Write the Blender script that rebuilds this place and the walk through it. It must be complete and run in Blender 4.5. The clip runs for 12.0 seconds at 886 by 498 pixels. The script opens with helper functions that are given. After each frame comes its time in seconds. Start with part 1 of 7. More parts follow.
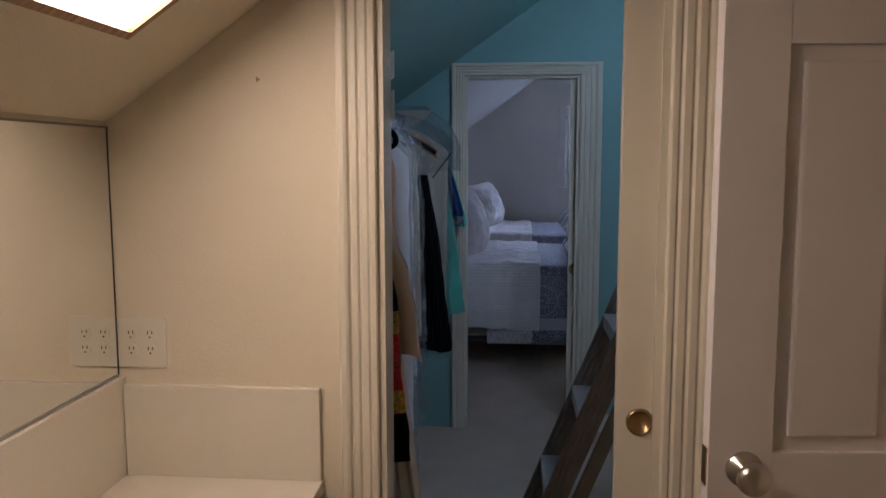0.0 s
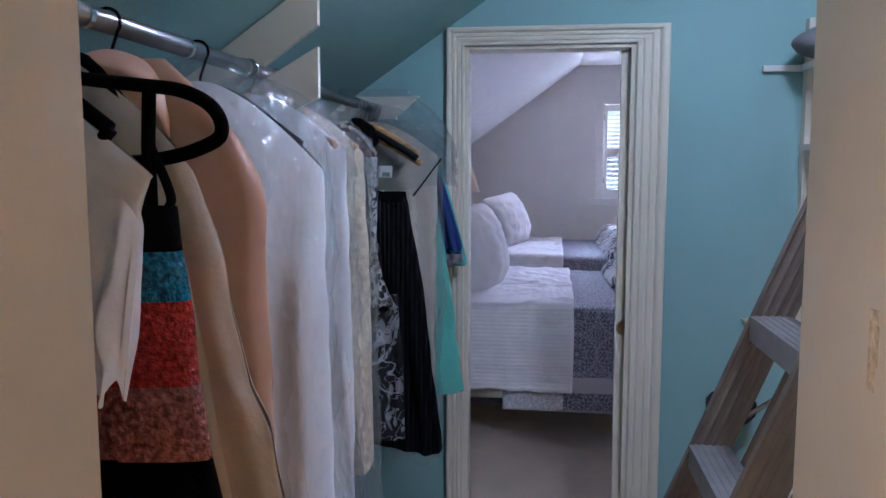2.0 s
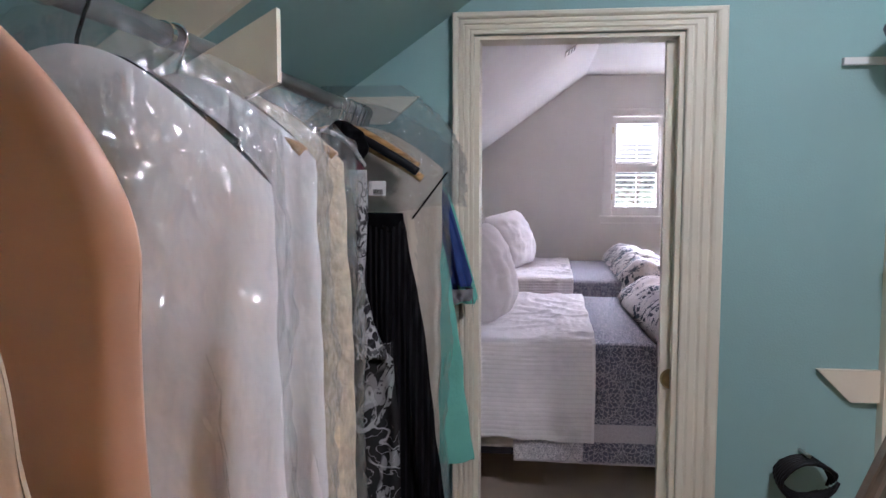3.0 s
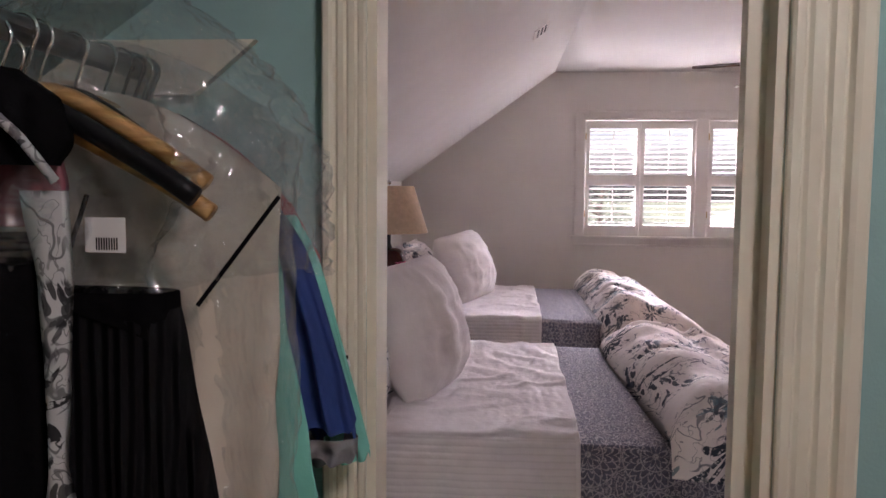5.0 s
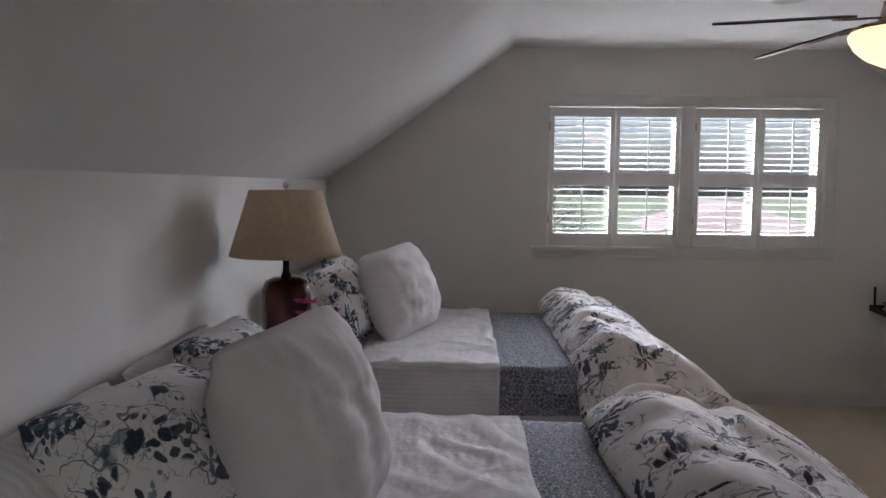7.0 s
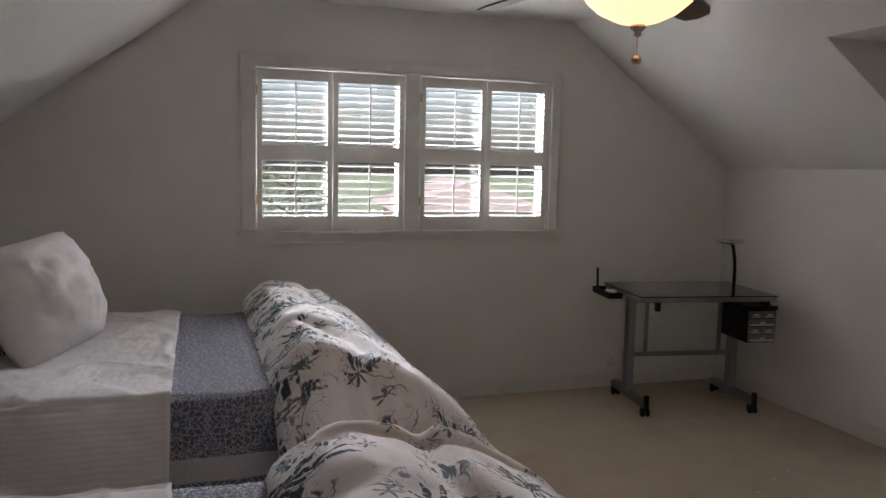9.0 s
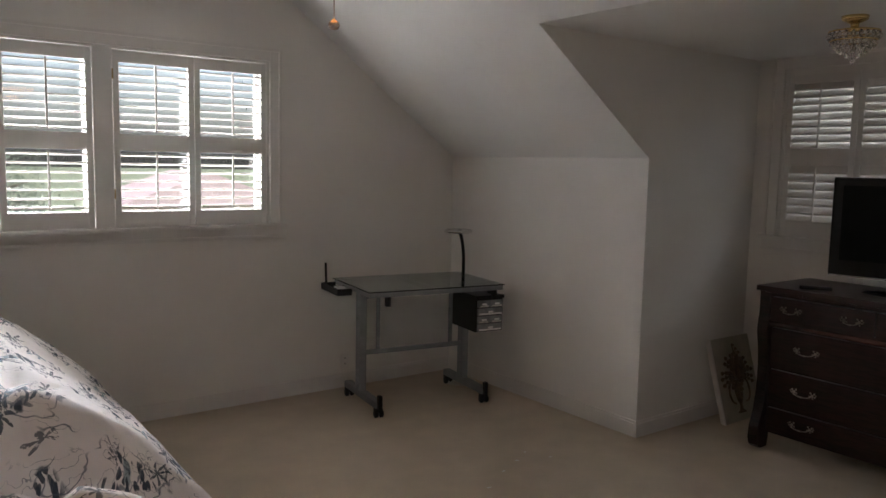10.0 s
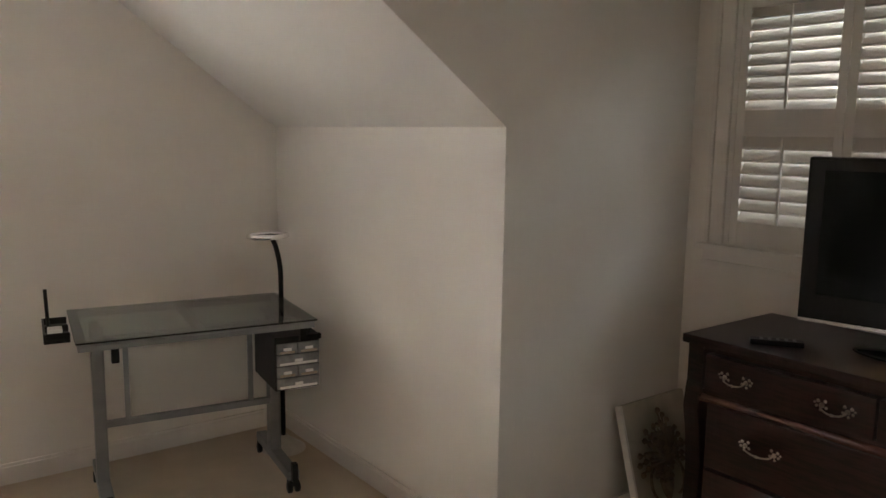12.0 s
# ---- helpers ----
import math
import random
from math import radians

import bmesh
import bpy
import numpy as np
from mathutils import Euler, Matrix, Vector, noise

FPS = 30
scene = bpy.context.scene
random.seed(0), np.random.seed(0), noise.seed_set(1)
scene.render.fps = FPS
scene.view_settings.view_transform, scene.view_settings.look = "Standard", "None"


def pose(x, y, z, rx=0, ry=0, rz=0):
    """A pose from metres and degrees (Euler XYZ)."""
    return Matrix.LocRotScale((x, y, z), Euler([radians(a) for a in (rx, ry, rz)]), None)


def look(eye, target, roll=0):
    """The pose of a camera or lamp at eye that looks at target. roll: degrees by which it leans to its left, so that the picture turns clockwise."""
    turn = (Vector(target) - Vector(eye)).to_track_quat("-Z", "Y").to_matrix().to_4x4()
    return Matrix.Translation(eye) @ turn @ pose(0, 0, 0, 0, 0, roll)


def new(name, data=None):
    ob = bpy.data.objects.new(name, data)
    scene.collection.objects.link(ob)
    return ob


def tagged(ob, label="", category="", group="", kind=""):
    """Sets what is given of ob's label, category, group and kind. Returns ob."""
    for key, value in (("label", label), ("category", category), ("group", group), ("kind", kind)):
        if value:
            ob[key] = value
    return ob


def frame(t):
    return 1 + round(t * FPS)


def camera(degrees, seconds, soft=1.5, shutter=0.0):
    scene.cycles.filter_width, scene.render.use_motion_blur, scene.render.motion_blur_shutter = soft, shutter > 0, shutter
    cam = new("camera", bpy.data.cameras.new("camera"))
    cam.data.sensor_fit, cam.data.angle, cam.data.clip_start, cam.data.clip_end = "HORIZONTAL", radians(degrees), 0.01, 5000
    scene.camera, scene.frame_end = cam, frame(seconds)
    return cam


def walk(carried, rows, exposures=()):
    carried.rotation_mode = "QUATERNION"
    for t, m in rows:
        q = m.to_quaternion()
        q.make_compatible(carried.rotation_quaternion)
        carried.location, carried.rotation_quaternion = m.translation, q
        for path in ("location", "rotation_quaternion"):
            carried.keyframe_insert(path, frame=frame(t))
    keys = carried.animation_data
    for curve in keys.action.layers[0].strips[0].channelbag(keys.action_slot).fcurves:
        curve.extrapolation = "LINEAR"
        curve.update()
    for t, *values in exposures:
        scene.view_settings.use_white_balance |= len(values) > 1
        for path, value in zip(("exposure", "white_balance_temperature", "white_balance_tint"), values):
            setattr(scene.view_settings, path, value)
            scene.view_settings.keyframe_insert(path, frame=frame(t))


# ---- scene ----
cam = camera(59.3, 12.0)
PATH = [
    (0, (0.976, 0.572, 1.563), (0.801, 2.551, 1.336), -0.1),
    (0.5, (0.998, 0.96, 1.579), (0.783, 2.935, 1.351), 0.0),
    (1, (0.963, 1.318, 1.598), (0.737, 3.292, 1.373), -0.1),
    (1.5, (0.974, 1.673, 1.567), (0.741, 3.647, 1.344), -0.0),
    (2, (1.012, 1.968, 1.577), (0.758, 3.94, 1.363), -0.0),
    (2.5, (0.944, 2.276, 1.585), (0.673, 4.247, 1.385), -0.0),
    (2.7, (0.904, 2.377, 1.578), (0.644, 4.351, 1.39), 0.0),
    (4.5, (0.979, 3.351, 1.568), (0.784, 5.336, 1.416), 0.2),
    (5, (0.918, 3.77, 1.609), (0.772, 5.759, 1.459), 0.5),
    (5.5, (0.916, 4.243, 1.567), (0.819, 6.235, 1.412), 0.5),
    (6, (0.932, 4.66, 1.597), (0.875, 6.653, 1.437), 0.7),
    (6.5, (0.93, 4.905, 1.649), (0.893, 6.898, 1.483), 0.8),
    (6.7, (0.935, 4.96, 1.659), (0.906, 6.954, 1.497), 0.7),
    (8.3, (1.098, 5.567, 1.64), (1.237, 7.553, 1.449), 1.0),
    (8.5, (1.147, 5.63, 1.632), (1.402, 7.604, 1.438), 1.2),
    (8.7, (1.235, 5.695, 1.653), (1.637, 7.643, 1.447), 1.2),
    (9, (1.263, 5.809, 1.646), (1.883, 7.699, 1.436), 1.2),
    (9.5, (1.304, 5.992, 1.647), (2.239, 7.747, 1.432), 1.1),
    (10, (1.582, 6.101, 1.624), (2.77, 7.696, 1.408), 1.2),
    (10.5, (1.985, 6.217, 1.64), (3.234, 7.763, 1.417), 0.8),
    (11, (2.503, 6.407, 1.675), (3.756, 7.945, 1.425), 0.6),
    (11.5, (2.929, 6.628, 1.651), (4.182, 8.164, 1.389), 0.7),
    (12, (3.418, 6.969, 1.654), (4.612, 8.547, 1.364), 0.8),
]
EXPOSURES = [
    (0.0, -0.12, 4600, 18), (0.5, -0.2, 4620, 18), (1.0, 0.12, 4680, 19), (1.5, 0.36, 4700, 21), (2.0, 1.28, 4750, 26), (2.5, 1.58, 5250, 28), (4.3, 1.54, 6150, 32),
    (5.0, 1.12, 6500, 35), (5.6, 0.62, 6150, 32), (6.5, 0.28, 5850, 18), (8.5, 0.22, 6250, 14), (9.5, 0.15, 6350, 14), (10.5, 0.68, 6500, 13), (12.0, 1.15, 6950, 12),
]
walk(cam, [(t, look(eye, target, roll)) for t, eye, target, roll in PATH], EXPOSURES)

# ---- light ----
world = bpy.data.worlds.new("sky")
scene.world = world
world.use_nodes = True
wn = world.node_tree.nodes
sky = wn.new("ShaderNodeTexSky")
sky.sky_type, sky.sun_disc = "NISHITA", False
sky.sun_elevation, sky.sun_rotation = radians(55), radians(215)
sky.dust_density, sky.air_density = 4.0, 1.0
wn["Background"].inputs[1].default_value = 0.14
world.node_tree.links.new(sky.outputs[0], wn["Background"].inputs[0])
sun = new("sun", bpy.data.lights.new("sun", "SUN"))
sun.data.energy, sun.data.angle, sun.data.color = 5.0, radians(0.5), (1.0, 0.97, 0.93)
sun.matrix_world = look((0, 0, 20), (8, 11, 0))


def sky_lamp(name, at, target, width, height, power):
    """An area lamp outside a window and out of view, added to boost the sky's light."""
    ob = new(name, bpy.data.lights.new(name, "AREA"))
    ob.data.shape, ob.data.size, ob.data.size_y, ob.data.energy, ob.data.color = "RECTANGLE", width, height, power, (0.95, 0.97, 1.0)
    ob.matrix_world = look(at, target)
    return ob


sky_lamp("sky_fill_gable", (3.7, 17.5, 5.4), (2.705, 10.9, 1.75), 14.0, 5.2, 12500)
sky_lamp("sky_fill_dormer", (8.4, 7.93, 3.1), (6.4, 7.93, 1.75), 2.6, 0.6, 30)


# ---- materials ----
def mat(name, color, rough=0.6, metal=0.0, vary=0.08, scale=6.0, bump=0.0, bscale=80.0, coords="Object", **extra):
    m = bpy.data.materials.new(name)
    m.use_nodes = True
    nt = m.node_tree
    b = nt.nodes["Principled BSDF"]
    b.inputs["Roughness"].default_value, b.inputs["Metallic"].default_value = rough, metal
    for key, value in extra.items():
        b.inputs[key.replace("_", " ")].default_value = value
    tc = nt.nodes.new("ShaderNodeTexCoord")
    n1 = nt.nodes.new("ShaderNodeTexNoise")
    n1.inputs["Scale"].default_value, n1.inputs["Detail"].default_value = scale, 6
    nt.links.new(tc.outputs[coords], n1.inputs["Vector"])
    ramp = nt.nodes.new("ShaderNodeValToRGB")
    lo = [max(0.0, c * (1 - vary)) for c in color]
    hi = [min(1.0, c * (1 + vary)) for c in color]
    ramp.color_ramp.elements[0].position, ramp.color_ramp.elements[1].position = 0.3, 0.7
    ramp.color_ramp.elements[0].color, ramp.color_ramp.elements[1].color = (*lo, 1), (*hi, 1)
    nt.links.new(n1.outputs["Fac"], ramp.inputs["Fac"])
    nt.links.new(ramp.outputs["Color"], b.inputs["Base Color"])
    if bump:
        n2 = nt.nodes.new("ShaderNodeTexNoise")
        n2.inputs["Scale"].default_value, n2.inputs["Detail"].default_value = bscale, 4
        nt.links.new(tc.outputs[coords], n2.inputs["Vector"])
        bp = nt.nodes.new("ShaderNodeBump")
        bp.inputs["Strength"].default_value, bp.inputs["Distance"].default_value = bump, 0.01
        nt.links.new(n2.outputs["Fac"], bp.inputs["Height"])
        nt.links.new(bp.outputs["Normal"], b.inputs["Normal"])
    return m


def node(m, kind, **inputs):
    n = m.node_tree.nodes.new(kind)
    for key, value in inputs.items():
        n.inputs[key].default_value = value
    return n


def link(m, a, b):
    m.node_tree.links.new(a, b)


def overlay(m, fac, color):
    """Lay a colour over the base colour of m where the socket fac is one."""
    b = m.node_tree.nodes["Principled BSDF"]
    old = b.inputs["Base Color"].links[0].from_socket
    mix = m.node_tree.nodes.new("ShaderNodeMix")
    mix.data_type = "RGBA"
    mix.inputs[7].default_value = (*color, 1)
    link(m, fac, mix.inputs[0])
    link(m, old, mix.inputs[6])
    link(m, mix.outputs[2], b.inputs["Base Color"])


def math_node(m, op, a, b=None, c=None):
    n = m.node_tree.nodes.new("ShaderNodeMath")
    n.operation = op
    n.use_clamp = op in ("MULTIPLY", "ADD", "GREATER_THAN", "LESS_THAN")
    for i, v in enumerate((a, b, c)):
        if v is None:
            continue
        if isinstance(v, (int, float)):
            n.inputs[i].default_value = v
        else:
            link(m, v, n.inputs[i])
    return n.outputs[0]


def ramp_node(m, fac, lo, hi):
    n = m.node_tree.nodes.new("ShaderNodeMapRange")
    n.inputs[1].default_value, n.inputs[2].default_value = lo, hi
    link(m, fac, n.inputs[0])
    return n.outputs[0]


def glow(name, color, strength):
    m = bpy.data.materials.new(name)
    m.use_nodes = True
    b = m.node_tree.nodes["Principled BSDF"]
    b.inputs["Base Color"].default_value = (*color, 1)
    b.inputs["Emission Color"].default_value = (*color, 1)
    b.inputs["Emission Strength"].default_value = strength
    return m


def floral(name, base=(0.78, 0.75, 0.73), ink=(0.035, 0.05, 0.075), second=(0.12, 0.22, 0.27), scale=1.0, cover=0.0):
    m = mat(name, base, 0.85, vary=0.05, scale=9, bump=0.25, bscale=24)
    tc = node(m, "ShaderNodeTexCoord")
    warp = node(m, "ShaderNodeTexNoise", Scale=4.0 * scale, Detail=3.0)
    link(m, tc.outputs["Object"], warp.inputs["Vector"])
    add = m.node_tree.nodes.new("ShaderNodeVectorMath")
    add.operation = "MULTIPLY_ADD"
    add.inputs[1].default_value = (0.14 / scale,) * 3
    link(m, warp.outputs["Color"], add.inputs[0])
    link(m, tc.outputs["Object"], add.inputs[2])
    cluster = node(m, "ShaderNodeTexNoise", Scale=5.5 * scale, Detail=1.5)
    link(m, tc.outputs["Object"], cluster.inputs["Vector"])
    mask = ramp_node(m, cluster.outputs["Fac"], 0.585 - cover, 0.61 - cover)
    near = ramp_node(m, cluster.outputs["Fac"], 0.47 - cover, 0.52 - cover)
    for size, reach, share, color, turn, opacity in ((13.0, 0.34, 0.70, second, 0.5, 0.75), (36.0, 0.44, 0.34, ink, 1.1, 1.0), (58.0, 0.44, 0.36, ink, -0.6, 0.95), (44.0, 0.40, 0.42, ink, 2.2, 0.9)):
        mp = node(m, "ShaderNodeMapping", Scale=(1.0, 0.22, 0.4), Rotation=(0.4 * turn, 0.3, turn))
        link(m, add.outputs[0], mp.inputs["Vector"])
        leaf = node(m, "ShaderNodeTexVoronoi", Scale=size * scale)
        link(m, mp.outputs[0], leaf.inputs["Vector"])
        pick = node(m, "ShaderNodeSeparateColor")
        link(m, leaf.outputs["Color"], pick.inputs[0])
        blade = math_node(m, "MULTIPLY", ramp_node(m, leaf.outputs["Distance"], reach, reach - 0.05), math_node(m, "GREATER_THAN", pick.outputs[0], share))
        overlay(m, math_node(m, "MULTIPLY", math_node(m, "MULTIPLY", blade, mask), opacity), color)
    sep = node(m, "ShaderNodeSeparateXYZ")
    link(m, add.outputs[0], sep.inputs[0])
    flat = node(m, "ShaderNodeCombineXYZ")
    link(m, math_node(m, "MULTIPLY_ADD", sep.outputs[2], -0.85, sep.outputs[0]), flat.inputs[0])
    link(m, math_node(m, "MULTIPLY_ADD", sep.outputs[2], 0.35, sep.outputs[1]), flat.inputs[1])
    sketch = node(m, "ShaderNodeTexNoise", Scale=70.0 * scale, Detail=2.0)
    link(m, tc.outputs["Object"], sketch.inputs["Vector"])
    broken = ramp_node(m, sketch.outputs["Fac"], 0.36, 0.44)
    for size, reach, lobes, share, color, opacity in ((3.0, 0.085, 2.5, 0.42, second, 0.85), (2.6, 0.125, 4.5, 0.55, ink, 1.0), (4.1, 0.075, 3.5, 0.60, ink, 0.9), (6.5, 0.045, 2.5, 0.55, ink, 0.8)):
        bloom = node(m, "ShaderNodeTexVoronoi", Scale=size * scale)
        bloom.voronoi_dimensions = "2D"
        link(m, flat.outputs[0], bloom.inputs["Vector"])
        off = m.node_tree.nodes.new("ShaderNodeVectorMath")
        off.operation = "SUBTRACT"
        link(m, flat.outputs[0], off.inputs[0])
        link(m, bloom.outputs["Position"], off.inputs[1])
        xy = node(m, "ShaderNodeSeparateXYZ")
        link(m, off.outputs[0], xy.inputs[0])
        far = math_node(m, "SQRT", math_node(m, "ADD", math_node(m, "POWER", xy.outputs[0], 2.0), math_node(m, "POWER", xy.outputs[1], 2.0)))
        pick = node(m, "ShaderNodeSeparateColor")
        link(m, bloom.outputs["Color"], pick.inputs[0])
        twist = math_node(m, "MULTIPLY_ADD", far, 9.0 * scale, math_node(m, "MULTIPLY_ADD", pick.outputs[1], 6.0, 0.0))
        spin = math_node(m, "MULTIPLY_ADD", math_node(m, "ARCTAN2", xy.outputs[1], xy.outputs[0]), lobes, twist)
        blade = math_node(m, "POWER", math_node(m, "ABSOLUTE", math_node(m, "SINE", spin)), 2.5)
        edge = math_node(m, "MULTIPLY_ADD", blade, reach * 0.85 / scale, reach * 0.15 / scale)
        inside = ramp_node(m, math_node(m, "SUBTRACT", edge, far), 0.0, 0.004 / scale)
        drawn = math_node(m, "MULTIPLY", math_node(m, "MULTIPLY", inside, broken), math_node(m, "GREATER_THAN", pick.outputs[0], share))
        overlay(m, math_node(m, "MULTIPLY", drawn, opacity), color)
    for fine, strength in ((7.0, 0.75), (19.0, 0.6)):
        stem = node(m, "ShaderNodeTexNoise", Scale=fine * scale, Detail=2.0)
        link(m, add.outputs[0], stem.inputs["Vector"])
        line = ramp_node(m, math_node(m, "ABSOLUTE", math_node(m, "SUBTRACT", stem.outputs["Fac"], 0.5)), 0.014, 0.007)
        overlay(m, math_node(m, "MULTIPLY", math_node(m, "MULTIPLY", line, near), strength), [c * 1.6 + 0.02 for c in ink])
    return m


def damask(name, base=(0.105, 0.112, 0.155), thread=(0.52, 0.51, 0.53), repeat=0.44, scrolls=1.0):
    """Grey-blue woven coverlet with round medallions and a border along its hems."""
    m = mat(name, base, 0.9, vary=0.2, scale=60, bump=0.5, bscale=110)
    tc = node(m, "ShaderNodeTexCoord")
    sep = node(m, "ShaderNodeSeparateXYZ")
    link(m, tc.outputs["UV"], sep.inputs[0])

    def wrap(sock, size):
        return math_node(m, "SUBTRACT", math_node(m, "PINGPONG", sock, size / 2), size / 4)

    def band(sock, at, half):
        return ramp_node(m, math_node(m, "ABSOLUTE", math_node(m, "SUBTRACT", sock, at)), half, half * 0.5)

    def arabesque(size, scale, lines, width):
        """Mirrored scrolls: level lines of a noise over a folded repeat."""
        at = node(m, "ShaderNodeCombineXYZ")
        link(m, wrap(sep.outputs[0], size), at.inputs[0])
        link(m, wrap(sep.outputs[1], size), at.inputs[1])
        n = node(m, "ShaderNodeTexNoise", Scale=scale, Detail=1.0, Distortion=0.4)
        link(m, at.outputs[0], n.inputs["Vector"])
        level = math_node(m, "FRACT", math_node(m, "MULTIPLY_ADD", n.outputs["Fac"], lines, 0.0))
        return ramp_node(m, math_node(m, "ABSOLUTE", math_node(m, "SUBTRACT", level, 0.5)), width, width * 0.6)
    u, v = wrap(sep.outputs[0], repeat), wrap(sep.outputs[1], repeat)
    r = math_node(m, "SQRT", math_node(m, "ADD", math_node(m, "POWER", u, 2.0), math_node(m, "POWER", v, 2.0)))
    r = math_node(m, "MULTIPLY_ADD", r, 0.44 / repeat, 0.0)
    ang = math_node(m, "ARCTAN2", v, u)

    def petals(n, inner, outer):
        reach = math_node(m, "MULTIPLY_ADD", math_node(m, "ABSOLUTE", math_node(m, "SINE", math_node(m, "MULTIPLY_ADD", ang, n / 2, 0.0))), outer - inner, inner)
        return ramp_node(m, math_node(m, "ABSOLUTE", math_node(m, "SUBTRACT", r, reach)), 0.005, 0.003)
    rose = petals(8.0, 0.012, 0.040)
    for other in (petals(12.0, 0.030, 0.060), petals(16.0, 0.058, 0.082), petals(24.0, 0.085, 0.104), band(r, 0.049, 0.003), band(r, 0.107, 0.003), band(r, 0.006, 0.006)):
        rose = math_node(m, "MAXIMUM", rose, other)
    inside = math_node(m, "MULTIPLY", ramp_node(m, r, 0.112, 0.108), math_node(m, "LESS_THAN", sep.outputs[1], 0.60))
    scroll = math_node(m, "MAXIMUM", arabesque(0.30, 24.0, 7.0, 0.19), math_node(m, "MULTIPLY", arabesque(0.15, 42.0, 6.0, 0.16), 0.7))
    scroll = math_node(m, "MULTIPLY", scroll, scrolls)
    pat = math_node(m, "ADD", math_node(m, "MULTIPLY", rose, inside), math_node(m, "MULTIPLY", scroll, math_node(m, "SUBTRACT", 1.0, inside)))
    weave = node(m, "ShaderNodeTexNoise", Scale=260.0, Detail=2.0)
    link(m, tc.outputs["UV"], weave.inputs["Vector"])
    overlay(m, math_node(m, "MULTIPLY", math_node(m, "MULTIPLY", pat, ramp_node(m, weave.outputs["Fac"], 0.30, 0.55)), 0.8), thread)
    hem = math_node(m, "FRACT", math_node(m, "MULTIPLY", sep.outputs[1], 9.0))
    low = math_node(m, "LESS_THAN", sep.outputs[1], 0.20)
    overlay(m, math_node(m, "MULTIPLY", math_node(m, "MULTIPLY", ramp_node(m, hem, 0.12, 0.06), low), 0.8), (0.55, 0.53, 0.54))
    return m


def ribbed(name, color, pitch, axis, depth=0.35):
    m = mat(name, color, 0.85, vary=0.05, scale=14, bump=0.3, bscale=40)
    tc = node(m, "ShaderNodeTexCoord")
    w = node(m, "ShaderNodeTexWave", Scale=0.314 / pitch, Distortion=0.4, Detail=1.0)
    w.bands_direction = axis
    link(m, tc.outputs["Object"], w.inputs["Vector"])
    bp = node(m, "ShaderNodeBump", Strength=depth, Distance=0.006)
    link(m, w.outputs["Fac"], bp.inputs["Height"])
    old = m.node_tree.nodes["Principled BSDF"].inputs["Normal"]
    link(m, old.links[0].from_socket, bp.inputs["Normal"])
    link(m, bp.outputs["Normal"], old)
    # The low line of every rib also gets a darker tint.
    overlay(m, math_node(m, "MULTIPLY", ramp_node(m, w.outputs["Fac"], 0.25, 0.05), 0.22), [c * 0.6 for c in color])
    return m


def wood(name, dark, light, rough=0.4, grain=(1, 14, 14)):
    m = mat(name, light, rough, vary=0.1, scale=5, bump=0.06, bscale=120)
    tc = node(m, "ShaderNodeTexCoord")
    mp = node(m, "ShaderNodeMapping", Scale=grain)
    link(m, tc.outputs["Object"], mp.inputs["Vector"])
    n = node(m, "ShaderNodeTexNoise", Scale=6.0, Detail=7.0, Distortion=0.6)
    link(m, mp.outputs[0], n.inputs["Vector"])
    overlay(m, ramp_node(m, n.outputs["Fac"], 0.42, 0.62), dark)
    return m


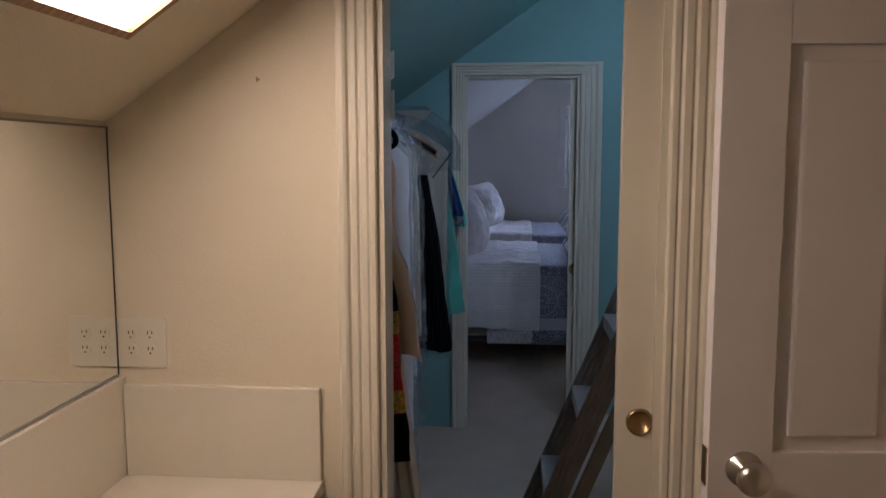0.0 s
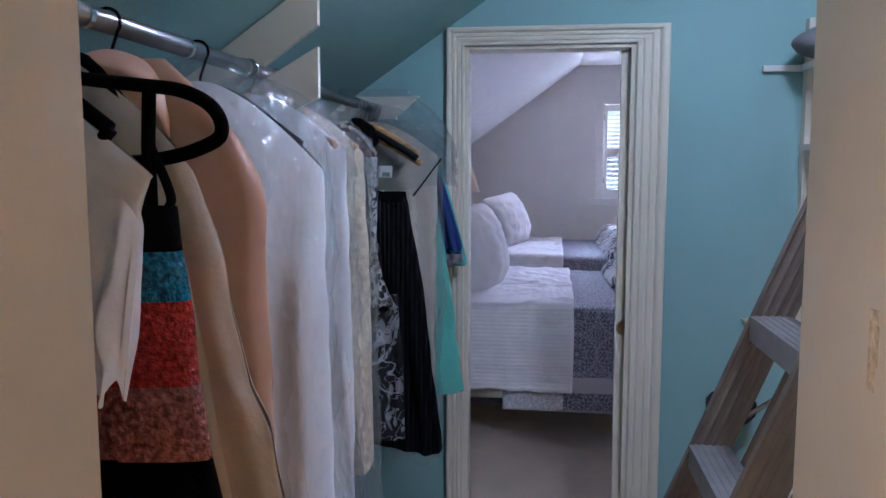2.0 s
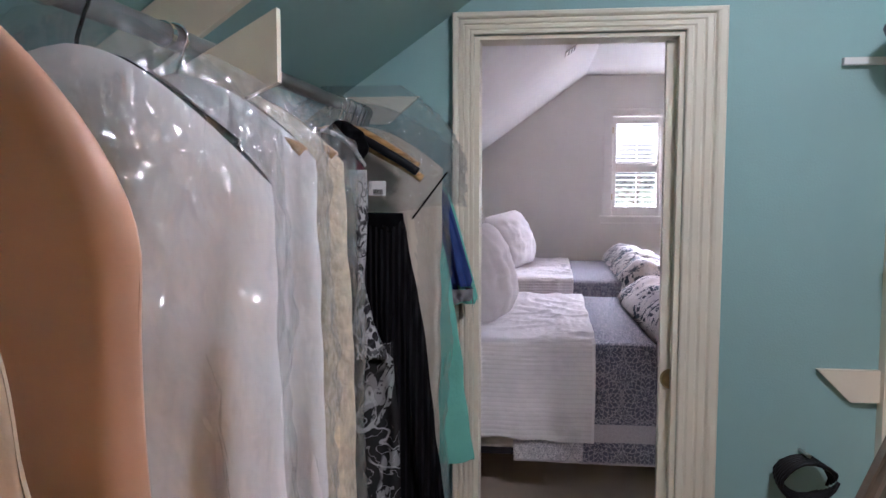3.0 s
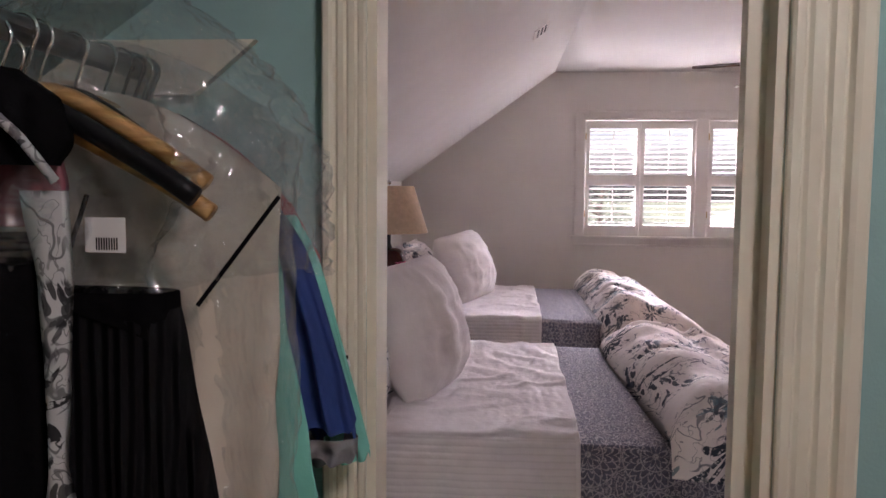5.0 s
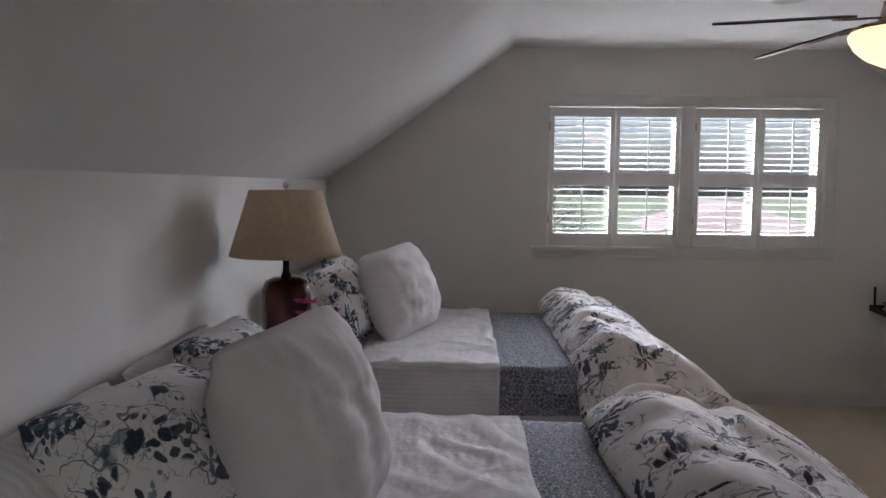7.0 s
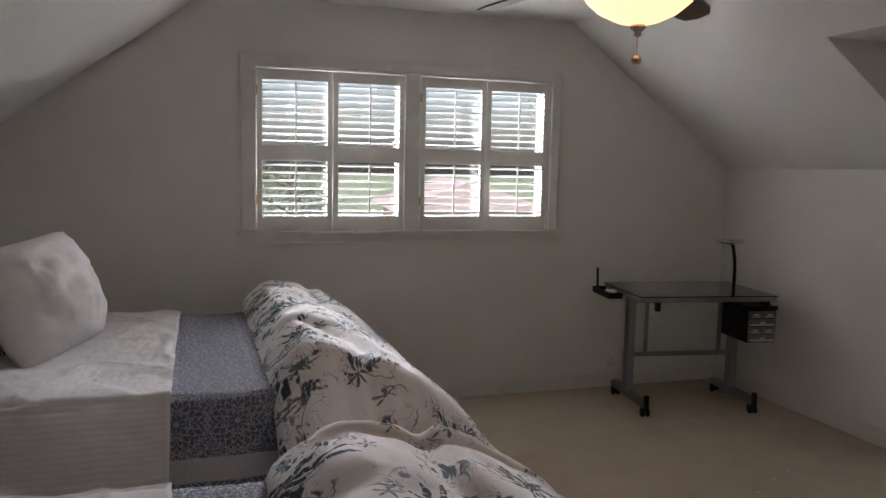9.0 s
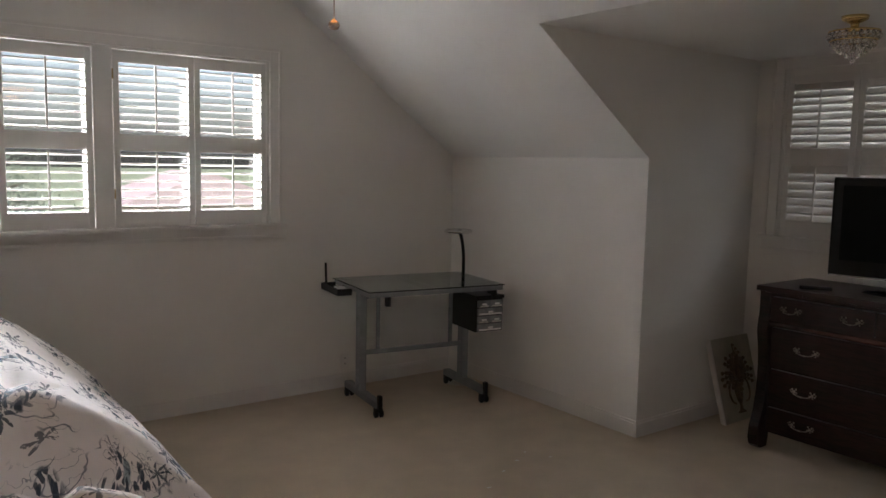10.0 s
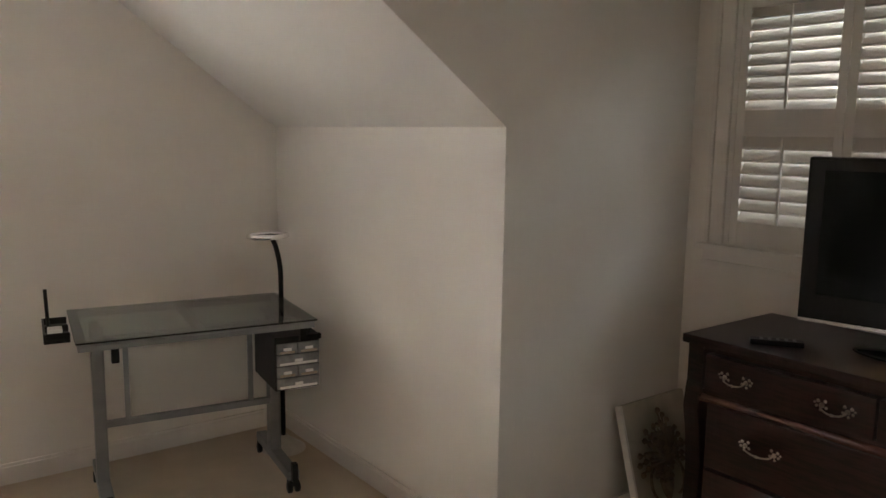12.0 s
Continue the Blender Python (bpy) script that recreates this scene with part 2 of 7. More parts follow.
def film_plastic(name, tint=(0.95, 0.96, 0.97), clear=0.74):
    """Thin clear dry-cleaning film: mostly see-through, with sharp glossy creases."""
    m = bpy.data.materials.new(name)
    m.use_nodes = True
    nt = m.node_tree
    nt.nodes.remove(nt.nodes["Principled BSDF"])
    out = nt.nodes["Material Output"]
    tr, gl, df = node(m, "ShaderNodeBsdfTransparent"), node(m, "ShaderNodeBsdfGlossy", Roughness=0.2), node(m, "ShaderNodeBsdfDiffuse")
    tl = node(m, "ShaderNodeBsdfTranslucent")
    tr.inputs[0].default_value, df.inputs[0].default_value, tl.inputs[0].default_value = (*tint, 1), (0.85, 0.85, 0.85, 1), (0.85, 0.85, 0.85, 1)
    cloudy = node(m, "ShaderNodeMixShader", Fac=0.5)
    link(m, df.outputs[0], cloudy.inputs[1])
    link(m, tl.outputs[0], cloudy.inputs[2])
    tc = node(m, "ShaderNodeTexCoord")
    stretch = node(m, "ShaderNodeMapping", Scale=(1.0, 1.0, 0.42), Rotation=(0.35, 0.3, 0.0))
    link(m, tc.outputs["Object"], stretch.inputs["Vector"])
    crease = node(m, "ShaderNodeTexNoise", Scale=20.0, Detail=3.0, Distortion=1.2)
    crease.noise_type = "RIDGED_MULTIFRACTAL"
    link(m, stretch.outputs[0], crease.inputs["Vector"])
    soft = node(m, "ShaderNodeTexNoise", Scale=9.0, Detail=2.0)
    link(m, stretch.outputs[0], soft.inputs["Vector"])
    bp = node(m, "ShaderNodeBump", Strength=1.0, Distance=0.02)
    link(m, math_node(m, "MULTIPLY_ADD", soft.outputs["Fac"], 0.35, crease.outputs["Fac"]), bp.inputs["Height"])
    link(m, bp.outputs["Normal"], gl.inputs["Normal"])
    link(m, bp.outputs["Normal"], df.inputs["Normal"])
    a, b = node(m, "ShaderNodeMixShader", Fac=0.68), node(m, "ShaderNodeMixShader")
    link(m, cloudy.outputs[0], a.inputs[1])
    link(m, gl.outputs[0], a.inputs[2])
    fac = nt.nodes.new("ShaderNodeMapRange")
    fac.inputs[1].default_value, fac.inputs[2].default_value = 0.3, 0.75
    fac.inputs[3].default_value, fac.inputs[4].default_value = (1 - clear) * 0.6, min(0.9, (1 - clear) * 2.1)
    link(m, crease.outputs["Fac"], fac.inputs[0])
    link(m, fac.outputs[0], b.inputs[0])
    link(m, tr.outputs[0], b.inputs[1])
    link(m, a.outputs[0], b.inputs[2])
    link(m, b.outputs[0], out.inputs[0])
    return m


PATCH = mat("chipped_filler", (0.70, 0.60, 0.42), 0.8, vary=0.3, scale=60, bump=0.6, bscale=90)
BATH = mat("bath_paint", (0.73, 0.655, 0.50), 0.7, vary=0.03, scale=3, bump=0.12, bscale=160)
TEAL = mat("teal_paint", (0.27, 0.45, 0.44), 0.6, vary=0.04, scale=2.5, bump=0.12, bscale=160)
GREIGE = mat("greige_paint", (0.76, 0.74, 0.695), 0.75, vary=0.025, scale=2.5, bump=0.12, bscale=160)
CEILING = mat("ceiling_paint", (0.77, 0.76, 0.73), 0.8, vary=0.02, scale=3, bump=0.1, bscale=150)
TRIM = mat("cream_trim_paint", (0.74, 0.685, 0.555), 0.4, vary=0.03, scale=6, bump=0.05, bscale=60)
WHITE_TRIM = mat("white_trim_paint", (0.72, 0.70, 0.66), 0.45, vary=0.03, scale=6, bump=0.05, bscale=60)
CARPET = mat("beige_carpet", (0.60, 0.505, 0.39), 0.95, vary=0.06, scale=5.0, bump=0.9, bscale=260)
MARBLE = mat("cultured_marble", (0.74, 0.69, 0.58), 0.25, vary=0.03, scale=3)
MIRROR = mat("mirror_glass", (0.86, 0.87, 0.85), 0.015, metal=1.0, vary=0.0)
GLASS = mat("window_glass", (1, 1, 1), 0.0, vary=0.0, Transmission_Weight=1.0, IOR=1.45)
PLASTIC_IVORY = mat("ivory_plastic", (0.72, 0.67, 0.56), 0.35, vary=0.02)
SLOT = mat("dark_slot", (0.02, 0.018, 0.015), 0.6)
BRASS = mat("aged_brass", (0.42, 0.30, 0.14), 0.32, metal=1.0, vary=0.15, scale=30)
POLISHED_BRASS = mat("polished_brass", (0.62, 0.45, 0.18), 0.2, metal=1.0, vary=0.08, scale=30)
NICKEL = mat("satin_nickel", (0.58, 0.54, 0.49), 0.28, metal=1.0, vary=0.08, scale=30)
CHROME = mat("bright_metal", (0.75, 0.75, 0.74), 0.18, metal=1.0, vary=0.05)
DOORPAINT = mat("door_paint", (0.74, 0.70, 0.68), 0.4, vary=0.02, scale=4)
PIPE = mat("rod_metal", (0.30, 0.30, 0.30), 0.3, metal=0.9, vary=0.1, scale=20)
BLACK = mat("black_plastic", (0.006, 0.006, 0.007), 0.45, Specular_IOR_Level=0.25)
VELVET = mat("black_velvet", (0.003, 0.003, 0.0035), 0.95, Specular_IOR_Level=0.1)
BLACKCLOTH = mat("black_cloth", (0.0022, 0.0022, 0.0028), 0.9, vary=0.4, scale=12, bump=0.3, Specular_IOR_Level=0.12)
HANGWOOD = wood("hanger_wood", (0.30, 0.16, 0.05), (0.50, 0.30, 0.12), 0.4)
WHITECLOTH = mat("white_cloth", (0.80, 0.79, 0.79), 0.85, vary=0.05, scale=7, bump=0.35, bscale=30)
CREAMCLOTH = mat("cream_cloth", (0.66, 0.56, 0.44), 0.7, vary=0.07, scale=8, bump=0.3, bscale=30)
PALECREAM = mat("pale_cream_cloth", (0.62, 0.55, 0.45), 0.75, vary=0.08, scale=8, bump=0.3, bscale=30)
LACE = mat("cream_lace", (0.64, 0.55, 0.40), 0.8, vary=0.25, scale=45, bump=0.6, bscale=70)
PEACH = mat("peach_satin", (0.60, 0.365, 0.245), 0.45, vary=0.10, scale=5, bump=0.1, bscale=18)
MINT = mat("mint_cloth", (0.16, 0.52, 0.43), 0.8, vary=0.1, scale=8, bump=0.2)
BLUECLOTH = mat("royal_blue_cloth", (0.016, 0.045, 0.19), 0.8, vary=0.15, scale=8, bump=0.2)
NAVYCLOTH = mat("navy_cloth", (0.012, 0.018, 0.05), 0.85, vary=0.2, bump=0.2)
REDCLOTH = mat("red_cloth", (0.45, 0.02, 0.04), 0.7, vary=0.12, bump=0.2)
MAUVE = mat("mauve_satin", (0.20, 0.045, 0.06), 0.45, vary=0.15, scale=14, bump=0.2, bscale=30)
GREYCLOTH = mat("grey_cloth", (0.22, 0.22, 0.23), 0.85, vary=0.12, bump=0.2)
ORANGE = mat("orange_tag", (0.65, 0.14, 0.02), 0.6)
PAPER = mat("paper_tag", (0.75, 0.75, 0.74), 0.7, vary=0.02)
PLEATED = ribbed("black_pleated_velvet", (0.005, 0.005, 0.006), 0.016, "X", 1.0)
PLEATED.node_tree.nodes["Principled BSDF"].inputs["Roughness"].default_value = 0.6
PLEATED.node_tree.nodes["Principled BSDF"].inputs["Specular IOR Level"].default_value = 0.16
FILM = film_plastic("dry_cleaning_film", clear=0.68)
FILM_MILKY = film_plastic("milky_dry_cleaning_film", clear=0.70)
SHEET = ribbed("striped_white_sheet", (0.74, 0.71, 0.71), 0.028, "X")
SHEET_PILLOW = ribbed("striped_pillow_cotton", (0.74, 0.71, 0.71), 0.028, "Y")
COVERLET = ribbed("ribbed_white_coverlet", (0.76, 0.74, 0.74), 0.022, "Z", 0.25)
PILLOW = mat("white_pillow_cotton", (0.74, 0.71, 0.70), 0.85, vary=0.03, scale=6, bump=0.22, bscale=22)
FLORAL = floral("floral_duvet_cotton")
FLORAL_PILLOW = floral("floral_pillow_cotton", scale=1.35, cover=0.05)
FLORAL_BW = floral("black_white_floral_silk", (0.46, 0.46, 0.46), (0.01, 0.01, 0.012), (0.08, 0.08, 0.085), 1.8, 0.13)
# White flowers dulled to grey for the shade between the hanging clothes.
FLORAL_NIGHT = floral("dimmed_flowers_on_black_silk", (0.006, 0.006, 0.007), (0.26, 0.26, 0.26), (0.16, 0.16, 0.17), 0.9)
DAMASK = damask("medallion_coverlet")
DAMASK_LIGHT = damask("medallion_reverse", (0.68, 0.66, 0.66), (0.15, 0.16, 0.21), 0.24, 0.25)
BOXSPRING = mat("cream_ticking", (0.62, 0.58, 0.52), 0.85, vary=0.06, bump=0.2)
BEDFRAME = mat("bed_frame_steel", (0.03, 0.03, 0.035), 0.5, metal=0.6)
SHADE = mat("tan_linen_shade", (0.60, 0.45, 0.30), 0.85, vary=0.08, scale=40, bump=0.3, bscale=200)
LAMPBODY = mat("oxblood_ceramic", (0.05, 0.012, 0.012), 0.15, vary=0.4, scale=9)
NIGHTBLACK = mat("black_lacquer", (0.006, 0.006, 0.007), 0.35)
RUSTIC = wood("rustic_plank", (0.10, 0.05, 0.02), (0.36, 0.22, 0.10), 0.6, (10, 10, 1.2))
PINK = mat("pink_silk_petals", (0.55, 0.05, 0.16), 0.7, vary=0.3, scale=40)
FRAME_WHITE = mat("photo_frame_white", (0.7, 0.7, 0.68), 0.4)
PHOTO = mat("photo_print", (0.18, 0.17, 0.16), 0.3, vary=0.6, scale=30)
FANBLADE = wood("fan_blade_wood", (0.06, 0.035, 0.02), (0.13, 0.08, 0.05), 0.35)
FANMETAL = mat("brushed_copper_nickel", (0.50, 0.38, 0.30), 0.25, metal=1.0)
GLOBE = glow("alabaster_globe", (1.0, 0.50, 0.20), 2.4)
BATHLAMP = glow("bath_lamp_diffuser", (1.0, 0.66, 0.34), 19.8)
UNSEENLAMP = glow("unseen_lamp_dome", (1.0, 0.93, 0.86), 43.0)
OAK = wood("oak_frame", (0.22, 0.12, 0.05), (0.42, 0.26, 0.12))
STEEL = mat("silver_grey_steel", (0.24, 0.255, 0.26), 0.4, metal=0.7, vary=0.05, scale=20)
DESKGLASS = mat("smoked_desk_glass", (0.46, 0.55, 0.55), 0.02, vary=0.02, Transmission_Weight=0.95, IOR=1.45)
CLEARPLASTIC = mat("clear_drawer_plastic", (0.34, 0.36, 0.37), 0.2, vary=0.3, scale=20, Transmission_Weight=0.3)
MAHOGANY = wood("dark_mahogany", (0.007, 0.003, 0.002), (0.020, 0.008, 0.006), 0.28, (14, 1.5, 14))
MAHOGANY.node_tree.nodes["Principled BSDF"].inputs["Specular IOR Level"].default_value = 0.25
PEWTER = mat("antique_silver", (0.26, 0.235, 0.20), 0.34, metal=1.0, vary=0.2, scale=40)
SCREEN = mat("tv_screen", (0.004, 0.005, 0.005), 0.16, Specular_IOR_Level=0.1)
GLOSSBLACK = mat("piano_black", (0.004, 0.004, 0.004), 0.16, Specular_IOR_Level=0.3)
CANVAS = mat("grey_green_canvas", (0.44, 0.41, 0.33), 0.8, vary=0.12, scale=10, bump=0.3, bscale=200)
RELIEF = mat("bronze_relief", (0.14, 0.10, 0.06), 0.4, metal=0.5, vary=0.5, scale=30)
CRYSTAL = mat("cut_glass", (0.95, 0.93, 0.90), 0.03, vary=0.02, Transmission_Weight=0.9, IOR=1.55)
ALU = mat("ladder_aluminium", (0.42, 0.42, 0.42), 0.4, metal=0.8, vary=0.12, scale=15)
FIBRE = mat("weathered_ladder_rail", (0.14, 0.122, 0.10), 0.7, vary=0.2, scale=9, bump=0.2)
WHITEPAINT = mat("white_shelf_paint", (0.72, 0.71, 0.68), 0.5, vary=0.04, scale=6)
LEAF = mat("tree_leaf", (0.09, 0.12, 0.085), 0.6, vary=0.4, scale=3)
BARK = mat("tree_bark", (0.10, 0.08, 0.06), 0.9, vary=0.3, scale=10, bump=0.6, bscale=30)
ROOFTILE = mat("asphalt_shingle", (0.36, 0.29, 0.29), 0.9, vary=0.15, scale=8, bump=0.4, bscale=40)
BRICKWALL = mat("neighbour_brick", (0.40, 0.31, 0.27), 0.9, vary=0.2, scale=20)
GRASS = mat("lawn", (0.15, 0.18, 0.11), 0.95, vary=0.3, scale=0.6, bump=0.4, bscale=30)
VENTWHITE = mat("vent_enamel", (0.62, 0.58, 0.54), 0.4)


# ---- mesh helpers ----
def box(bm, x0, x1, y0, y1, z0, z1, bevel=0.0):
    made = bmesh.ops.create_cube(bm, size=1.0)["verts"]
    for v in made:
        v.co = Vector((x0 + (v.co.x + 0.5) * (x1 - x0), y0 + (v.co.y + 0.5) * (y1 - y0), z0 + (v.co.z + 0.5) * (z1 - z0)))
    if bevel:
        edges = list({e for v in made for e in v.link_edges})
        bmesh.ops.bevel(bm, geom=edges, offset=bevel, segments=2, affect="EDGES", profile=0.7)
    return bm


def cube(x0, x1, y0, y1, z0, z1, bevel=0.0):
    return box(bmesh.new(), x0, x1, y0, y1, z0, z1, bevel)


def prism(bm, outline, axis, a, b):
    """Extrude a 2D outline along an axis: 'y' takes (x, z), 'x' takes (y, z), 'z' takes (x, y)."""
    def at(p, t):
        return {"y": (p[0], t, p[1]), "x": (t, p[0], p[1]), "z": (p[0], p[1], t)}[axis]
    lo, hi = [bm.verts.new(at(p, a)) for p in outline], [bm.verts.new(at(p, b)) for p in outline]
    bm.faces.new(lo)
    bm.faces.new(hi)
    for i in range(len(outline)):
        j = (i + 1) % len(outline)
        bm.faces.new((lo[i], lo[j], hi[j], hi[i]))
    bmesh.ops.recalc_face_normals(bm, faces=bm.faces[:])
    return bm


def lathe(bm, profile, at=(0, 0, 0), n=24, tilt=None):
    """Turn (radius, height) pairs about a vertical line."""
    rings = []
    for r, h in profile:
        ring = []
        for i in range(n):
            a = 2 * math.pi * i / n
            p = Vector((r * math.cos(a), r * math.sin(a), h))
            if tilt:
                p = tilt @ p
            ring.append(bm.verts.new(p + Vector(at)))
        rings.append(ring)
    for a, b in zip(rings, rings[1:]):
        for i in range(n):
            j = (i + 1) % n
            bm.faces.new((a[i], a[j], b[j], b[i]))
    bm.faces.new(rings[0][::-1])
    bm.faces.new(rings[-1])
    bmesh.ops.recalc_face_normals(bm, faces=bm.faces[:])
    return bm


def tube(bm, points, r, n=8, r_end=None):
    points = [Vector(p) for p in points]
    rings = []
    side = None
    for i, p in enumerate(points):
        d = (points[min(i + 1, len(points) - 1)] - points[max(i - 1, 0)]).normalized()
        if side is None:
            side = d.orthogonal().normalized()
        side = (side - d * side.dot(d)).normalized()
        up = d.cross(side)
        rad = r if r_end is None else r + (r_end - r) * i / (len(points) - 1)
        rings.append([bm.verts.new(p + rad * (math.cos(2 * math.pi * k / n) * side + math.sin(2 * math.pi * k / n) * up)) for k in range(n)])
    for a, b in zip(rings, rings[1:]):
        for k in range(n):
            bm.faces.new((a[k], a[(k + 1) % n], b[(k + 1) % n], b[k]))
    bm.faces.new(rings[0][::-1])
    bm.faces.new(rings[-1])
    return bm


def sheet(nu, nv, fn, uv=None):
    """A surface over a grid; fn(u, v) gives a place for u and v from 0 to 1; uv gives the pattern's metres."""
    bm = bmesh.new()
    rows = [[bm.verts.new(fn(i / nu, j / nv)) for j in range(nv + 1)] for i in range(nu + 1)]
    layer = bm.loops.layers.uv.new("UVMap") if uv else None
    for i in range(nu):
        for j in range(nv):
            f = bm.faces.new((rows[i][j], rows[i + 1][j], rows[i + 1][j + 1], rows[i][j + 1]))
            if uv:
                for lp, (a, b) in zip(f.loops, ((i, j), (i + 1, j), (i + 1, j + 1), (i, j + 1))):
                    lp[layer].uv = uv(a / nu, b / nv)
    return bm


def finish(name, bm, material, smooth=False):
    me = bpy.data.meshes.new(name)
    bm.to_mesh(me)
    bm.free()
    me.materials.append(material)
    if smooth:
        for p in me.polygons:
            p.use_smooth = True
    return new(name, me)


def part(name, bm, material, parent, label="", smooth=False):
    ob = finish(name, bm, material, smooth)
    ob.parent = parent
    return tagged(ob, label)


def thing(name, label, category, at=(0, 0, 0), turn=0.0, group=""):
    ob = new(name)
    ob.empty_display_size = 0.1
    ob.matrix_world = pose(*at, 0, 0, turn)
    return tagged(ob, label, category, group)


def solid(name, bm, material, label, category, at=(0, 0, 0), smooth=False, thick=0.0, group="", turn=0.0, rx=0.0, ry=0.0):
    ob = finish(name, bm, material, smooth)
    ob.matrix_world = pose(*at, rx, ry, turn)
    if thick:
        md = ob.modifiers.new("thickness", "SOLIDIFY")
        md.thickness, md.offset = thick, 0
    return tagged(ob, label, category, group)


def structure(name, bm, material, label="", smooth=False):
    return tagged(finish(name, bm, material, smooth), label, kind="structure")


def nz(x, y, z=0.0, s=1.0):
    return noise.noise(Vector((x * s, y * s, z * s)))


# ---- the setting ----
KNEE, RISE, TOP, WIDTH = 1.685, 0.72, 2.685, 5.28      # knee wall height, roof slope, ceiling, room width
LEFT_BREAK, RIGHT_BREAK = (TOP - KNEE) / RISE, WIDTH - (TOP - KNEE) / RISE
BATH_WALL, CLOSET_WALL, GABLE = 2.39, 5.0, 10.96       # the room-side faces of the three cross walls
BED_WALL = 5.12
DORMER = (6.85, 9.07, 6.37, 2.345)                     # near cheek, far cheek, window wall, ceiling


def clipped(bm):
    """Trim a cross wall to the roof's slopes."""
    for co, no in (((0, 0, KNEE + 0.03), (-RISE, 0, 1)), ((WIDTH, 0, KNEE + 0.03), (RISE, 0, 1)), ((0, 0, TOP + 0.03), (0, 0, 1))):
        geom = bm.verts[:] + bm.edges[:] + bm.faces[:]
        cut = bmesh.ops.bisect_plane(bm, geom=geom, plane_co=co, plane_no=no, clear_outer=True)
        edges = [g for g in cut["geom_cut"] if isinstance(g, bmesh.types.BMEdge)]
        if edges:
            bmesh.ops.contextual_create(bm, geom=edges)
    return bm


def cross_wall(name, y0, y1, x0, x1, gaps, material, label):
    """A wall across the room with openings (x0, x1, z0, z1)."""
    bm = bmesh.new()
    xs = [x0] + [g for gap in gaps for g in gap[:2]] + [x1]
    for a, b in zip(xs[::2], xs[1::2]):
        clip_box(bm, a, b, y0, y1, 0, 3)
    for a, b, z0, z1 in gaps:
        if z0 > 0:
            clip_box(bm, a, b, y0, y1, 0, z0)
        clip_box(bm, a, b, y0, y1, z1, 3)
    return structure(name, bm, material, label)


def clip_box(bm, x0, x1, y0, y1, z0, z1):
    piece = clipped(cube(x0, x1, y0, y1, z0, z1))
    me = bpy.data.meshes.new("piece")
    piece.to_mesh(me)
    piece.free()
    bm.from_mesh(me)
    bpy.data.meshes.remove(me)


structure("floor", cube(-0.15, 6.5, -1.6, 11.1, -0.12, 0.0), CARPET, "beige cut-pile carpet over the whole floor")

# cross walls: each room has its own paint, so each wall is two skins back to back
cross_wall("wall_bath_back", BATH_WALL, BATH_WALL + 0.06, 0.0, 2.45, [(0.66, 1.33, 0, 2.03)], BATH, "cream painted bathroom wall with a doorway")
cross_wall("wall_closet_near", BATH_WALL + 0.06, BATH_WALL + 0.12, 0.0, 2.45, [(0.66, 1.33, 0, 2.03)], TEAL, "teal painted closet wall with a doorway")
cross_wall("wall_closet_far", CLOSET_WALL, CLOSET_WALL + 0.06, 0.0, 2.45, [(0.705, 1.35, 0, 2.03)], TEAL, "teal painted closet end wall with a doorway")
cross_wall("wall_bedroom_door", CLOSET_WALL + 0.06, BED_WALL, 0.0, WIDTH, [(0.705, 1.35, 0, 2.03)], GREIGE, "pale greige bedroom wall with a doorway")
cross_wall("wall_bedroom_gable", GABLE, GABLE + 0.16, 0.0, WIDTH, [(1.66, 3.75, 1.2, 2.27)], GREIGE, "pale greige gable wall with a double window")
cross_wall("wall_bath_front", -1.5, -1.4, 0.0, 2.45, [], BATH, "cream painted bathroom wall")
structure("wall_bath_knee", cube(-0.12, 0.0, -1.5, BATH_WALL + 0.06, 0, KNEE + 0.08), BATH, "low cream bathroom wall under the roof slope")
structure("wall_closet_knee", cube(-0.12, 0.0, BATH_WALL + 0.06, CLOSET_WALL + 0.06, 0, KNEE + 0.08), TEAL, "low teal closet wall under the roof slope")
structure("wall_bedroom_knee", cube(-0.12, 0.0, CLOSET_WALL + 0.06, GABLE + 0.16, 0, KNEE + 0.08), GREIGE, "low greige bedroom wall under the roof slope")
structure("wall_bath_right", cube(2.2, 2.32, -1.5, BATH_WALL + 0.06, 0, TOP), BATH, "cream painted bathroom wall")
structure("wall_closet_right", cube(2.2, 2.32, BATH_WALL + 0.06, CLOSET_WALL + 0.06, 0, TOP), TEAL, "teal painted closet wall behind shelves")
bm = cube(WIDTH, WIDTH + 0.1, DORMER[1] + 0.09, GABLE + 0.16, 0, KNEE + 0.06)
box(bm, WIDTH, WIDTH + 0.1, CLOSET_WALL + 0.06, DORMER[0] - 0.09, 0, KNEE + 0.06)
structure("wall_bedroom_right", bm, GREIGE, "low greige wall beside the dormer")


def slope(name, side, y0, y1, x_end, material, label, knee=KNEE, rise=RISE):
    """One roof slope's underside as a slab from the knee wall (or x_end) up to the flat ceiling."""
    if side < 0:
        x_top = (TOP - knee) / rise
        out = [(-0.12, knee - 0.12 * rise), (x_top, TOP), (x_top, TOP + 0.12), (-0.12, knee - 0.12 * rise + 0.12)]
    else:
        z = KNEE + (WIDTH - x_end) * RISE
        out = [(RIGHT_BREAK, TOP), (x_end, z), (x_end, z + 0.12), (RIGHT_BREAK, TOP + 0.12)]
    structure(name, prism(bmesh.new(), out, "y", y0, y1), material, label)


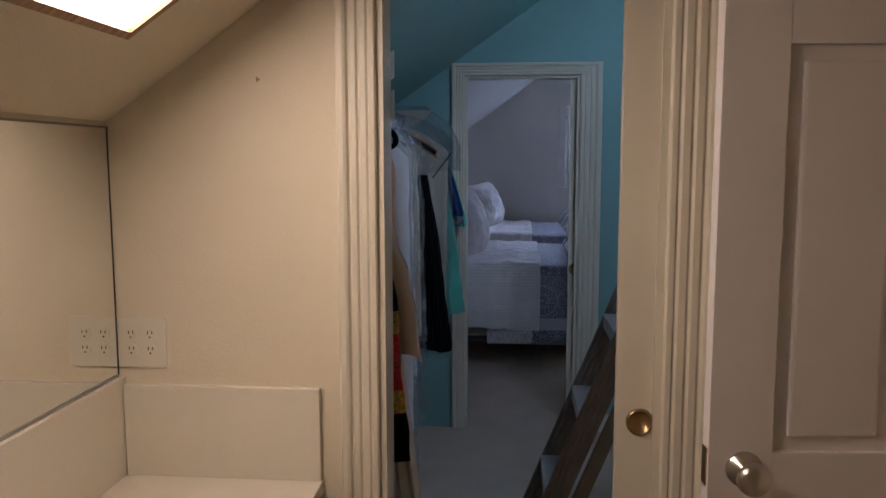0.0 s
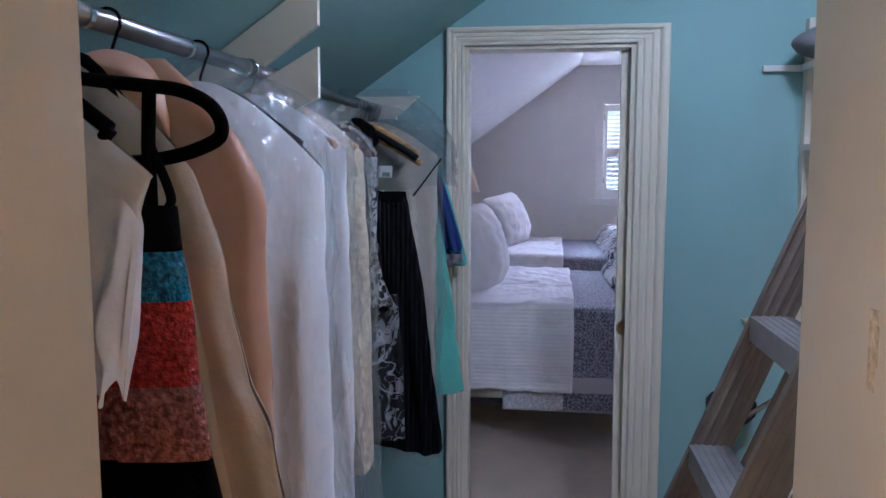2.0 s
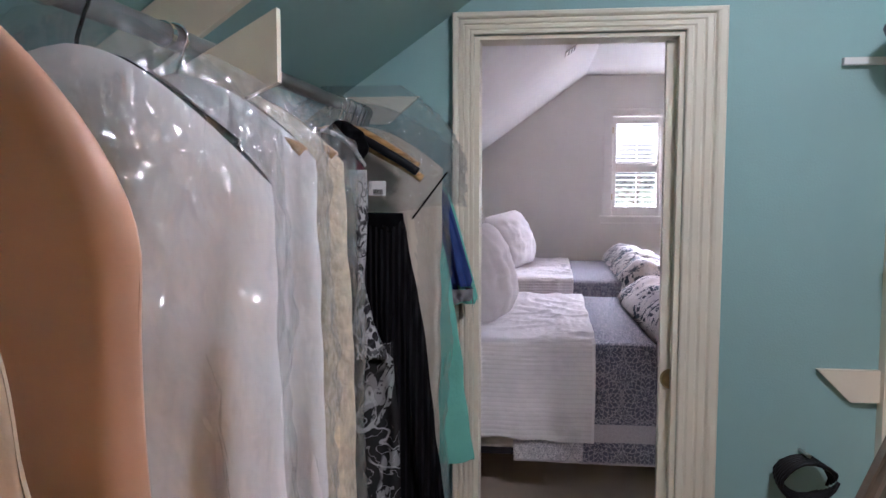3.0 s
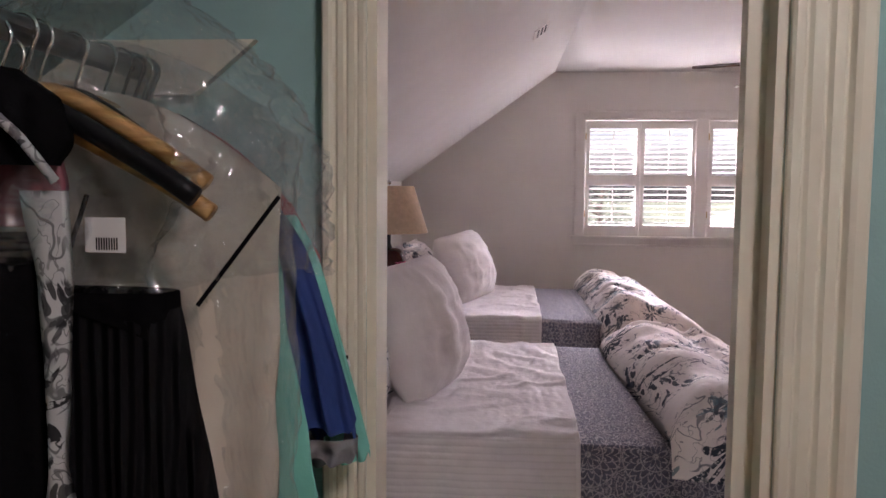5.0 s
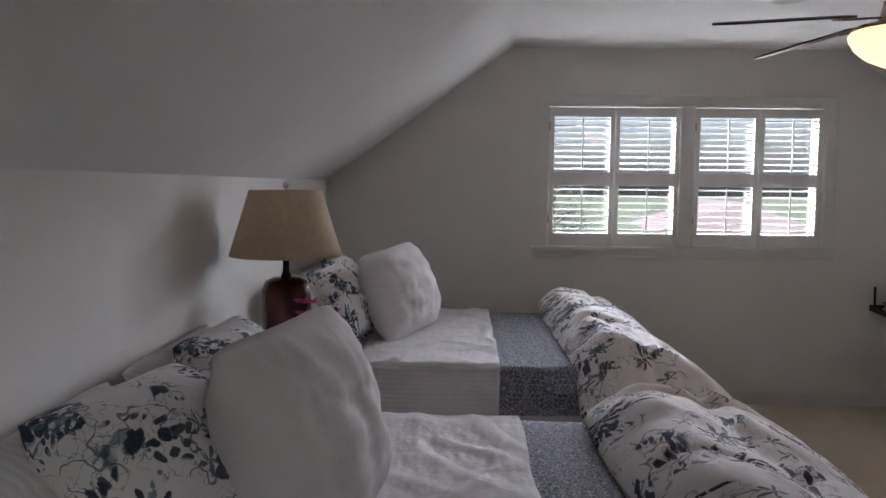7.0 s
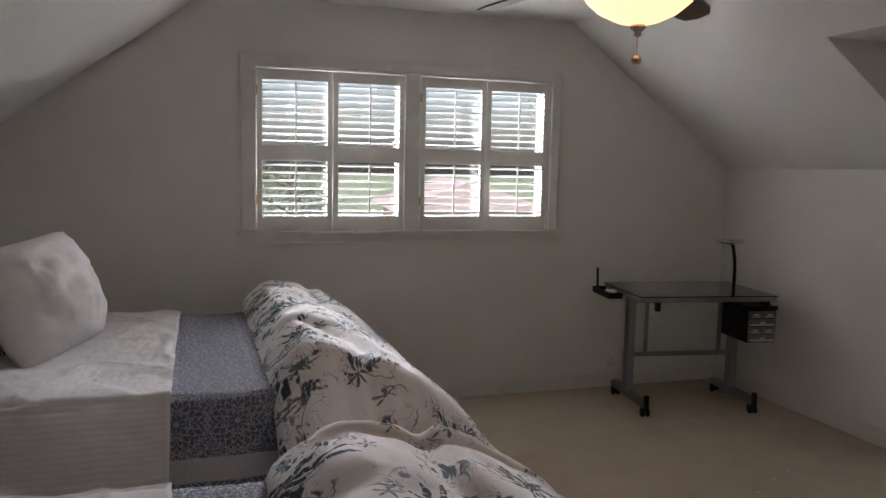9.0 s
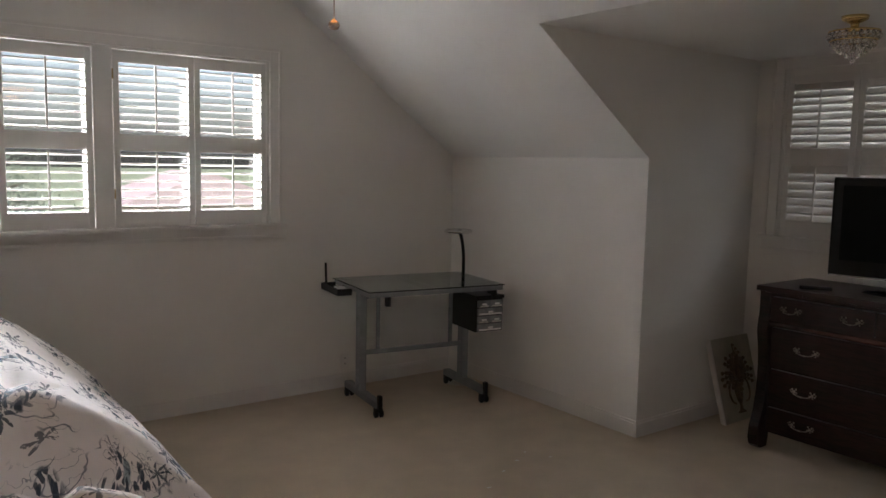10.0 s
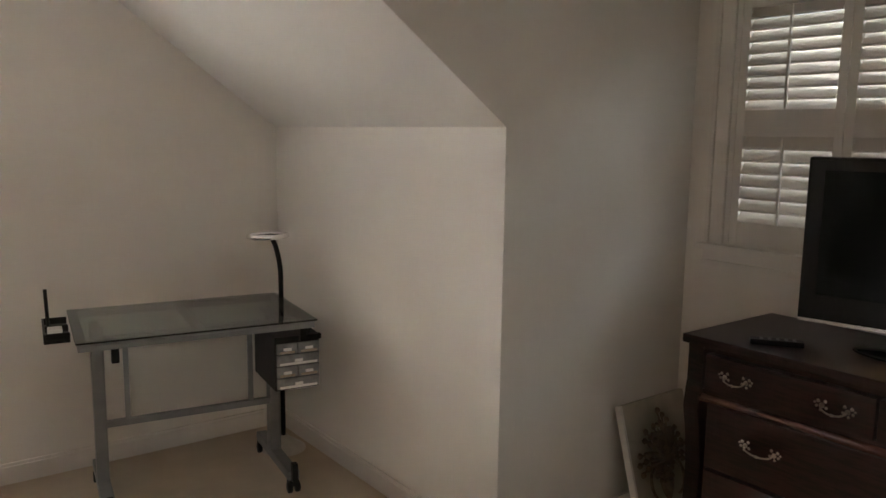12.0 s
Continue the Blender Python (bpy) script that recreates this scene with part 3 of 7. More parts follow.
slope("ceiling_bath_slope", -1, -1.5, BATH_WALL + 0.06, 0, BATH, "cream sloping bathroom ceiling", 1.657, 0.69)
slope("ceiling_closet_slope", -1, BATH_WALL + 0.06, CLOSET_WALL + 0.06, 0, TEAL, "teal sloping closet ceiling", 1.657, 0.69)
slope("ceiling_bedroom_slope_left", -1, CLOSET_WALL + 0.06, GABLE + 0.16, 0, CEILING, "white sloping bedroom ceiling")
slope("ceiling_bedroom_slope_far", 1, DORMER[1], GABLE + 0.16, WIDTH + 0.1, CEILING, "white sloping bedroom ceiling beyond the dormer")
slope("ceiling_bedroom_slope_near", 1, CLOSET_WALL + 0.06, DORMER[0], WIDTH + 0.1, CEILING, "white sloping bedroom ceiling before the dormer")
DORMER_EDGE = WIDTH - (DORMER[3] - KNEE) / RISE
slope("ceiling_bedroom_slope_mid", 1, DORMER[0], DORMER[1], DORMER_EDGE, CEILING, "short white slope above the dormer")
structure("ceiling_bath", cube(LEFT_BREAK, 2.32, -1.5, BATH_WALL + 0.06, TOP, TOP + 0.12), BATH, "flat cream bathroom ceiling")
structure("ceiling_closet", cube(LEFT_BREAK, 2.32, BATH_WALL + 0.06, CLOSET_WALL + 0.06, TOP, TOP + 0.12), TEAL, "flat teal closet ceiling")
structure("ceiling_bedroom", cube(LEFT_BREAK, RIGHT_BREAK, CLOSET_WALL + 0.06, GABLE + 0.16, TOP, TOP + 0.12), CEILING, "flat white bedroom ceiling")
structure("ceiling_dormer", cube(DORMER_EDGE, DORMER[2] + 0.15, DORMER[0] - 0.1, DORMER[1] + 0.1, DORMER[3], DORMER[3] + 0.12), CEILING, "flat white dormer ceiling")
cheek = [(WIDTH, 0), (DORMER[2] + 0.15, 0), (DORMER[2] + 0.15, DORMER[3]), (DORMER_EDGE + 0.004, DORMER[3]), (WIDTH, KNEE)]
structure("wall_dormer_far", prism(bmesh.new(), cheek, "y", DORMER[1] - 0.003, DORMER[1] + 0.09), GREIGE, "greige side wall of the dormer")
structure("wall_dormer_near", prism(bmesh.new(), cheek, "y", DORMER[0] - 0.09, DORMER[0] + 0.003), GREIGE, "greige side wall of the dormer")
bm = cube(DORMER[2], DORMER[2] + 0.15, DORMER[0], DORMER[1], 0, 1.2)
box(bm, DORMER[2], DORMER[2] + 0.15, DORMER[0], DORMER[1], 2.23, DORMER[3])
box(bm, DORMER[2], DORMER[2] + 0.15, DORMER[0], 6.98, 1.2, 2.23)
box(bm, DORMER[2], DORMER[2] + 0.15, 8.88, DORMER[1], 1.2, 2.23)
structure("wall_dormer_window", bm, GREIGE, "greige dormer wall with a shuttered window")


def skirting(name, pts, inward):
    """A baseboard along the line pts[0] to pts[1], with a stepped top."""
    a, b = Vector((*pts[0], 0)), Vector((*pts[1], 0))
    n = Vector((*inward, 0))
    bm = bmesh.new()
    for z0, z1, d in ((0.0, 0.085, 0.014), (0.085, 0.1, 0.009)):
        c = [a, b, b + n * d, a + n * d]
        lo, hi = [bm.verts.new(p + Vector((0, 0, z0))) for p in c], [bm.verts.new(p + Vector((0, 0, z1))) for p in c]
        bm.faces.new(lo), bm.faces.new(hi)
        for i in range(4):
            bm.faces.new((lo[i], lo[(i + 1) % 4], hi[(i + 1) % 4], hi[i]))
    bmesh.ops.recalc_face_normals(bm, faces=bm.faces[:])
    structure(name, bm, WHITE_TRIM, "painted white baseboard")


skirting("baseboard_gable", ((0, GABLE), (WIDTH, GABLE)), (0, -1))
skirting("baseboard_right", ((WIDTH, GABLE), (WIDTH, DORMER[1])), (-1, 0))
skirting("baseboard_dormer", ((WIDTH - 0.014, DORMER[1] - 0.003), (DORMER[2], DORMER[1] - 0.003)), (0, -1))
skirting("baseboard_knee", ((0.0, BED_WALL), (0.0, GABLE)), (1, 0))
skirting("baseboard_right_near", ((WIDTH, DORMER[0]), (WIDTH, BED_WALL)), (-1, 0))
skirting("baseboard_closet", ((1.47, CLOSET_WALL), (2.2, CLOSET_WALL)), (0, -1))


PROFILE = [(0.0, 0.0), (0.0, 0.010), (0.004, 0.014), (0.014, 0.014), (0.017, 0.0105), (0.019, 0.0105), (0.024, 0.015), (0.037, 0.015), (0.041, 0.011), (0.043, 0.011),
           (0.048, 0.017), (0.060, 0.017), (0.064, 0.0125), (0.066, 0.0125), (0.071, 0.022), (0.078, 0.025), (0.090, 0.025), (0.095, 0.020), (0.095, 0.0)]


def casing(name, x0, x1, top, y, out, width, label):
    """Fluted, mitred door casing round an opening, on the face y, standing out towards out (-1 or 1)."""
    t = thing(name, label, "door trim", (0, 0, 0))
    t["kind"] = "structure"
    head = min(width) / 0.095

    def board(name2, ends):
        bm = bmesh.new()
        lo, hi = [[bm.verts.new(e(a, y + out * d)) for a, d in PROFILE] for e in ends]
        for k in range(len(PROFILE) - 1):
            bm.faces.new((lo[k], lo[k + 1], hi[k + 1], hi[k]))
        bm.faces.new(lo)
        bm.faces.new(hi)
        bmesh.ops.recalc_face_normals(bm, faces=bm.faces[:])
        part(name2, bm, TRIM, t)
    kl, kr = width[0] / 0.095, width[1] / 0.095
    board("left_casing", (lambda a, d: (x0 - a * kl, d, 0.0), lambda a, d: (x0 - a * kl, d, top + a * head)))
    board("right_casing", (lambda a, d: (x1 + a * kr, d, 0.0), lambda a, d: (x1 + a * kr, d, top + a * head)))
    board("head_casing", (lambda a, d: (x0 - a * kl, d, top + a * head), lambda a, d: (x1 + a * kr, d, top + a * head)))
    return t


casing("door_casing_bath", 0.66, 1.33, 2.03, BATH_WALL, -1, (0.092, 0.115), "cream fluted casing round the bathroom doorway")
casing("door_casing_bath_far", 0.66, 1.33, 2.03, BATH_WALL + 0.12, 1, (0.092, 0.092), "cream fluted casing on the closet side of the bathroom doorway")
casing("door_casing_closet", 0.705, 1.35, 2.03, CLOSET_WALL, -1, (0.068, 0.12), "cream fluted casing round the bedroom doorway")
casing("door_casing_bedroom", 0.705, 1.35, 2.03, BED_WALL, 1, (0.068, 0.12), "cream fluted casing on the bedroom side")
for name, x, y in (("door_jamb_bath", 0.66, BATH_WALL), ("door_jamb_closet", 0.705, CLOSET_WALL)):
    structure(name, cube(x - 0.001, x + 0.016, y + 0.002, y + 0.118, 0, 2.028), TRIM, "cream painted door jamb")
for name, x, y, leaf in (("split_jamb_bath", 1.33, BATH_WALL, 0.03), ("split_jamb_closet", 1.35, CLOSET_WALL, 0.06)):
    # the jamb on the pocket side is split, and the leaf slides between its halves
    for suffix, a, b in (("near", 0.002, leaf - 0.019), ("far", leaf + 0.019, 0.118)):
        structure(name + "_" + suffix, cube(x - 0.018, x + 0.001, y + a, y + b, 0, 2.028), TRIM, "cream painted split jamb beside the pocket door")
for name, x0, x1, y in (("door_head_bath", 0.677, 1.311, BATH_WALL), ("door_head_closet", 0.722, 1.331, CLOSET_WALL)):
    structure(name, cube(x0, x1, y + 0.002, y + 0.118, 2.016, 2.029), TRIM, "cream painted head jamb")
# boarded side of the built-in beside the bathroom door, with chipped paint at two old latch mortises
structure("wall_closet_stub", cube(1.449, 1.485, BATH_WALL + 0.121, 3.337, 0, TOP - 0.002, 0.002), TRIM, "cream painted board wall beside the bathroom doorway")
for z in (1.332, 1.86):
    bm = cube(1.4475, 1.4488, 3.035, 3.058, z - 0.055, z + 0.055)
    box(bm, 1.4470, 1.4486, 3.040, 3.050, z - 0.035, z + 0.03)
    box(bm, 1.4472, 1.4487, 3.030, 3.037, z - 0.02, z + 0.035)
    structure("mortise_patch", bm, PATCH, "chipped filler over an old latch mortise")


def pocket_door(name, x0, x1, y, pull_x, label):
    t = tagged(thing(name, label, "pocket door", (x0, y, 0)), kind="structure")
    w = x1 - x0
    part("leaf", cube(0, w, -0.017, 0.017, 0.01, 2.01, 0.002), TRIM, t)
    for s, nm in ((-1, "flush_pull"), (1, "flush_pull")):
        bm = lathe(bmesh.new(), [(0.033, 0), (0.033, 0.003), (0.030, 0.008), (0.0265, 0.008), (0.0245, 0.002), (0.0, 0.0012)],
                   (pull_x - x0, s * 0.017, 0.942), 24, Euler((radians(-90 * s), 0, 0)).to_matrix())
        part(nm, bm, BRASS, t, "aged brass round flush pull", True)
    return t


pocket_door("door_1", 1.228, 1.36, BATH_WALL + 0.03, 1.284, "cream pocket door slid almost into the bathroom wall")
pocket_door("door_2", 1.30, 1.42, CLOSET_WALL + 0.06, 1.335, "cream pocket door slid into the bedroom wall")


# ---- windows with plantation shutters ----
def shutter_panel(parent, u0, u1, at, axis, tilts, hinge=True):
    """One shutter panel between u0 and u1 along a wall; at(u, d, z) turns wall coordinates into places."""
    z0, z1 = 1.211, 2.2505
    rows = ((1.305, 1.665), (1.765, 2.18))

    def wbox(bm, a, b, d0, d1, za, zb, bev=0.0):
        p, q = at(a, d0, za), at(b, d1, zb)
        box(bm, min(p[0], q[0]), max(p[0], q[0]), min(p[1], q[1]), max(p[1], q[1]), za, zb, bev)
        return bm
    fr = bmesh.new()
    s = 0.035
    wbox(fr, u0, u0 + s, 0, 0.028, z0, z1, 0.002)
    wbox(fr, u1 - s, u1, 0, 0.028, z0, z1, 0.002)
    for za, zb in ((z0, rows[0][0]), (rows[0][1], rows[1][0]), (rows[1][1], z1)):
        wbox(fr, u0 + s, u1 - s, 0.002, 0.026, za, zb)
    panel = part("shutter_panel", fr, WHITE_TRIM, parent)
    for (za, zb), tilt, n in zip(rows, tilts, (7, 9)):
        pitch = (zb - za) / n
        for i in range(n):
            zc = za + pitch * (i + 0.5)
            bm = bmesh.new()
            ca, sa = math.cos(radians(tilt)), math.sin(radians(tilt))
            prof = [(-0.031, 0), (-0.024, 0.0055), (0.024, 0.0055), (0.031, 0), (0.024, -0.0055), (-0.024, -0.0055)]
            ends = []
            for u in (u0 + s + 0.001, u1 - s - 0.001):
                ends.append([bm.verts.new(at(u, 0.014 + a * ca - b * sa, zc + a * sa + b * ca)) for a, b in prof])
            bm.faces.new(ends[0]), bm.faces.new(ends[1][::-1])
            for k in range(6):
                bm.faces.new((ends[0][k], ends[0][(k + 1) % 6], ends[1][(k + 1) % 6], ends[1][k]))
            bmesh.ops.recalc_face_normals(bm, faces=bm.faces[:])
            part("louvre", bm, WHITE_TRIM, panel)
        bm = bmesh.new()
        wbox(bm, (u0 + u1) / 2 - 0.005, (u0 + u1) / 2 + 0.005, -0.030, -0.020, za + 0.01, zb - 0.01)
        part("tilt_rod", bm, WHITE_TRIM, panel)
    if hinge:
        for z in (1.38, 2.08):
            bm = bmesh.new()
            wbox(bm, u0 - 0.006, u0 + 0.004, -0.004, 0.004, z, z + 0.06)
            part("hinge", bm, BRASS, panel)


def window(name, u0, u1, at, axis, panels, tilts, label):
    """A double window: casing, sill and apron on the wall, shutters in the opening, glass behind."""
    t = tagged(thing(name, label, "window"), kind="structure")

    def wbox(bm, a, b, d0, d1, za, zb, bev=0.0):
        p, q = at(a, d0, za), at(b, d1, zb)
        return box(bm, min(p[0], q[0]), max(p[0], q[0]), min(p[1], q[1]), max(p[1], q[1]), za, zb, bev)
    mid = (panels[1][1] + panels[2][0]) / 2
    half = (panels[2][0] - panels[1][1]) / 2 - 0.005
    fr = bmesh.new()
    for a, b in ((u0 - 0.075, u0 + 0.0), (u1, u1 + 0.075)):
        wbox(fr, a, b, -0.018, 0.0, 1.19, 2.345, 0.003)
    wbox(fr, u0, u1, -0.018, 0.0, 2.27, 2.345, 0.003)
    wbox(fr, u0 - 0.078, u0 - 0.060, -0.030, -0.016, 1.19, 2.348, 0.003)
    wbox(fr, u1 + 0.060, u1 + 0.078, -0.030, -0.016, 1.19, 2.348, 0.003)
    wbox(fr, u0 - 0.06, u1 + 0.06, -0.030, -0.016, 2.330, 2.348, 0.003)
    part("casing", fr, WHITE_TRIM, t)
    jm = bmesh.new()
    wbox(jm, u0, u0 + 0.02, 0.0, 0.15, 1.2, 2.27)
    wbox(jm, u1 - 0.02, u1, 0.0, 0.15, 1.2, 2.27)
    wbox(jm, u0, u1, 0.001, 0.15, 2.255, 2.27)
    wbox(jm, u0, u1, 0.001, 0.15, 1.195, 1.21)
    wbox(jm, mid - half, mid + half, -0.004, 0.15, 1.21, 2.255)
    part("window_frame", jm, WHITE_TRIM, t)
    sill = bmesh.new()
    wbox(sill, u0 - 0.105, u1 + 0.105, -0.062, 0.0, 1.185, 1.208, 0.005)
    part("window_sill", sill, WHITE_TRIM, t)
    ap = bmesh.new()
    wbox(ap, u0 - 0.09, u1 + 0.09, -0.016, 0.0, 1.125, 1.185, 0.002)
    wbox(ap, u0 - 0.09, u1 + 0.09, -0.028, -0.0, 1.113, 1.135, 0.004)
    part("apron", ap, WHITE_TRIM, t)
    for i, (a, b) in enumerate(panels):
        shutter_panel(t, a, b, at, axis, tilts[i], i % 2 == 0)
    for a, b in ((u0 + 0.02, mid - half), (mid + half, u1 - 0.02)):
        sash = bmesh.new()
        for za, zb in ((1.21, 1.26), (1.70, 1.74), (2.2, 2.255)):
            wbox(sash, a, b, 0.09, 0.12, za, zb)
        for u in (a, b - 0.04):
            wbox(sash, u, u + 0.04, 0.091, 0.119, 1.21, 2.255)
        part("sash", sash, WHITE_TRIM, t)
        pane = bmesh.new()
        wbox(pane, a + 0.04, b - 0.04, 0.103, 0.107, 1.26, 2.2)
        g = part("pane", pane, GLASS, t)
        g.visible_shadow = False
    return t


window("window_1", 1.66, 3.75, lambda u, d, z: (u, GABLE + d, z), "x",
       ((1.683, 2.172), (2.175, 2.66), (2.775, 3.252), (3.255, 3.727)), ((-3, 4), (-3, 4), (-3, 4), (-4, 3)), "double window with open white plantation shutters")
window("window_2", 6.98, 8.88, lambda u, d, z: (DORMER[2] + d, u, z), "y",
       ((7.003, 7.448), (7.451, 7.885), (7.975, 8.409), (8.412, 8.857)), ((72, 66), (72, 66), (70, 63), (63, 55)), "dormer window with half-closed white plantation shutters")


# ---- bathroom ----
def bathroom():
    t = thing("vanity_counter", "cream cultured marble vanity top with a tall backsplash", "counter", (0, 0, 0))
    part("countertop", cube(0.0, 0.52, 0.2, BATH_WALL, 0.745, 0.78, 0.006), MARBLE, t)
    part("backsplash", cube(0.022, 0.515, BATH_WALL - 0.02, BATH_WALL, 0.78, 1.012, 0.003), MARBLE, t)
    part("side_splash", cube(0.0, 0.02, 0.2, BATH_WALL, 0.78, 1.03, 0.003), MARBLE, t)
    c = thing("vanity_cabinet", "cream painted vanity cabinet under the counter", "cabinet", (0, 0, 0))
    part("body", cube(0.0, 0.49, 0.22, BATH_WALL, 0.0, 0.745), TRIM, c)
    for y in (0.3, 0.98, 1.66):
        d = part("door", cube(0.49, 0.508, y, y + 0.62, 0.1, 0.7, 0.004), TRIM, c)
        part("handle", tube(bmesh.new(), [(0.508, y + 0.56, 0.5), (0.53, y + 0.56, 0.5), (0.53, y + 0.56, 0.6), (0.508, y + 0.56, 0.6)], 0.004), NICKEL, d)
    m = thing("vanity_mirror", "frameless wall mirror above the vanity", "mirror", (0, 0, 0))
    part("glass", cube(0.001, 0.006, 0.2, BATH_WALL - 0.012, 1.036, 1.64), MIRROR, m)
    part("edge_channel", cube(0.0, 0.009, 0.2, BATH_WALL - 0.012, 1.03, 1.037), PIPE, m)
    # Near-black strip fills the gap at the mirror's end to draw its edge line.
    part("dark_edge_strip", cube(0.0005, 0.0065, BATH_WALL - 0.012, BATH_WALL - 0.006, 1.036, 1.64), SLOT, m, "dark strip along the mirror's end")
    part("top_channel", cube(0.0, 0.008, 0.2, BATH_WALL - 0.006, 1.64, 1.645), PIPE, m)
    # four-gang-wide plate with two double receptacles
    o = thing("outlet_plate", "ivory double receptacle plate beside the mirror", "outlet", (0.063, BATH_WALL, 1.115))
    part("plate", cube(-0.062, 0.068, -0.006, 0.0, -0.062, 0.066, 0.003), PLASTIC_IVORY, o)
    for dx in (-0.022, 0.027):
        for dz in (-0.018, 0.022):
            r = part("receptacle", lathe(bmesh.new(), [(0.0165, 0), (0.0165, 0.002), (0.0, 0.002)], (dx, -0.006, dz), 20, Euler((radians(90), 0, 0)).to_matrix()), PLASTIC_IVORY, o)
            bm = bmesh.new()
            for a in (-0.006, 0.005):
                box(bm, dx + a, dx + a + 0.0022, -0.0086, -0.008, dz + 0.001, dz + 0.009)
            box(bm, dx - 0.002, dx + 0.002, -0.0086, -0.008, dz - 0.009, dz - 0.005)
            part("slots", bm, SLOT, r)
    hook = tube(bmesh.new(), [(0, 0, 0), (0, -0.012, 0), (0, -0.02, -0.006), (0, -0.022, 0.004)], 0.0018, 6)
    solid("wall_hook", hook, BRASS, "small brass cup hook in the wall", "hook", (0.383, BATH_WALL, 1.752))
    # ceiling light on the slope
    ang = -math.degrees(math.atan(0.69))
    x = 0.235
    lamp = thing("ceiling_light", "lit rectangular light with an oak frame on the slope", "ceiling light", (x, 1.62, 1.657 + 0.69 * x))
    lamp.rotation_euler = (0, radians(ang), 0)
    L, W2, d = 0.30, 0.39, 0.03
    part("diffuser", cube(0.02, L - 0.02, -W2 + 0.02, W2 - 0.02, -d, -0.02), BATHLAMP, lamp, "glowing warm white diffuser")
    fr = cube(0, 0.018, -W2, W2, -d - 0.008, 0)
    box(fr, L - 0.018, L, -W2, W2, -d - 0.008, 0)
    box(fr, 0.018, L - 0.018, -W2, -W2 + 0.018, -d - 0.008, 0)
    box(fr, 0.018, L - 0.018, W2 - 0.018, W2, -d - 0.008, 0)
    part("frame", fr, OAK, lamp)
    # the entrance door, standing open
    dr = tagged(thing("door_3", "open white panelled door with a nickel knob", "door", (1.335, 1.97, 0), 4), kind="structure")
    w, th = 0.76, 0.035
    stiles = cube(0, 0.115, 0, th, 0.01, 2.03, 0.002)
    box(stiles, w - 0.115, w, 0, th, 0.01, 2.03, 0.002)
    for za, zb in ((0.01, 0.24), (0.90, 1.035), (1.76, 1.885), (1.985, 2.03)):
        box(stiles, 0.115, w - 0.115, 0.0005, th, za, zb)
    box(stiles, w / 2 - 0.05, w / 2 + 0.05, 0.001, th, 0.24, 1.985)
    part("door_frame", stiles, DOORPAINT, dr)
    for za, zb in ((0.24, 0.90), (1.035, 1.76), (1.885, 1.985)):
        for xa, xb in ((0.115, w / 2 - 0.05), (w / 2 + 0.05, w - 0.115)):
            bm = cube(xa, xb, 0.012, 0.022, za, zb)
            box(bm, xa + 0.028, xb - 0.028, 0.004, 0.02, za + 0.028, zb - 0.028, 0.006)
            part("panel", bm, DOORPAINT, dr)
    kn = bmesh.new()
    lathe(kn, [(0.033, 0), (0.033, 0.006), (0.012, 0.010), (0.011, 0.030), (0.022, 0.036), (0.030, 0.048), (0.030, 0.056), (0.022, 0.066), (0.0, 0.070)],
          (0.065, 0, 1.005), 28, Euler((radians(90), 0, 0)).to_matrix())
    part("door_knob", kn, NICKEL, dr, "satin nickel knob", True)
    part("latch_plate", cube(-0.002, 0.0, 0.006, 0.030, 0.97, 1.04), BRASS, dr, "brass latch plate")


bathroom()


# ---- closet ----
ROD_X, ROD_Z = 0.36, 1.79


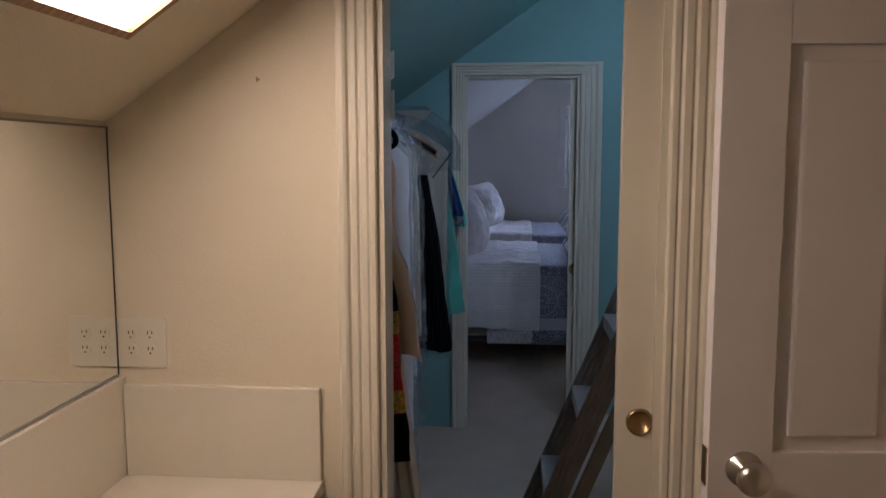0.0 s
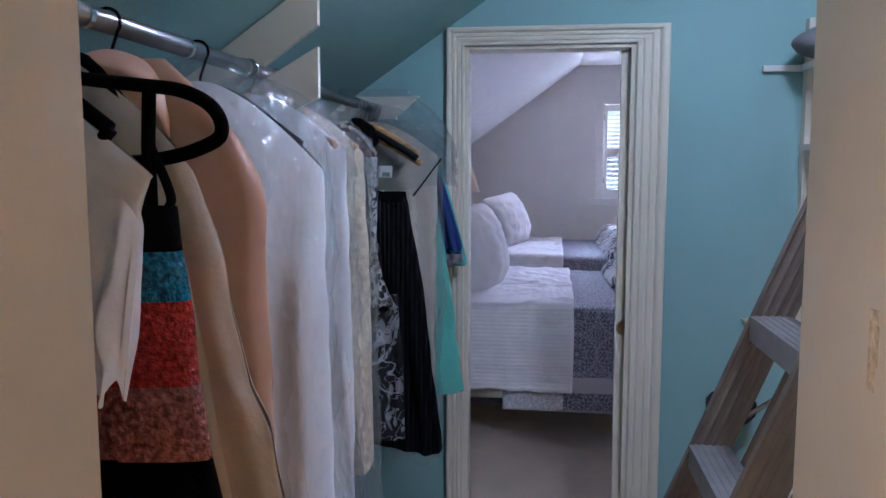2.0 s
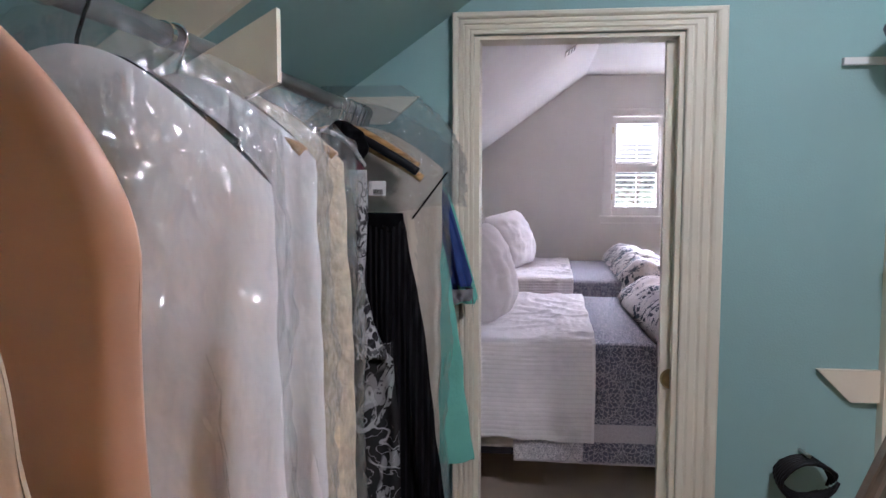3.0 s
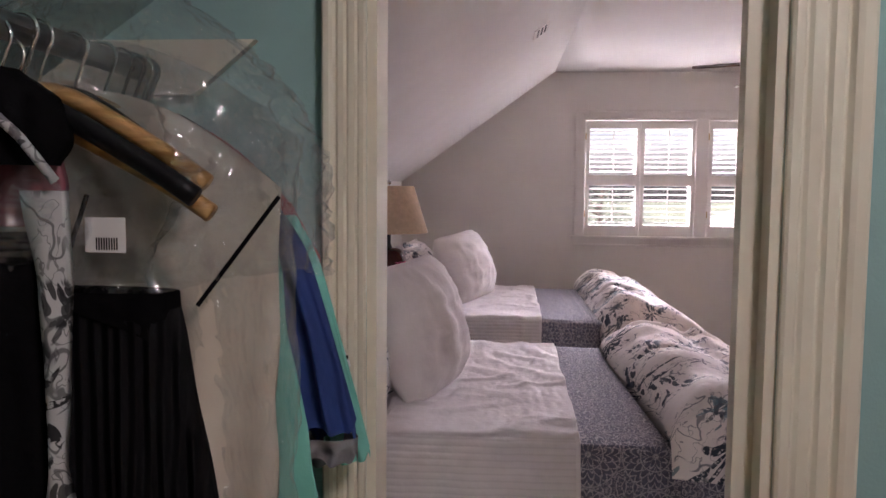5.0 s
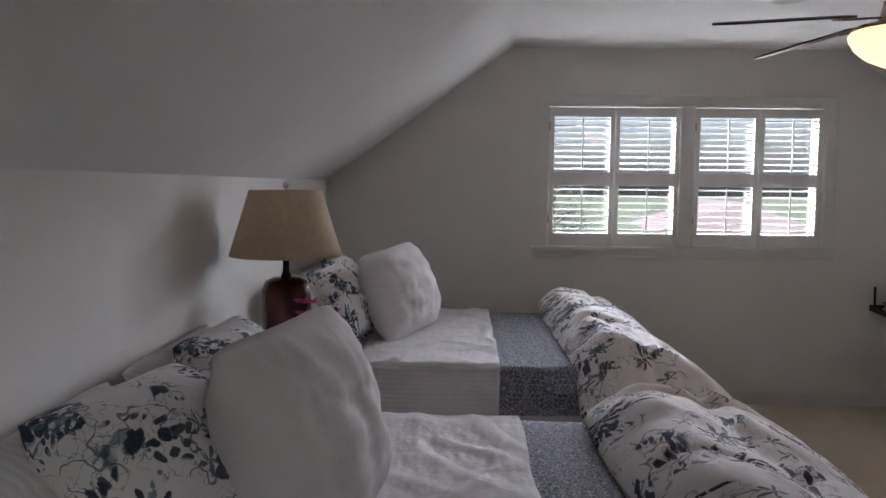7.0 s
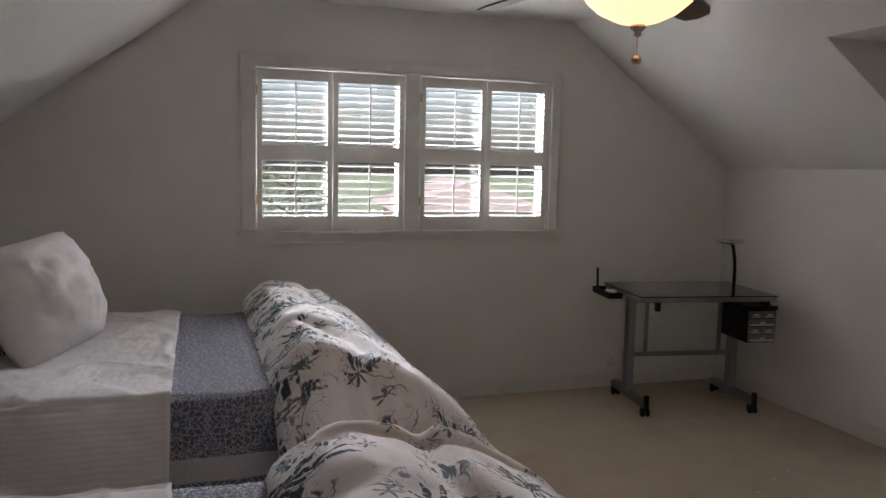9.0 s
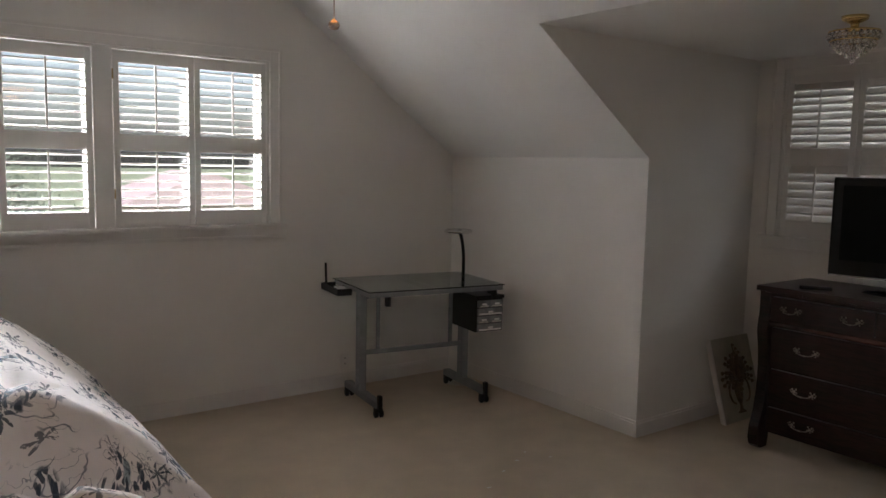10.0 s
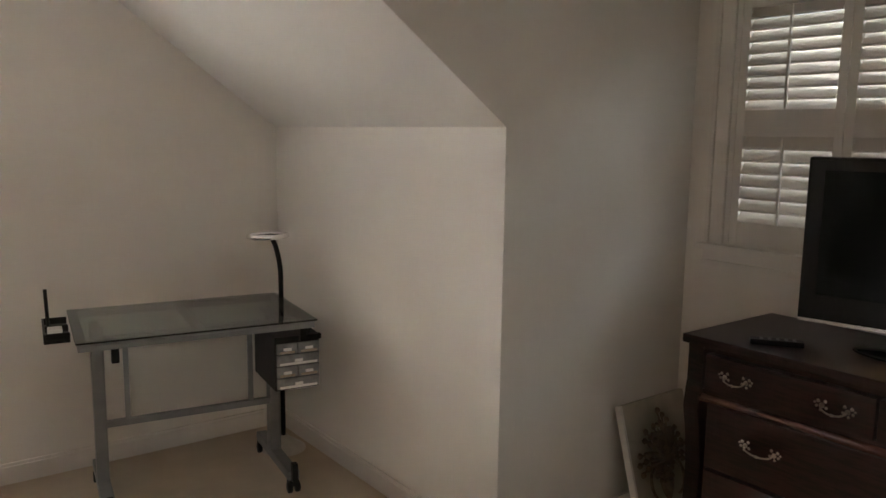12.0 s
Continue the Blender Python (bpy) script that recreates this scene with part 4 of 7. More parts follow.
def closet_fittings():
    t = thing("closet_rod", "grey metal clothes rod along the slope", "closet rod", (ROD_X, 0, ROD_Z))
    part("rod", tube(bmesh.new(), [(0, BATH_WALL + 0.125, 0), (0, CLOSET_WALL - 0.003, 0)], 0.0165, 16), PIPE, t, smooth=True)
    for y in (2.78, 3.02, 3.34, 3.62, 3.66):
        part("collar", tube(bmesh.new(), [(0, y, 0), (0, y + 0.012, 0)], 0.0195, 14), CHROME, t)
    b = thing("rod_bracket", "cream wooden bracket boards holding the rod", "bracket", (0, 3.72, 0))
    part("lower_board", prism(bmesh.new(), [(0.5, 1.73), (0.5, 1.845), (0.10, 1.62), (0.10, 1.56)], "y", 0, 0.019), TRIM, b)
    part("upper_board", prism(bmesh.new(), [(0.5, 1.893), (0.5, 1.999), (0.06, 1.695), (0.06, 1.59)], "y", 0, 0.019), TRIM, b)
    for x0, x1, z, dx, nm in ((0.02, 0.532, 1.842, 0.10, "rod_support_cleat"),):
        solid(nm, prism(bmesh.new(), [(x0, z), (x1 + 0.0, z), (x1 - dx, z - 0.085), (x0, z - 0.085)], "y", CLOSET_WALL - 0.02, CLOSET_WALL - 0.001), TRIM,
              "cream wooden cleat with an angled end on the teal wall", "cleat")
    solid("shelf_cleat", prism(bmesh.new(), [(1.762, 1.0), (1.95, 1.0), (1.95, 0.90), (1.862, 0.90)], "y", CLOSET_WALL - 0.02, CLOSET_WALL - 0.001), TRIM,
          "cream wooden cleat with an angled end on the teal wall", "cleat")
    s = thing("closet_shelving", "cream open shelving full of small things", "shelving", (0, 0, 0))
    part("upright", cube(1.945, 1.965, CLOSET_WALL - 0.045, CLOSET_WALL - 0.002, 0.0, 2.1), TRIM, s)
    part("upright", cube(1.945, 2.199, 3.55, 3.57, 0.0, 2.1), TRIM, s)
    part("back_panel", cube(2.19, 2.199, 3.57, CLOSET_WALL - 0.002, 0.0, 2.1), TRIM, s)
    for z in (0.35, 1.32, 1.63):
        part("shelf", cube(1.93, 2.189, 3.571, CLOSET_WALL - 0.046, z, z + 0.022, 0.003), WHITEPAINT, s)
    part("top_shelf", cube(1.93, 2.189, 3.571, CLOSET_WALL - 0.003, 1.915, 1.94, 0.003), WHITEPAINT, s)
    part("shelf_cleat", cube(1.80, 1.944, CLOSET_WALL - 0.022, CLOSET_WALL - 0.002, 1.916, 1.938, 0.002), WHITEPAINT, s)
    # things on the shelves
    bm = lathe(bmesh.new(), [(0.05, 0), (0.055, 0.02), (0.05, 0.07), (0.02, 0.10), (0.018, 0.12), (0.0, 0.12)], n=18)
    solid("bottle", bm, mat("pale_plastic", (0.55, 0.56, 0.52), 0.3), "pale plastic bottle on a shelf", "bottle", (2.02, 4.6, 1.342), True)
    solid("storage_box", cube(-0.07, 0.08, -0.11, 0.11, 0, 0.09, 0.006), mat("blue_box_card", (0.05, 0.16, 0.42), 0.5), "small blue box on a shelf", "box", (2.03, 4.74, 1.342))
    pts = [(0.05 * math.cos(a) + 0.012 * math.sin(3 * a), 0.03 * math.sin(a), 0.006 + 0.02 * abs(math.sin(a * 1.5))) for a in [k * 0.4 for k in range(17)]]
    solid("cord_bundle", tube(bmesh.new(), pts, 0.005), BLACK, "tangled black cord at the shelf edge", "cord", (1.985, 4.87, 1.342))
    pts = [(0.03 * math.cos(a), 0.03 * math.sin(a), 0.01 + 0.004 * a) for a in [k * 0.5 for k in range(10)]]
    solid("red_strap", tube(bmesh.new(), pts, 0.005), REDCLOTH, "short red strap on a shelf", "strap", (2.03, 4.86, 1.345))

    def lump(r, h, seed):
        return sheet(18, 12, lambda u, v: ((r * math.sin(math.pi * v) * (1 + 0.25 * nz(math.cos(6.283 * u) * 2, v * 3, seed))) * math.cos(6.283 * u),
                                           (r * 1.3 * math.sin(math.pi * v) * (1 + 0.25 * nz(v * 3, math.sin(6.283 * u) * 2, seed))) * math.sin(6.283 * u),
                                           h * (0.5 - 0.5 * math.cos(math.pi * v))))
    solid("folded_bag", lump(0.10, 0.11, 3), GREYCLOTH, "crumpled dark grey cloth bag on the top shelf", "bag", (1.96, 4.82, 1.94), True)
    solid("folded_cloth", lump(0.10, 0.10, 8), mat("teal_fabric", (0.10, 0.25, 0.27), 0.9), "crumpled teal cloth on the top shelf", "cloth", (1.99, 4.6, 1.94), True)
    solid("dark_bag", lump(0.12, 0.5, 5), BLACKCLOTH, "black bag standing behind the ladder", "bag", (1.93, 3.95, 0.372), True)
    hb = thing("hanger_bundle", "bundle of black plastic hangers on the wall", "hangers", (1.725, CLOSET_WALL - 0.03, 0.69))
    part("wall_peg", tube(bmesh.new(), [(0, 0.028, 0.05), (0, -0.06, 0.06)], 0.006), NICKEL, hb)
    for k in range(7):
        a, d = radians(-30 + 10 * k), -0.012 * k
        pts = [(0.075 * math.cos(q + a) * (1 + 0.15 * math.cos(2 * q)), d, -0.02 + 0.062 * math.sin(q + a)) for q in [0.42 * n for n in range(15)]]
        part("hanger", tube(bmesh.new(), pts, 0.006, 8), BLACK, hb, smooth=True)


closet_fittings()
# Unseen lamp, assumed from glare on the end wall, added to light the closet.
cl = thing("unseen_closet_light", "unseen round ceiling light added to light the closet", "ceiling light", (1.72, 3.5, TOP))
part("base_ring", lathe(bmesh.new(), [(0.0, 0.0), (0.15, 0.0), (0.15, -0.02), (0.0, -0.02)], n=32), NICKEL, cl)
part("dome", lathe(bmesh.new(), [(0.14, -0.02), (0.135, -0.04), (0.11, -0.065), (0.06, -0.082), (0.0, -0.086)], n=32), UNSEENLAMP, cl, "glowing dome of the unseen light", True)


def stepladder():
    """Folded stepladder leaning on the shelves."""
    t = thing("stepladder", "weathered aluminium stepladder leaning on the shelving", "ladder", (0.985, 3.63, 0.0))
    lean = radians(22)
    m = Euler((0, lean, 0)).to_matrix()

    def put(bm):
        bmesh.ops.rotate(bm, verts=bm.verts[:], cent=(0, 0, 0), matrix=m)
        return bm
    length = 1.95
    for y0, s in ((0.155, -1), (-0.20, 1)):
        ribs = []
        for k in range(25):
            a = 0.085 * k / 24
            ribs.append((a, y0 - 0.005 - 0.006 * (k % 6 in (0, 1))))
        outline = ribs + [(a, 2 * y0 - b) for a, b in ribs[::-1]]
        bm = prism(bmesh.new(), outline, "z", 0.0, length)
        part("side_rail", put(bm), FIBRE, t)
        bm = cube(0.11, 0.165, y0 - 0.004 + s * 0.03, y0 + 0.004 + s * 0.03, 0.0, length - 0.05)
        part("rear_rail", put(bm), FIBRE, t)
        part("foot", put(cube(-0.004, 0.09, y0 - 0.012, y0 + 0.012, -0.012, 0.02, 0.003)), BLACK, t)
    for k in range(5):
        z = 0.345 + 0.33 * k
        tread = [(-0.006, z - 0.055), (-0.001, z - 0.055), (-0.001, z - 0.008), (0.085, z - 0.008), (0.085, z)]
        for i in range(5):
            a = 0.076 - 0.016 * i
            tread += [(a, z), (a, z + 0.002), (a - 0.008, z + 0.002), (a - 0.008, z)]
        bm = prism(bmesh.new(), tread + [(-0.006, z)], "y", -0.19, 0.145)
        turn_back = Matrix.Rotation(-lean, 3, "Y")
        bmesh.ops.rotate(bm, verts=bm.verts[:], cent=(0, 0, z), matrix=turn_back)
        part("step", put(bm), ALU, t)
    for z in (0.5, 1.1):
        part("spreader", put(tube(bmesh.new(), [(0.08, 0.16, z), (0.14, 0.13, z + 0.12)], 0.006)), PIPE, t)
    part("top_cap", put(cube(-0.02, 0.17, -0.23, 0.19, length - 0.02, length + 0.03, 0.008)), BLACK, t)


stepladder()


# ---- clothes on the rod ----
def smooth_path(pts, n=5):
    """A finer path through the same points, with rounded bends."""
    p = [Vector(q) for q in pts]
    p = [p[0]] + p + [p[-1]]
    out = []
    for k in range(1, len(p) - 2):
        a, b, c, d = p[k - 1:k + 3]
        for i in range(n):
            f = i / n
            out.append(0.5 * (2 * b + (c - a) * f + (2 * a - 5 * b + 4 * c - d) * f * f + (3 * b - a - 3 * c + d) * f ** 3))
    return out + [p[-1]]


def hanger(parent, y, kind, z=None, w=0.198):
    z = (ROD_Z if z is None else z)
    x = ROD_X
    hook = [(x + 0.021 * math.cos(a), y, z + 0.021 * math.sin(a)) for a in [math.radians(200 - 22 * k) for k in range(12)]]
    hook += [(x + 0.004, y, z - 0.045), (x, y, z - 0.07)]
    metal = {"velvet": VELVET, "wood": CHROME, "black": CHROME}[kind]
    h = part("hanger", tube(bmesh.new(), hook, 0.0026, 7), metal, parent, smooth=True)
    body = {"velvet": VELVET, "wood": HANGWOOD, "black": BLACK}[kind]
    r = {"velvet": 0.0085, "wood": 0.011, "black": 0.012}[kind]
    top = z - 0.07
    arms = [(x - w, y, top - 0.105), (x - w * 0.75, y, top - 0.068), (x - 0.06, y, top - 0.008), (x, y, top), (x + 0.06, y, top - 0.008), (x + w * 0.75, y, top - 0.068), (x + w, y, top - 0.105)]
    bm = tube(bmesh.new(), smooth_path(arms, 3), r, 10)
    if kind == "velvet":
        tube(bm, [(x - w, y, top - 0.105), (x - w + 0.02, y, top - 0.13), (x + w - 0.02, y, top - 0.13), (x + w, y, top - 0.105)], r, 10)
    part("shoulder_bar", bm, body, h, smooth=True)
    return h


def drop_cloth(y, z_top, z_bot, w_top, w_bot, depth, seed, folds=7, sag=0.05, x=ROD_X, shoulder=0.09, fold_depth=0.55, nu=84, nv=40, slope=0.46, lean=0.0, crinkle=0.0):
    """A hanging garment as a closed, pleated tube, narrow at the shoulders."""
    def fn(u, v):
        a = 2 * math.pi * u
        z = z_top + (z_bot - z_top) * v
        taper = math.sin(0.5 * math.pi * min(1.0, 0.25 + v / shoulder)) if shoulder > 0.2 else 1.0
        w = (w_top + (w_bot - w_top) * v ** 0.8) * taper
        d = depth * (0.16 + 0.84 * min(1.0, v * 5.0) ** 0.7) if shoulder else depth
        c, s = math.cos(a), math.sin(a)
        c = math.copysign(abs(c) ** 0.8, c)
        ripple = 1 + fold_depth * (0.12 + 0.88 * min(1.0, v * 1.6)) * (math.sin(folds * a + seed + 2.2 * nz(v * 2.5, seed)) * 0.6 + 1.3 * nz(c * 2.5, s * 2.5 + seed, v * 2.2))
        drop = 0.0 if v < 0.02 else -sag * nz(a, seed, 3.3) * v
        slope_z = (-slope * abs(c) ** 1.8 * w * max(0.0, 1 - v * 1.6)) if 0 < shoulder < 0.2 else 0.0
        if crinkle:
            ripple += crinkle * (nz(c * 12, v * 22 + seed, s * 12) + 0.9 * nz(c * 26, v * 50, s * 26 + seed) + 0.5 * nz(c * 60, v * 90, s * 60 + seed)) / max(d, 0.02)
            w += crinkle * nz(v * 30, seed, a * 5)
        return (x + lean * v + c * w * (1 + 0.05 * nz(z * 4, seed + c) + 0.025 * nz(z * 9, seed + 2 * c)), y + s * d * ripple, z + drop + slope_z)
    bm = sheet(nu, nv, fn)
    bmesh.ops.remove_doubles(bm, verts=bm.verts[:], dist=1e-5)
    return bm


def drape(rows, y, bulge, seed, wave=0.004, nu=28, nv=40):
    """A flat hanging piece given by its left and right edge at some heights, top first, rounded towards the doorway it faces."""
    def fn(u, v):
        z = rows[0][0] + (rows[-1][0] - rows[0][0]) * v
        k = 0
        while k < len(rows) - 2 and z < rows[k + 1][0]:
            k += 1
        f = (rows[k][0] - z) / (rows[k][0] - rows[k + 1][0])
        f = f * f * (3 - 2 * f) * 0.5 + f * 0.5
        a, b = rows[k][1] + (rows[k + 1][1] - rows[k][1]) * f, rows[k][2] + (rows[k + 1][2] - rows[k][2]) * f
        w = abs(2 * u - 1)
        x = a + (b - a) * u
        return (x + 0.4 * wave * nz(z * 14, seed, u), y - bulge * (1 - w * w) + wave * (nz(x * 40, seed, z * 6) + math.sin(x * 190 + seed + 3 * nz(z * 5, seed)) * 0.5), z)
    bm = sheet(nu, nv, fn)
    back = bmesh.ops.extrude_face_region(bm, geom=bm.faces[:])
    for v in back["geom"]:
        if isinstance(v, bmesh.types.BMVert):
            v.co.y += 0.012
    bmesh.ops.recalc_face_normals(bm, faces=bm.faces[:])
    return bm


def garment(name, label, y, hang, pieces, category="garment", arms=0.198):
    t = thing(name, label, category, (0, 0, 0), group="clothes on the rod")
    hanger(t, y, hang, w=arms)
    for pname, kw, material, plabel in pieces:
        film = material in (FILM, FILM_MILKY)
        if film:
            kw.update(nu=190, nv=130)
        part(pname, drop_cloth(y=y, crinkle=0.013 if film else 0.0, **kw), material, t, plabel, not film)
    return t


def sequin(name, color):
    m = mat(name, color, 0.22, vary=0.6, scale=130, bump=1.0, bscale=170)
    return m


red_top = thing("red_sequin_dress", "red sequin dress on a wooden hanger at the rod's start", "dress", (0, 0, 0), group="clothes on the rod")
hanger(red_top, 2.69, "wood", w=0.12)
RED_SEQUIN = sequin("bright_red_sequins", (0.55, 0.015, 0.02))
part("bodice", drop_cloth(2.69, 1.735, 1.50, 0.135, 0.16, 0.03, 61.0, 5, 0.0, fold_depth=0.3, nv=14), RED_SEQUIN, red_top, "red sequins", True)
part("skirt", drop_cloth(2.69, 1.50, 0.80, 0.16, 0.235, 0.035, 62.0, 6, 0.03, shoulder=0.0, fold_depth=0.35, nv=24), RED_SEQUIN, red_top, "red sequins", True)
garment("white_jacket", "sheer white blouse with pale cream lining on a velvet hanger", 2.745, "velvet",
        [("body", dict(z_top=1.70, z_bot=1.36, w_top=0.245, w_bot=0.205, depth=0.035, seed=1.0, slope=0.55, fold_depth=0.5), WHITECLOTH, ""),
         ("sleeve", dict(z_top=1.56, z_bot=1.33, w_top=0.035, w_bot=0.03, depth=0.03, seed=2.0, x=ROD_X + 0.20, shoulder=0.35, lean=-0.03), WHITECLOTH, "")], "blouse")
seq = thing("sequin_dress", "colour-blocked sequin dress in turquoise, red, rose and yellow", "dress", (0, 0, 0), group="clothes on the rod")
hk = hanger(seq, 2.85, "velvet", w=0.10)
arm = [(ROD_X, 2.85, 1.70), (0.45, 2.85, 1.682), (0.53, 2.85, 1.672), (0.585, 2.85, 1.665), (0.622, 2.85, 1.648), (0.637, 2.85, 1.622), (0.622, 2.85, 1.602), (0.55, 2.85, 1.583), (0.40, 2.85, 1.575)]
part("notched_arm", tube(bmesh.new(), smooth_path(arm), 0.0085, 10), VELVET, hk, smooth=True)
part("strap", tube(bmesh.new(), [(0.553, 2.842, 1.672), (0.551, 2.838, 1.60), (0.553, 2.835, 1.53)], 0.0085, 8), VELVET, seq, "black shoulder strap", True)
part("strap_loop", tube(bmesh.new(), smooth_path([(0.553, 2.838, 1.60), (0.574, 2.838, 1.55), (0.575, 2.838, 1.53), (0.555, 2.838, 1.51)]), 0.006, 8), VELVET, seq, "", True)
BAND = {"turquoise": (0.015, 0.19, 0.34), "red": (0.50, 0.03, 0.02), "rose": (0.42, 0.15, 0.13), "yellow": (0.55, 0.36, 0.03)}
SEQUINS = {k: sequin(k + "_sequins", v) for k, v in BAND.items()}
SEQUINS["black"] = BLACKCLOTH
for nm, z1, z0 in (("black", 1.53, 1.478), ("turquoise", 1.48, 1.42), ("red", 1.422, 1.32), ("rose", 1.322, 1.23), ("black", 1.232, 1.12), ("yellow", 1.122, 1.05), ("red", 1.052, 0.88), ("yellow", 0.882, 0.81), ("black", 0.812, 0.66)):
    part(nm + "_band", drop_cloth(2.82, z1, z0, 0.235 + 0.10 * (1.53 - z1), 0.235 + 0.10 * (1.53 - z0), 0.030, 4.0, 5, 0.0, shoulder=0.0, fold_depth=0.12, nu=40, nv=8), SEQUINS[nm], seq, nm + " band of sequins", True)
garment("cream_blouse", "cream chiffon blouse with hanging ties", 2.93, "velvet",
        [("body", dict(z_top=1.72, z_bot=0.95, w_top=0.20, w_bot=0.34, depth=0.035, seed=6.0, slope=0.75, fold_depth=0.7, folds=9), CREAMCLOTH, ""),
         ("tie", dict(z_top=1.57, z_bot=0.42, w_top=0.03, w_bot=0.045, depth=0.03, seed=7.5, x=ROD_X + 0.17, shoulder=0.5, fold_depth=0.7, lean=0.13), CREAMCLOTH, "")], arms=0.15)
garment("peach_jacket", "peach satin jacket on a black velvet hanger", 3.09, "velvet",
        [("body", dict(z_top=1.735, z_bot=0.86, w_top=0.235, w_bot=0.248, depth=0.050, seed=9.0, folds=4, shoulder=0.36, fold_depth=0.5), PEACH, ""),
         ("collar", dict(z_top=1.75, z_bot=1.60, w_top=0.085, w_bot=0.13, depth=0.056, seed=3.0, folds=3, slope=0.4, fold_depth=0.2, nv=12), PEACH, "")], arms=0.15)
garment("white_gown", "long white gown in a clear dry-cleaning bag", 3.40, "velvet",
        [("gown", dict(z_top=1.735, z_bot=0.40, w_top=0.235, w_bot=0.255, depth=0.12, seed=11.0, folds=8, slope=0.7, fold_depth=0.6), WHITECLOTH, ""),
         ("bag", dict(z_top=1.785, z_bot=0.30, w_top=0.250, w_bot=0.268, depth=0.17, seed=12.0, folds=9, fold_depth=0.6, slope=0.62), FILM_MILKY, "crinkled clear plastic film")], "bagged garment")
garment("pale_blouse", "pale cream blouse in a clear dry-cleaning bag", 3.66, "wood",
        [("blouse", dict(z_top=1.735, z_bot=0.70, w_top=0.215, w_bot=0.235, depth=0.06, seed=14.0, slope=0.6), WHITECLOTH, ""),
         ("bag", dict(z_top=1.775, z_bot=0.55, w_top=0.235, w_bot=0.25, depth=0.085, seed=15.0, folds=8, slope=0.6), FILM, "crinkled clear plastic film")], "bagged garment")
garment("lace_dress", "cream lace dress in a clear dry-cleaning bag", 3.84, "wood",
        [("dress", dict(z_top=1.735, z_bot=0.82, w_top=0.215, w_bot=0.235, depth=0.065, seed=17.0, slope=0.6), LACE, ""),
         ("bag", dict(z_top=1.775, z_bot=0.45, w_top=0.235, w_bot=0.255, depth=0.095, seed=18.0, folds=10, fold_depth=0.6, slope=0.6), FILM, "crinkled clear plastic film")], "bagged garment")
halter = thing("halter_dress", "black halter dress with white floral edges on a wooden hanger", "dress", (0, 0, 0), group="clothes on the rod")
hanger(halter, 4.60, "black", ROD_Z - 0.016, 0.225)
hanger(halter, 4.622, "wood", ROD_Z - 0.034, 0.235)
part("bodice", drape([(1.56, 0.302, 0.41), (1.44, 0.268, 0.422), (1.29, 0.225, 0.428), (1.18, 0.232, 0.41), (1.13, 0.255, 0.38), (1.105, 0.30, 0.345)], 4.585, 0.022, 22.0), BLACKCLOTH, halter, "", True)
part("neck_lining", drape([(1.66, 0.325, 0.43), (1.61, 0.312, 0.44), (1.565, 0.335, 0.425)], 4.594, 0.006, 3.0), MAUVE, halter, "mauve satin neck lining", True)
part("neck_band", drape([(1.605, 0.40, 0.449), (1.50, 0.418, 0.452), (1.41, 0.424, 0.448), (1.30, 0.425, 0.440), (1.20, 0.41, 0.462), (1.09, 0.37, 0.505)], 4.575, 0.008, 31.0, 0.003), FLORAL_BW, halter, "white floral neck band", True)
part("neck_band", drape([(1.61, 0.313, 0.342), (1.49, 0.268, 0.305), (1.36, 0.226, 0.256), (1.21, 0.198, 0.236), (1.115, 0.21, 0.27)], 4.575, 0.008, 33.0, 0.003), FLORAL_BW, halter, "white floral neck band", True)
part("waist_band", drape([(1.118, 0.25, 0.385), (1.088, 0.225, 0.45)], 4.570, 0.016, 37.0, 0.003, 40, 8), FLORAL_BW, halter, "ruffled white floral edge", True)
part("gathered_collar", drape([(1.735, 0.365, 0.40), (1.705, 0.325, 0.44), (1.66, 0.312, 0.456), (1.632, 0.33, 0.44)], 4.578, 0.03, 41.0, 0.008), BLACKCLOTH, halter, "", True)
part("neck_tie", tube(bmesh.new(), [(0.31, 4.545, 1.712), (0.36, 4.54, 1.706), (0.40, 4.535, 1.685), (0.425, 4.54, 1.66), (0.45, 4.56, 1.615)], 0.0055, 8), FLORAL_BW, halter, "thin white floral tie", True)
part("skirt", drop_cloth(4.618, 1.13, 0.62, 0.15, 0.175, 0.045, 24.0, 9, 0.05, shoulder=0.0), FLORAL_NIGHT, halter, "black skirt with white flowers dimmed to grey", True)
cami = thing("black_camisole", "black camisole with thin straps behind the halter dress", "top", (0, 0, 0), group="clothes on the rod")
hanger(cami, 4.65, "wood", w=0.22)
part("body", drape([(1.515, 0.165, 0.40), (1.30, 0.125, 0.40), (0.95, 0.07, 0.40)], 4.648, 0.02, 51.0, 0.006), BLACKCLOTH, cami, "", True)
for xa, xb in ((0.165, 0.185), (0.245, 0.24)):
    part("strap", tube(bmesh.new(), [(xa, 4.645, 1.615), (xb, 4.64, 1.51)], 0.0025, 6), BLACKCLOTH, cami)
black = garment("black_skirt", "long black pleated skirt with a paper price tag", 4.68, "black",
                [("skirt", dict(z_top=1.48, z_bot=0.56, w_top=0.125, w_bot=0.255, depth=0.035, seed=26.0, folds=16, shoulder=0.0, x=ROD_X + 0.045, fold_depth=0.7), PLEATED, ""),
                 ("waistband", dict(z_top=1.485, z_bot=1.455, w_top=0.128, w_bot=0.13, depth=0.037, seed=26.0, folds=16, shoulder=0.0, x=ROD_X + 0.045, fold_depth=0.1, nv=4), BLACKCLOTH, "")], "skirt")
for s in (-0.02, 0.16):
    part("strap", tube(bmesh.new(), [(ROD_X + 0.07 + s * 1.3 + 0.02, 4.67, 1.60), (ROD_X + 0.04 + s, 4.665, 1.47)], 0.003, 6), BLACKCLOTH, black)
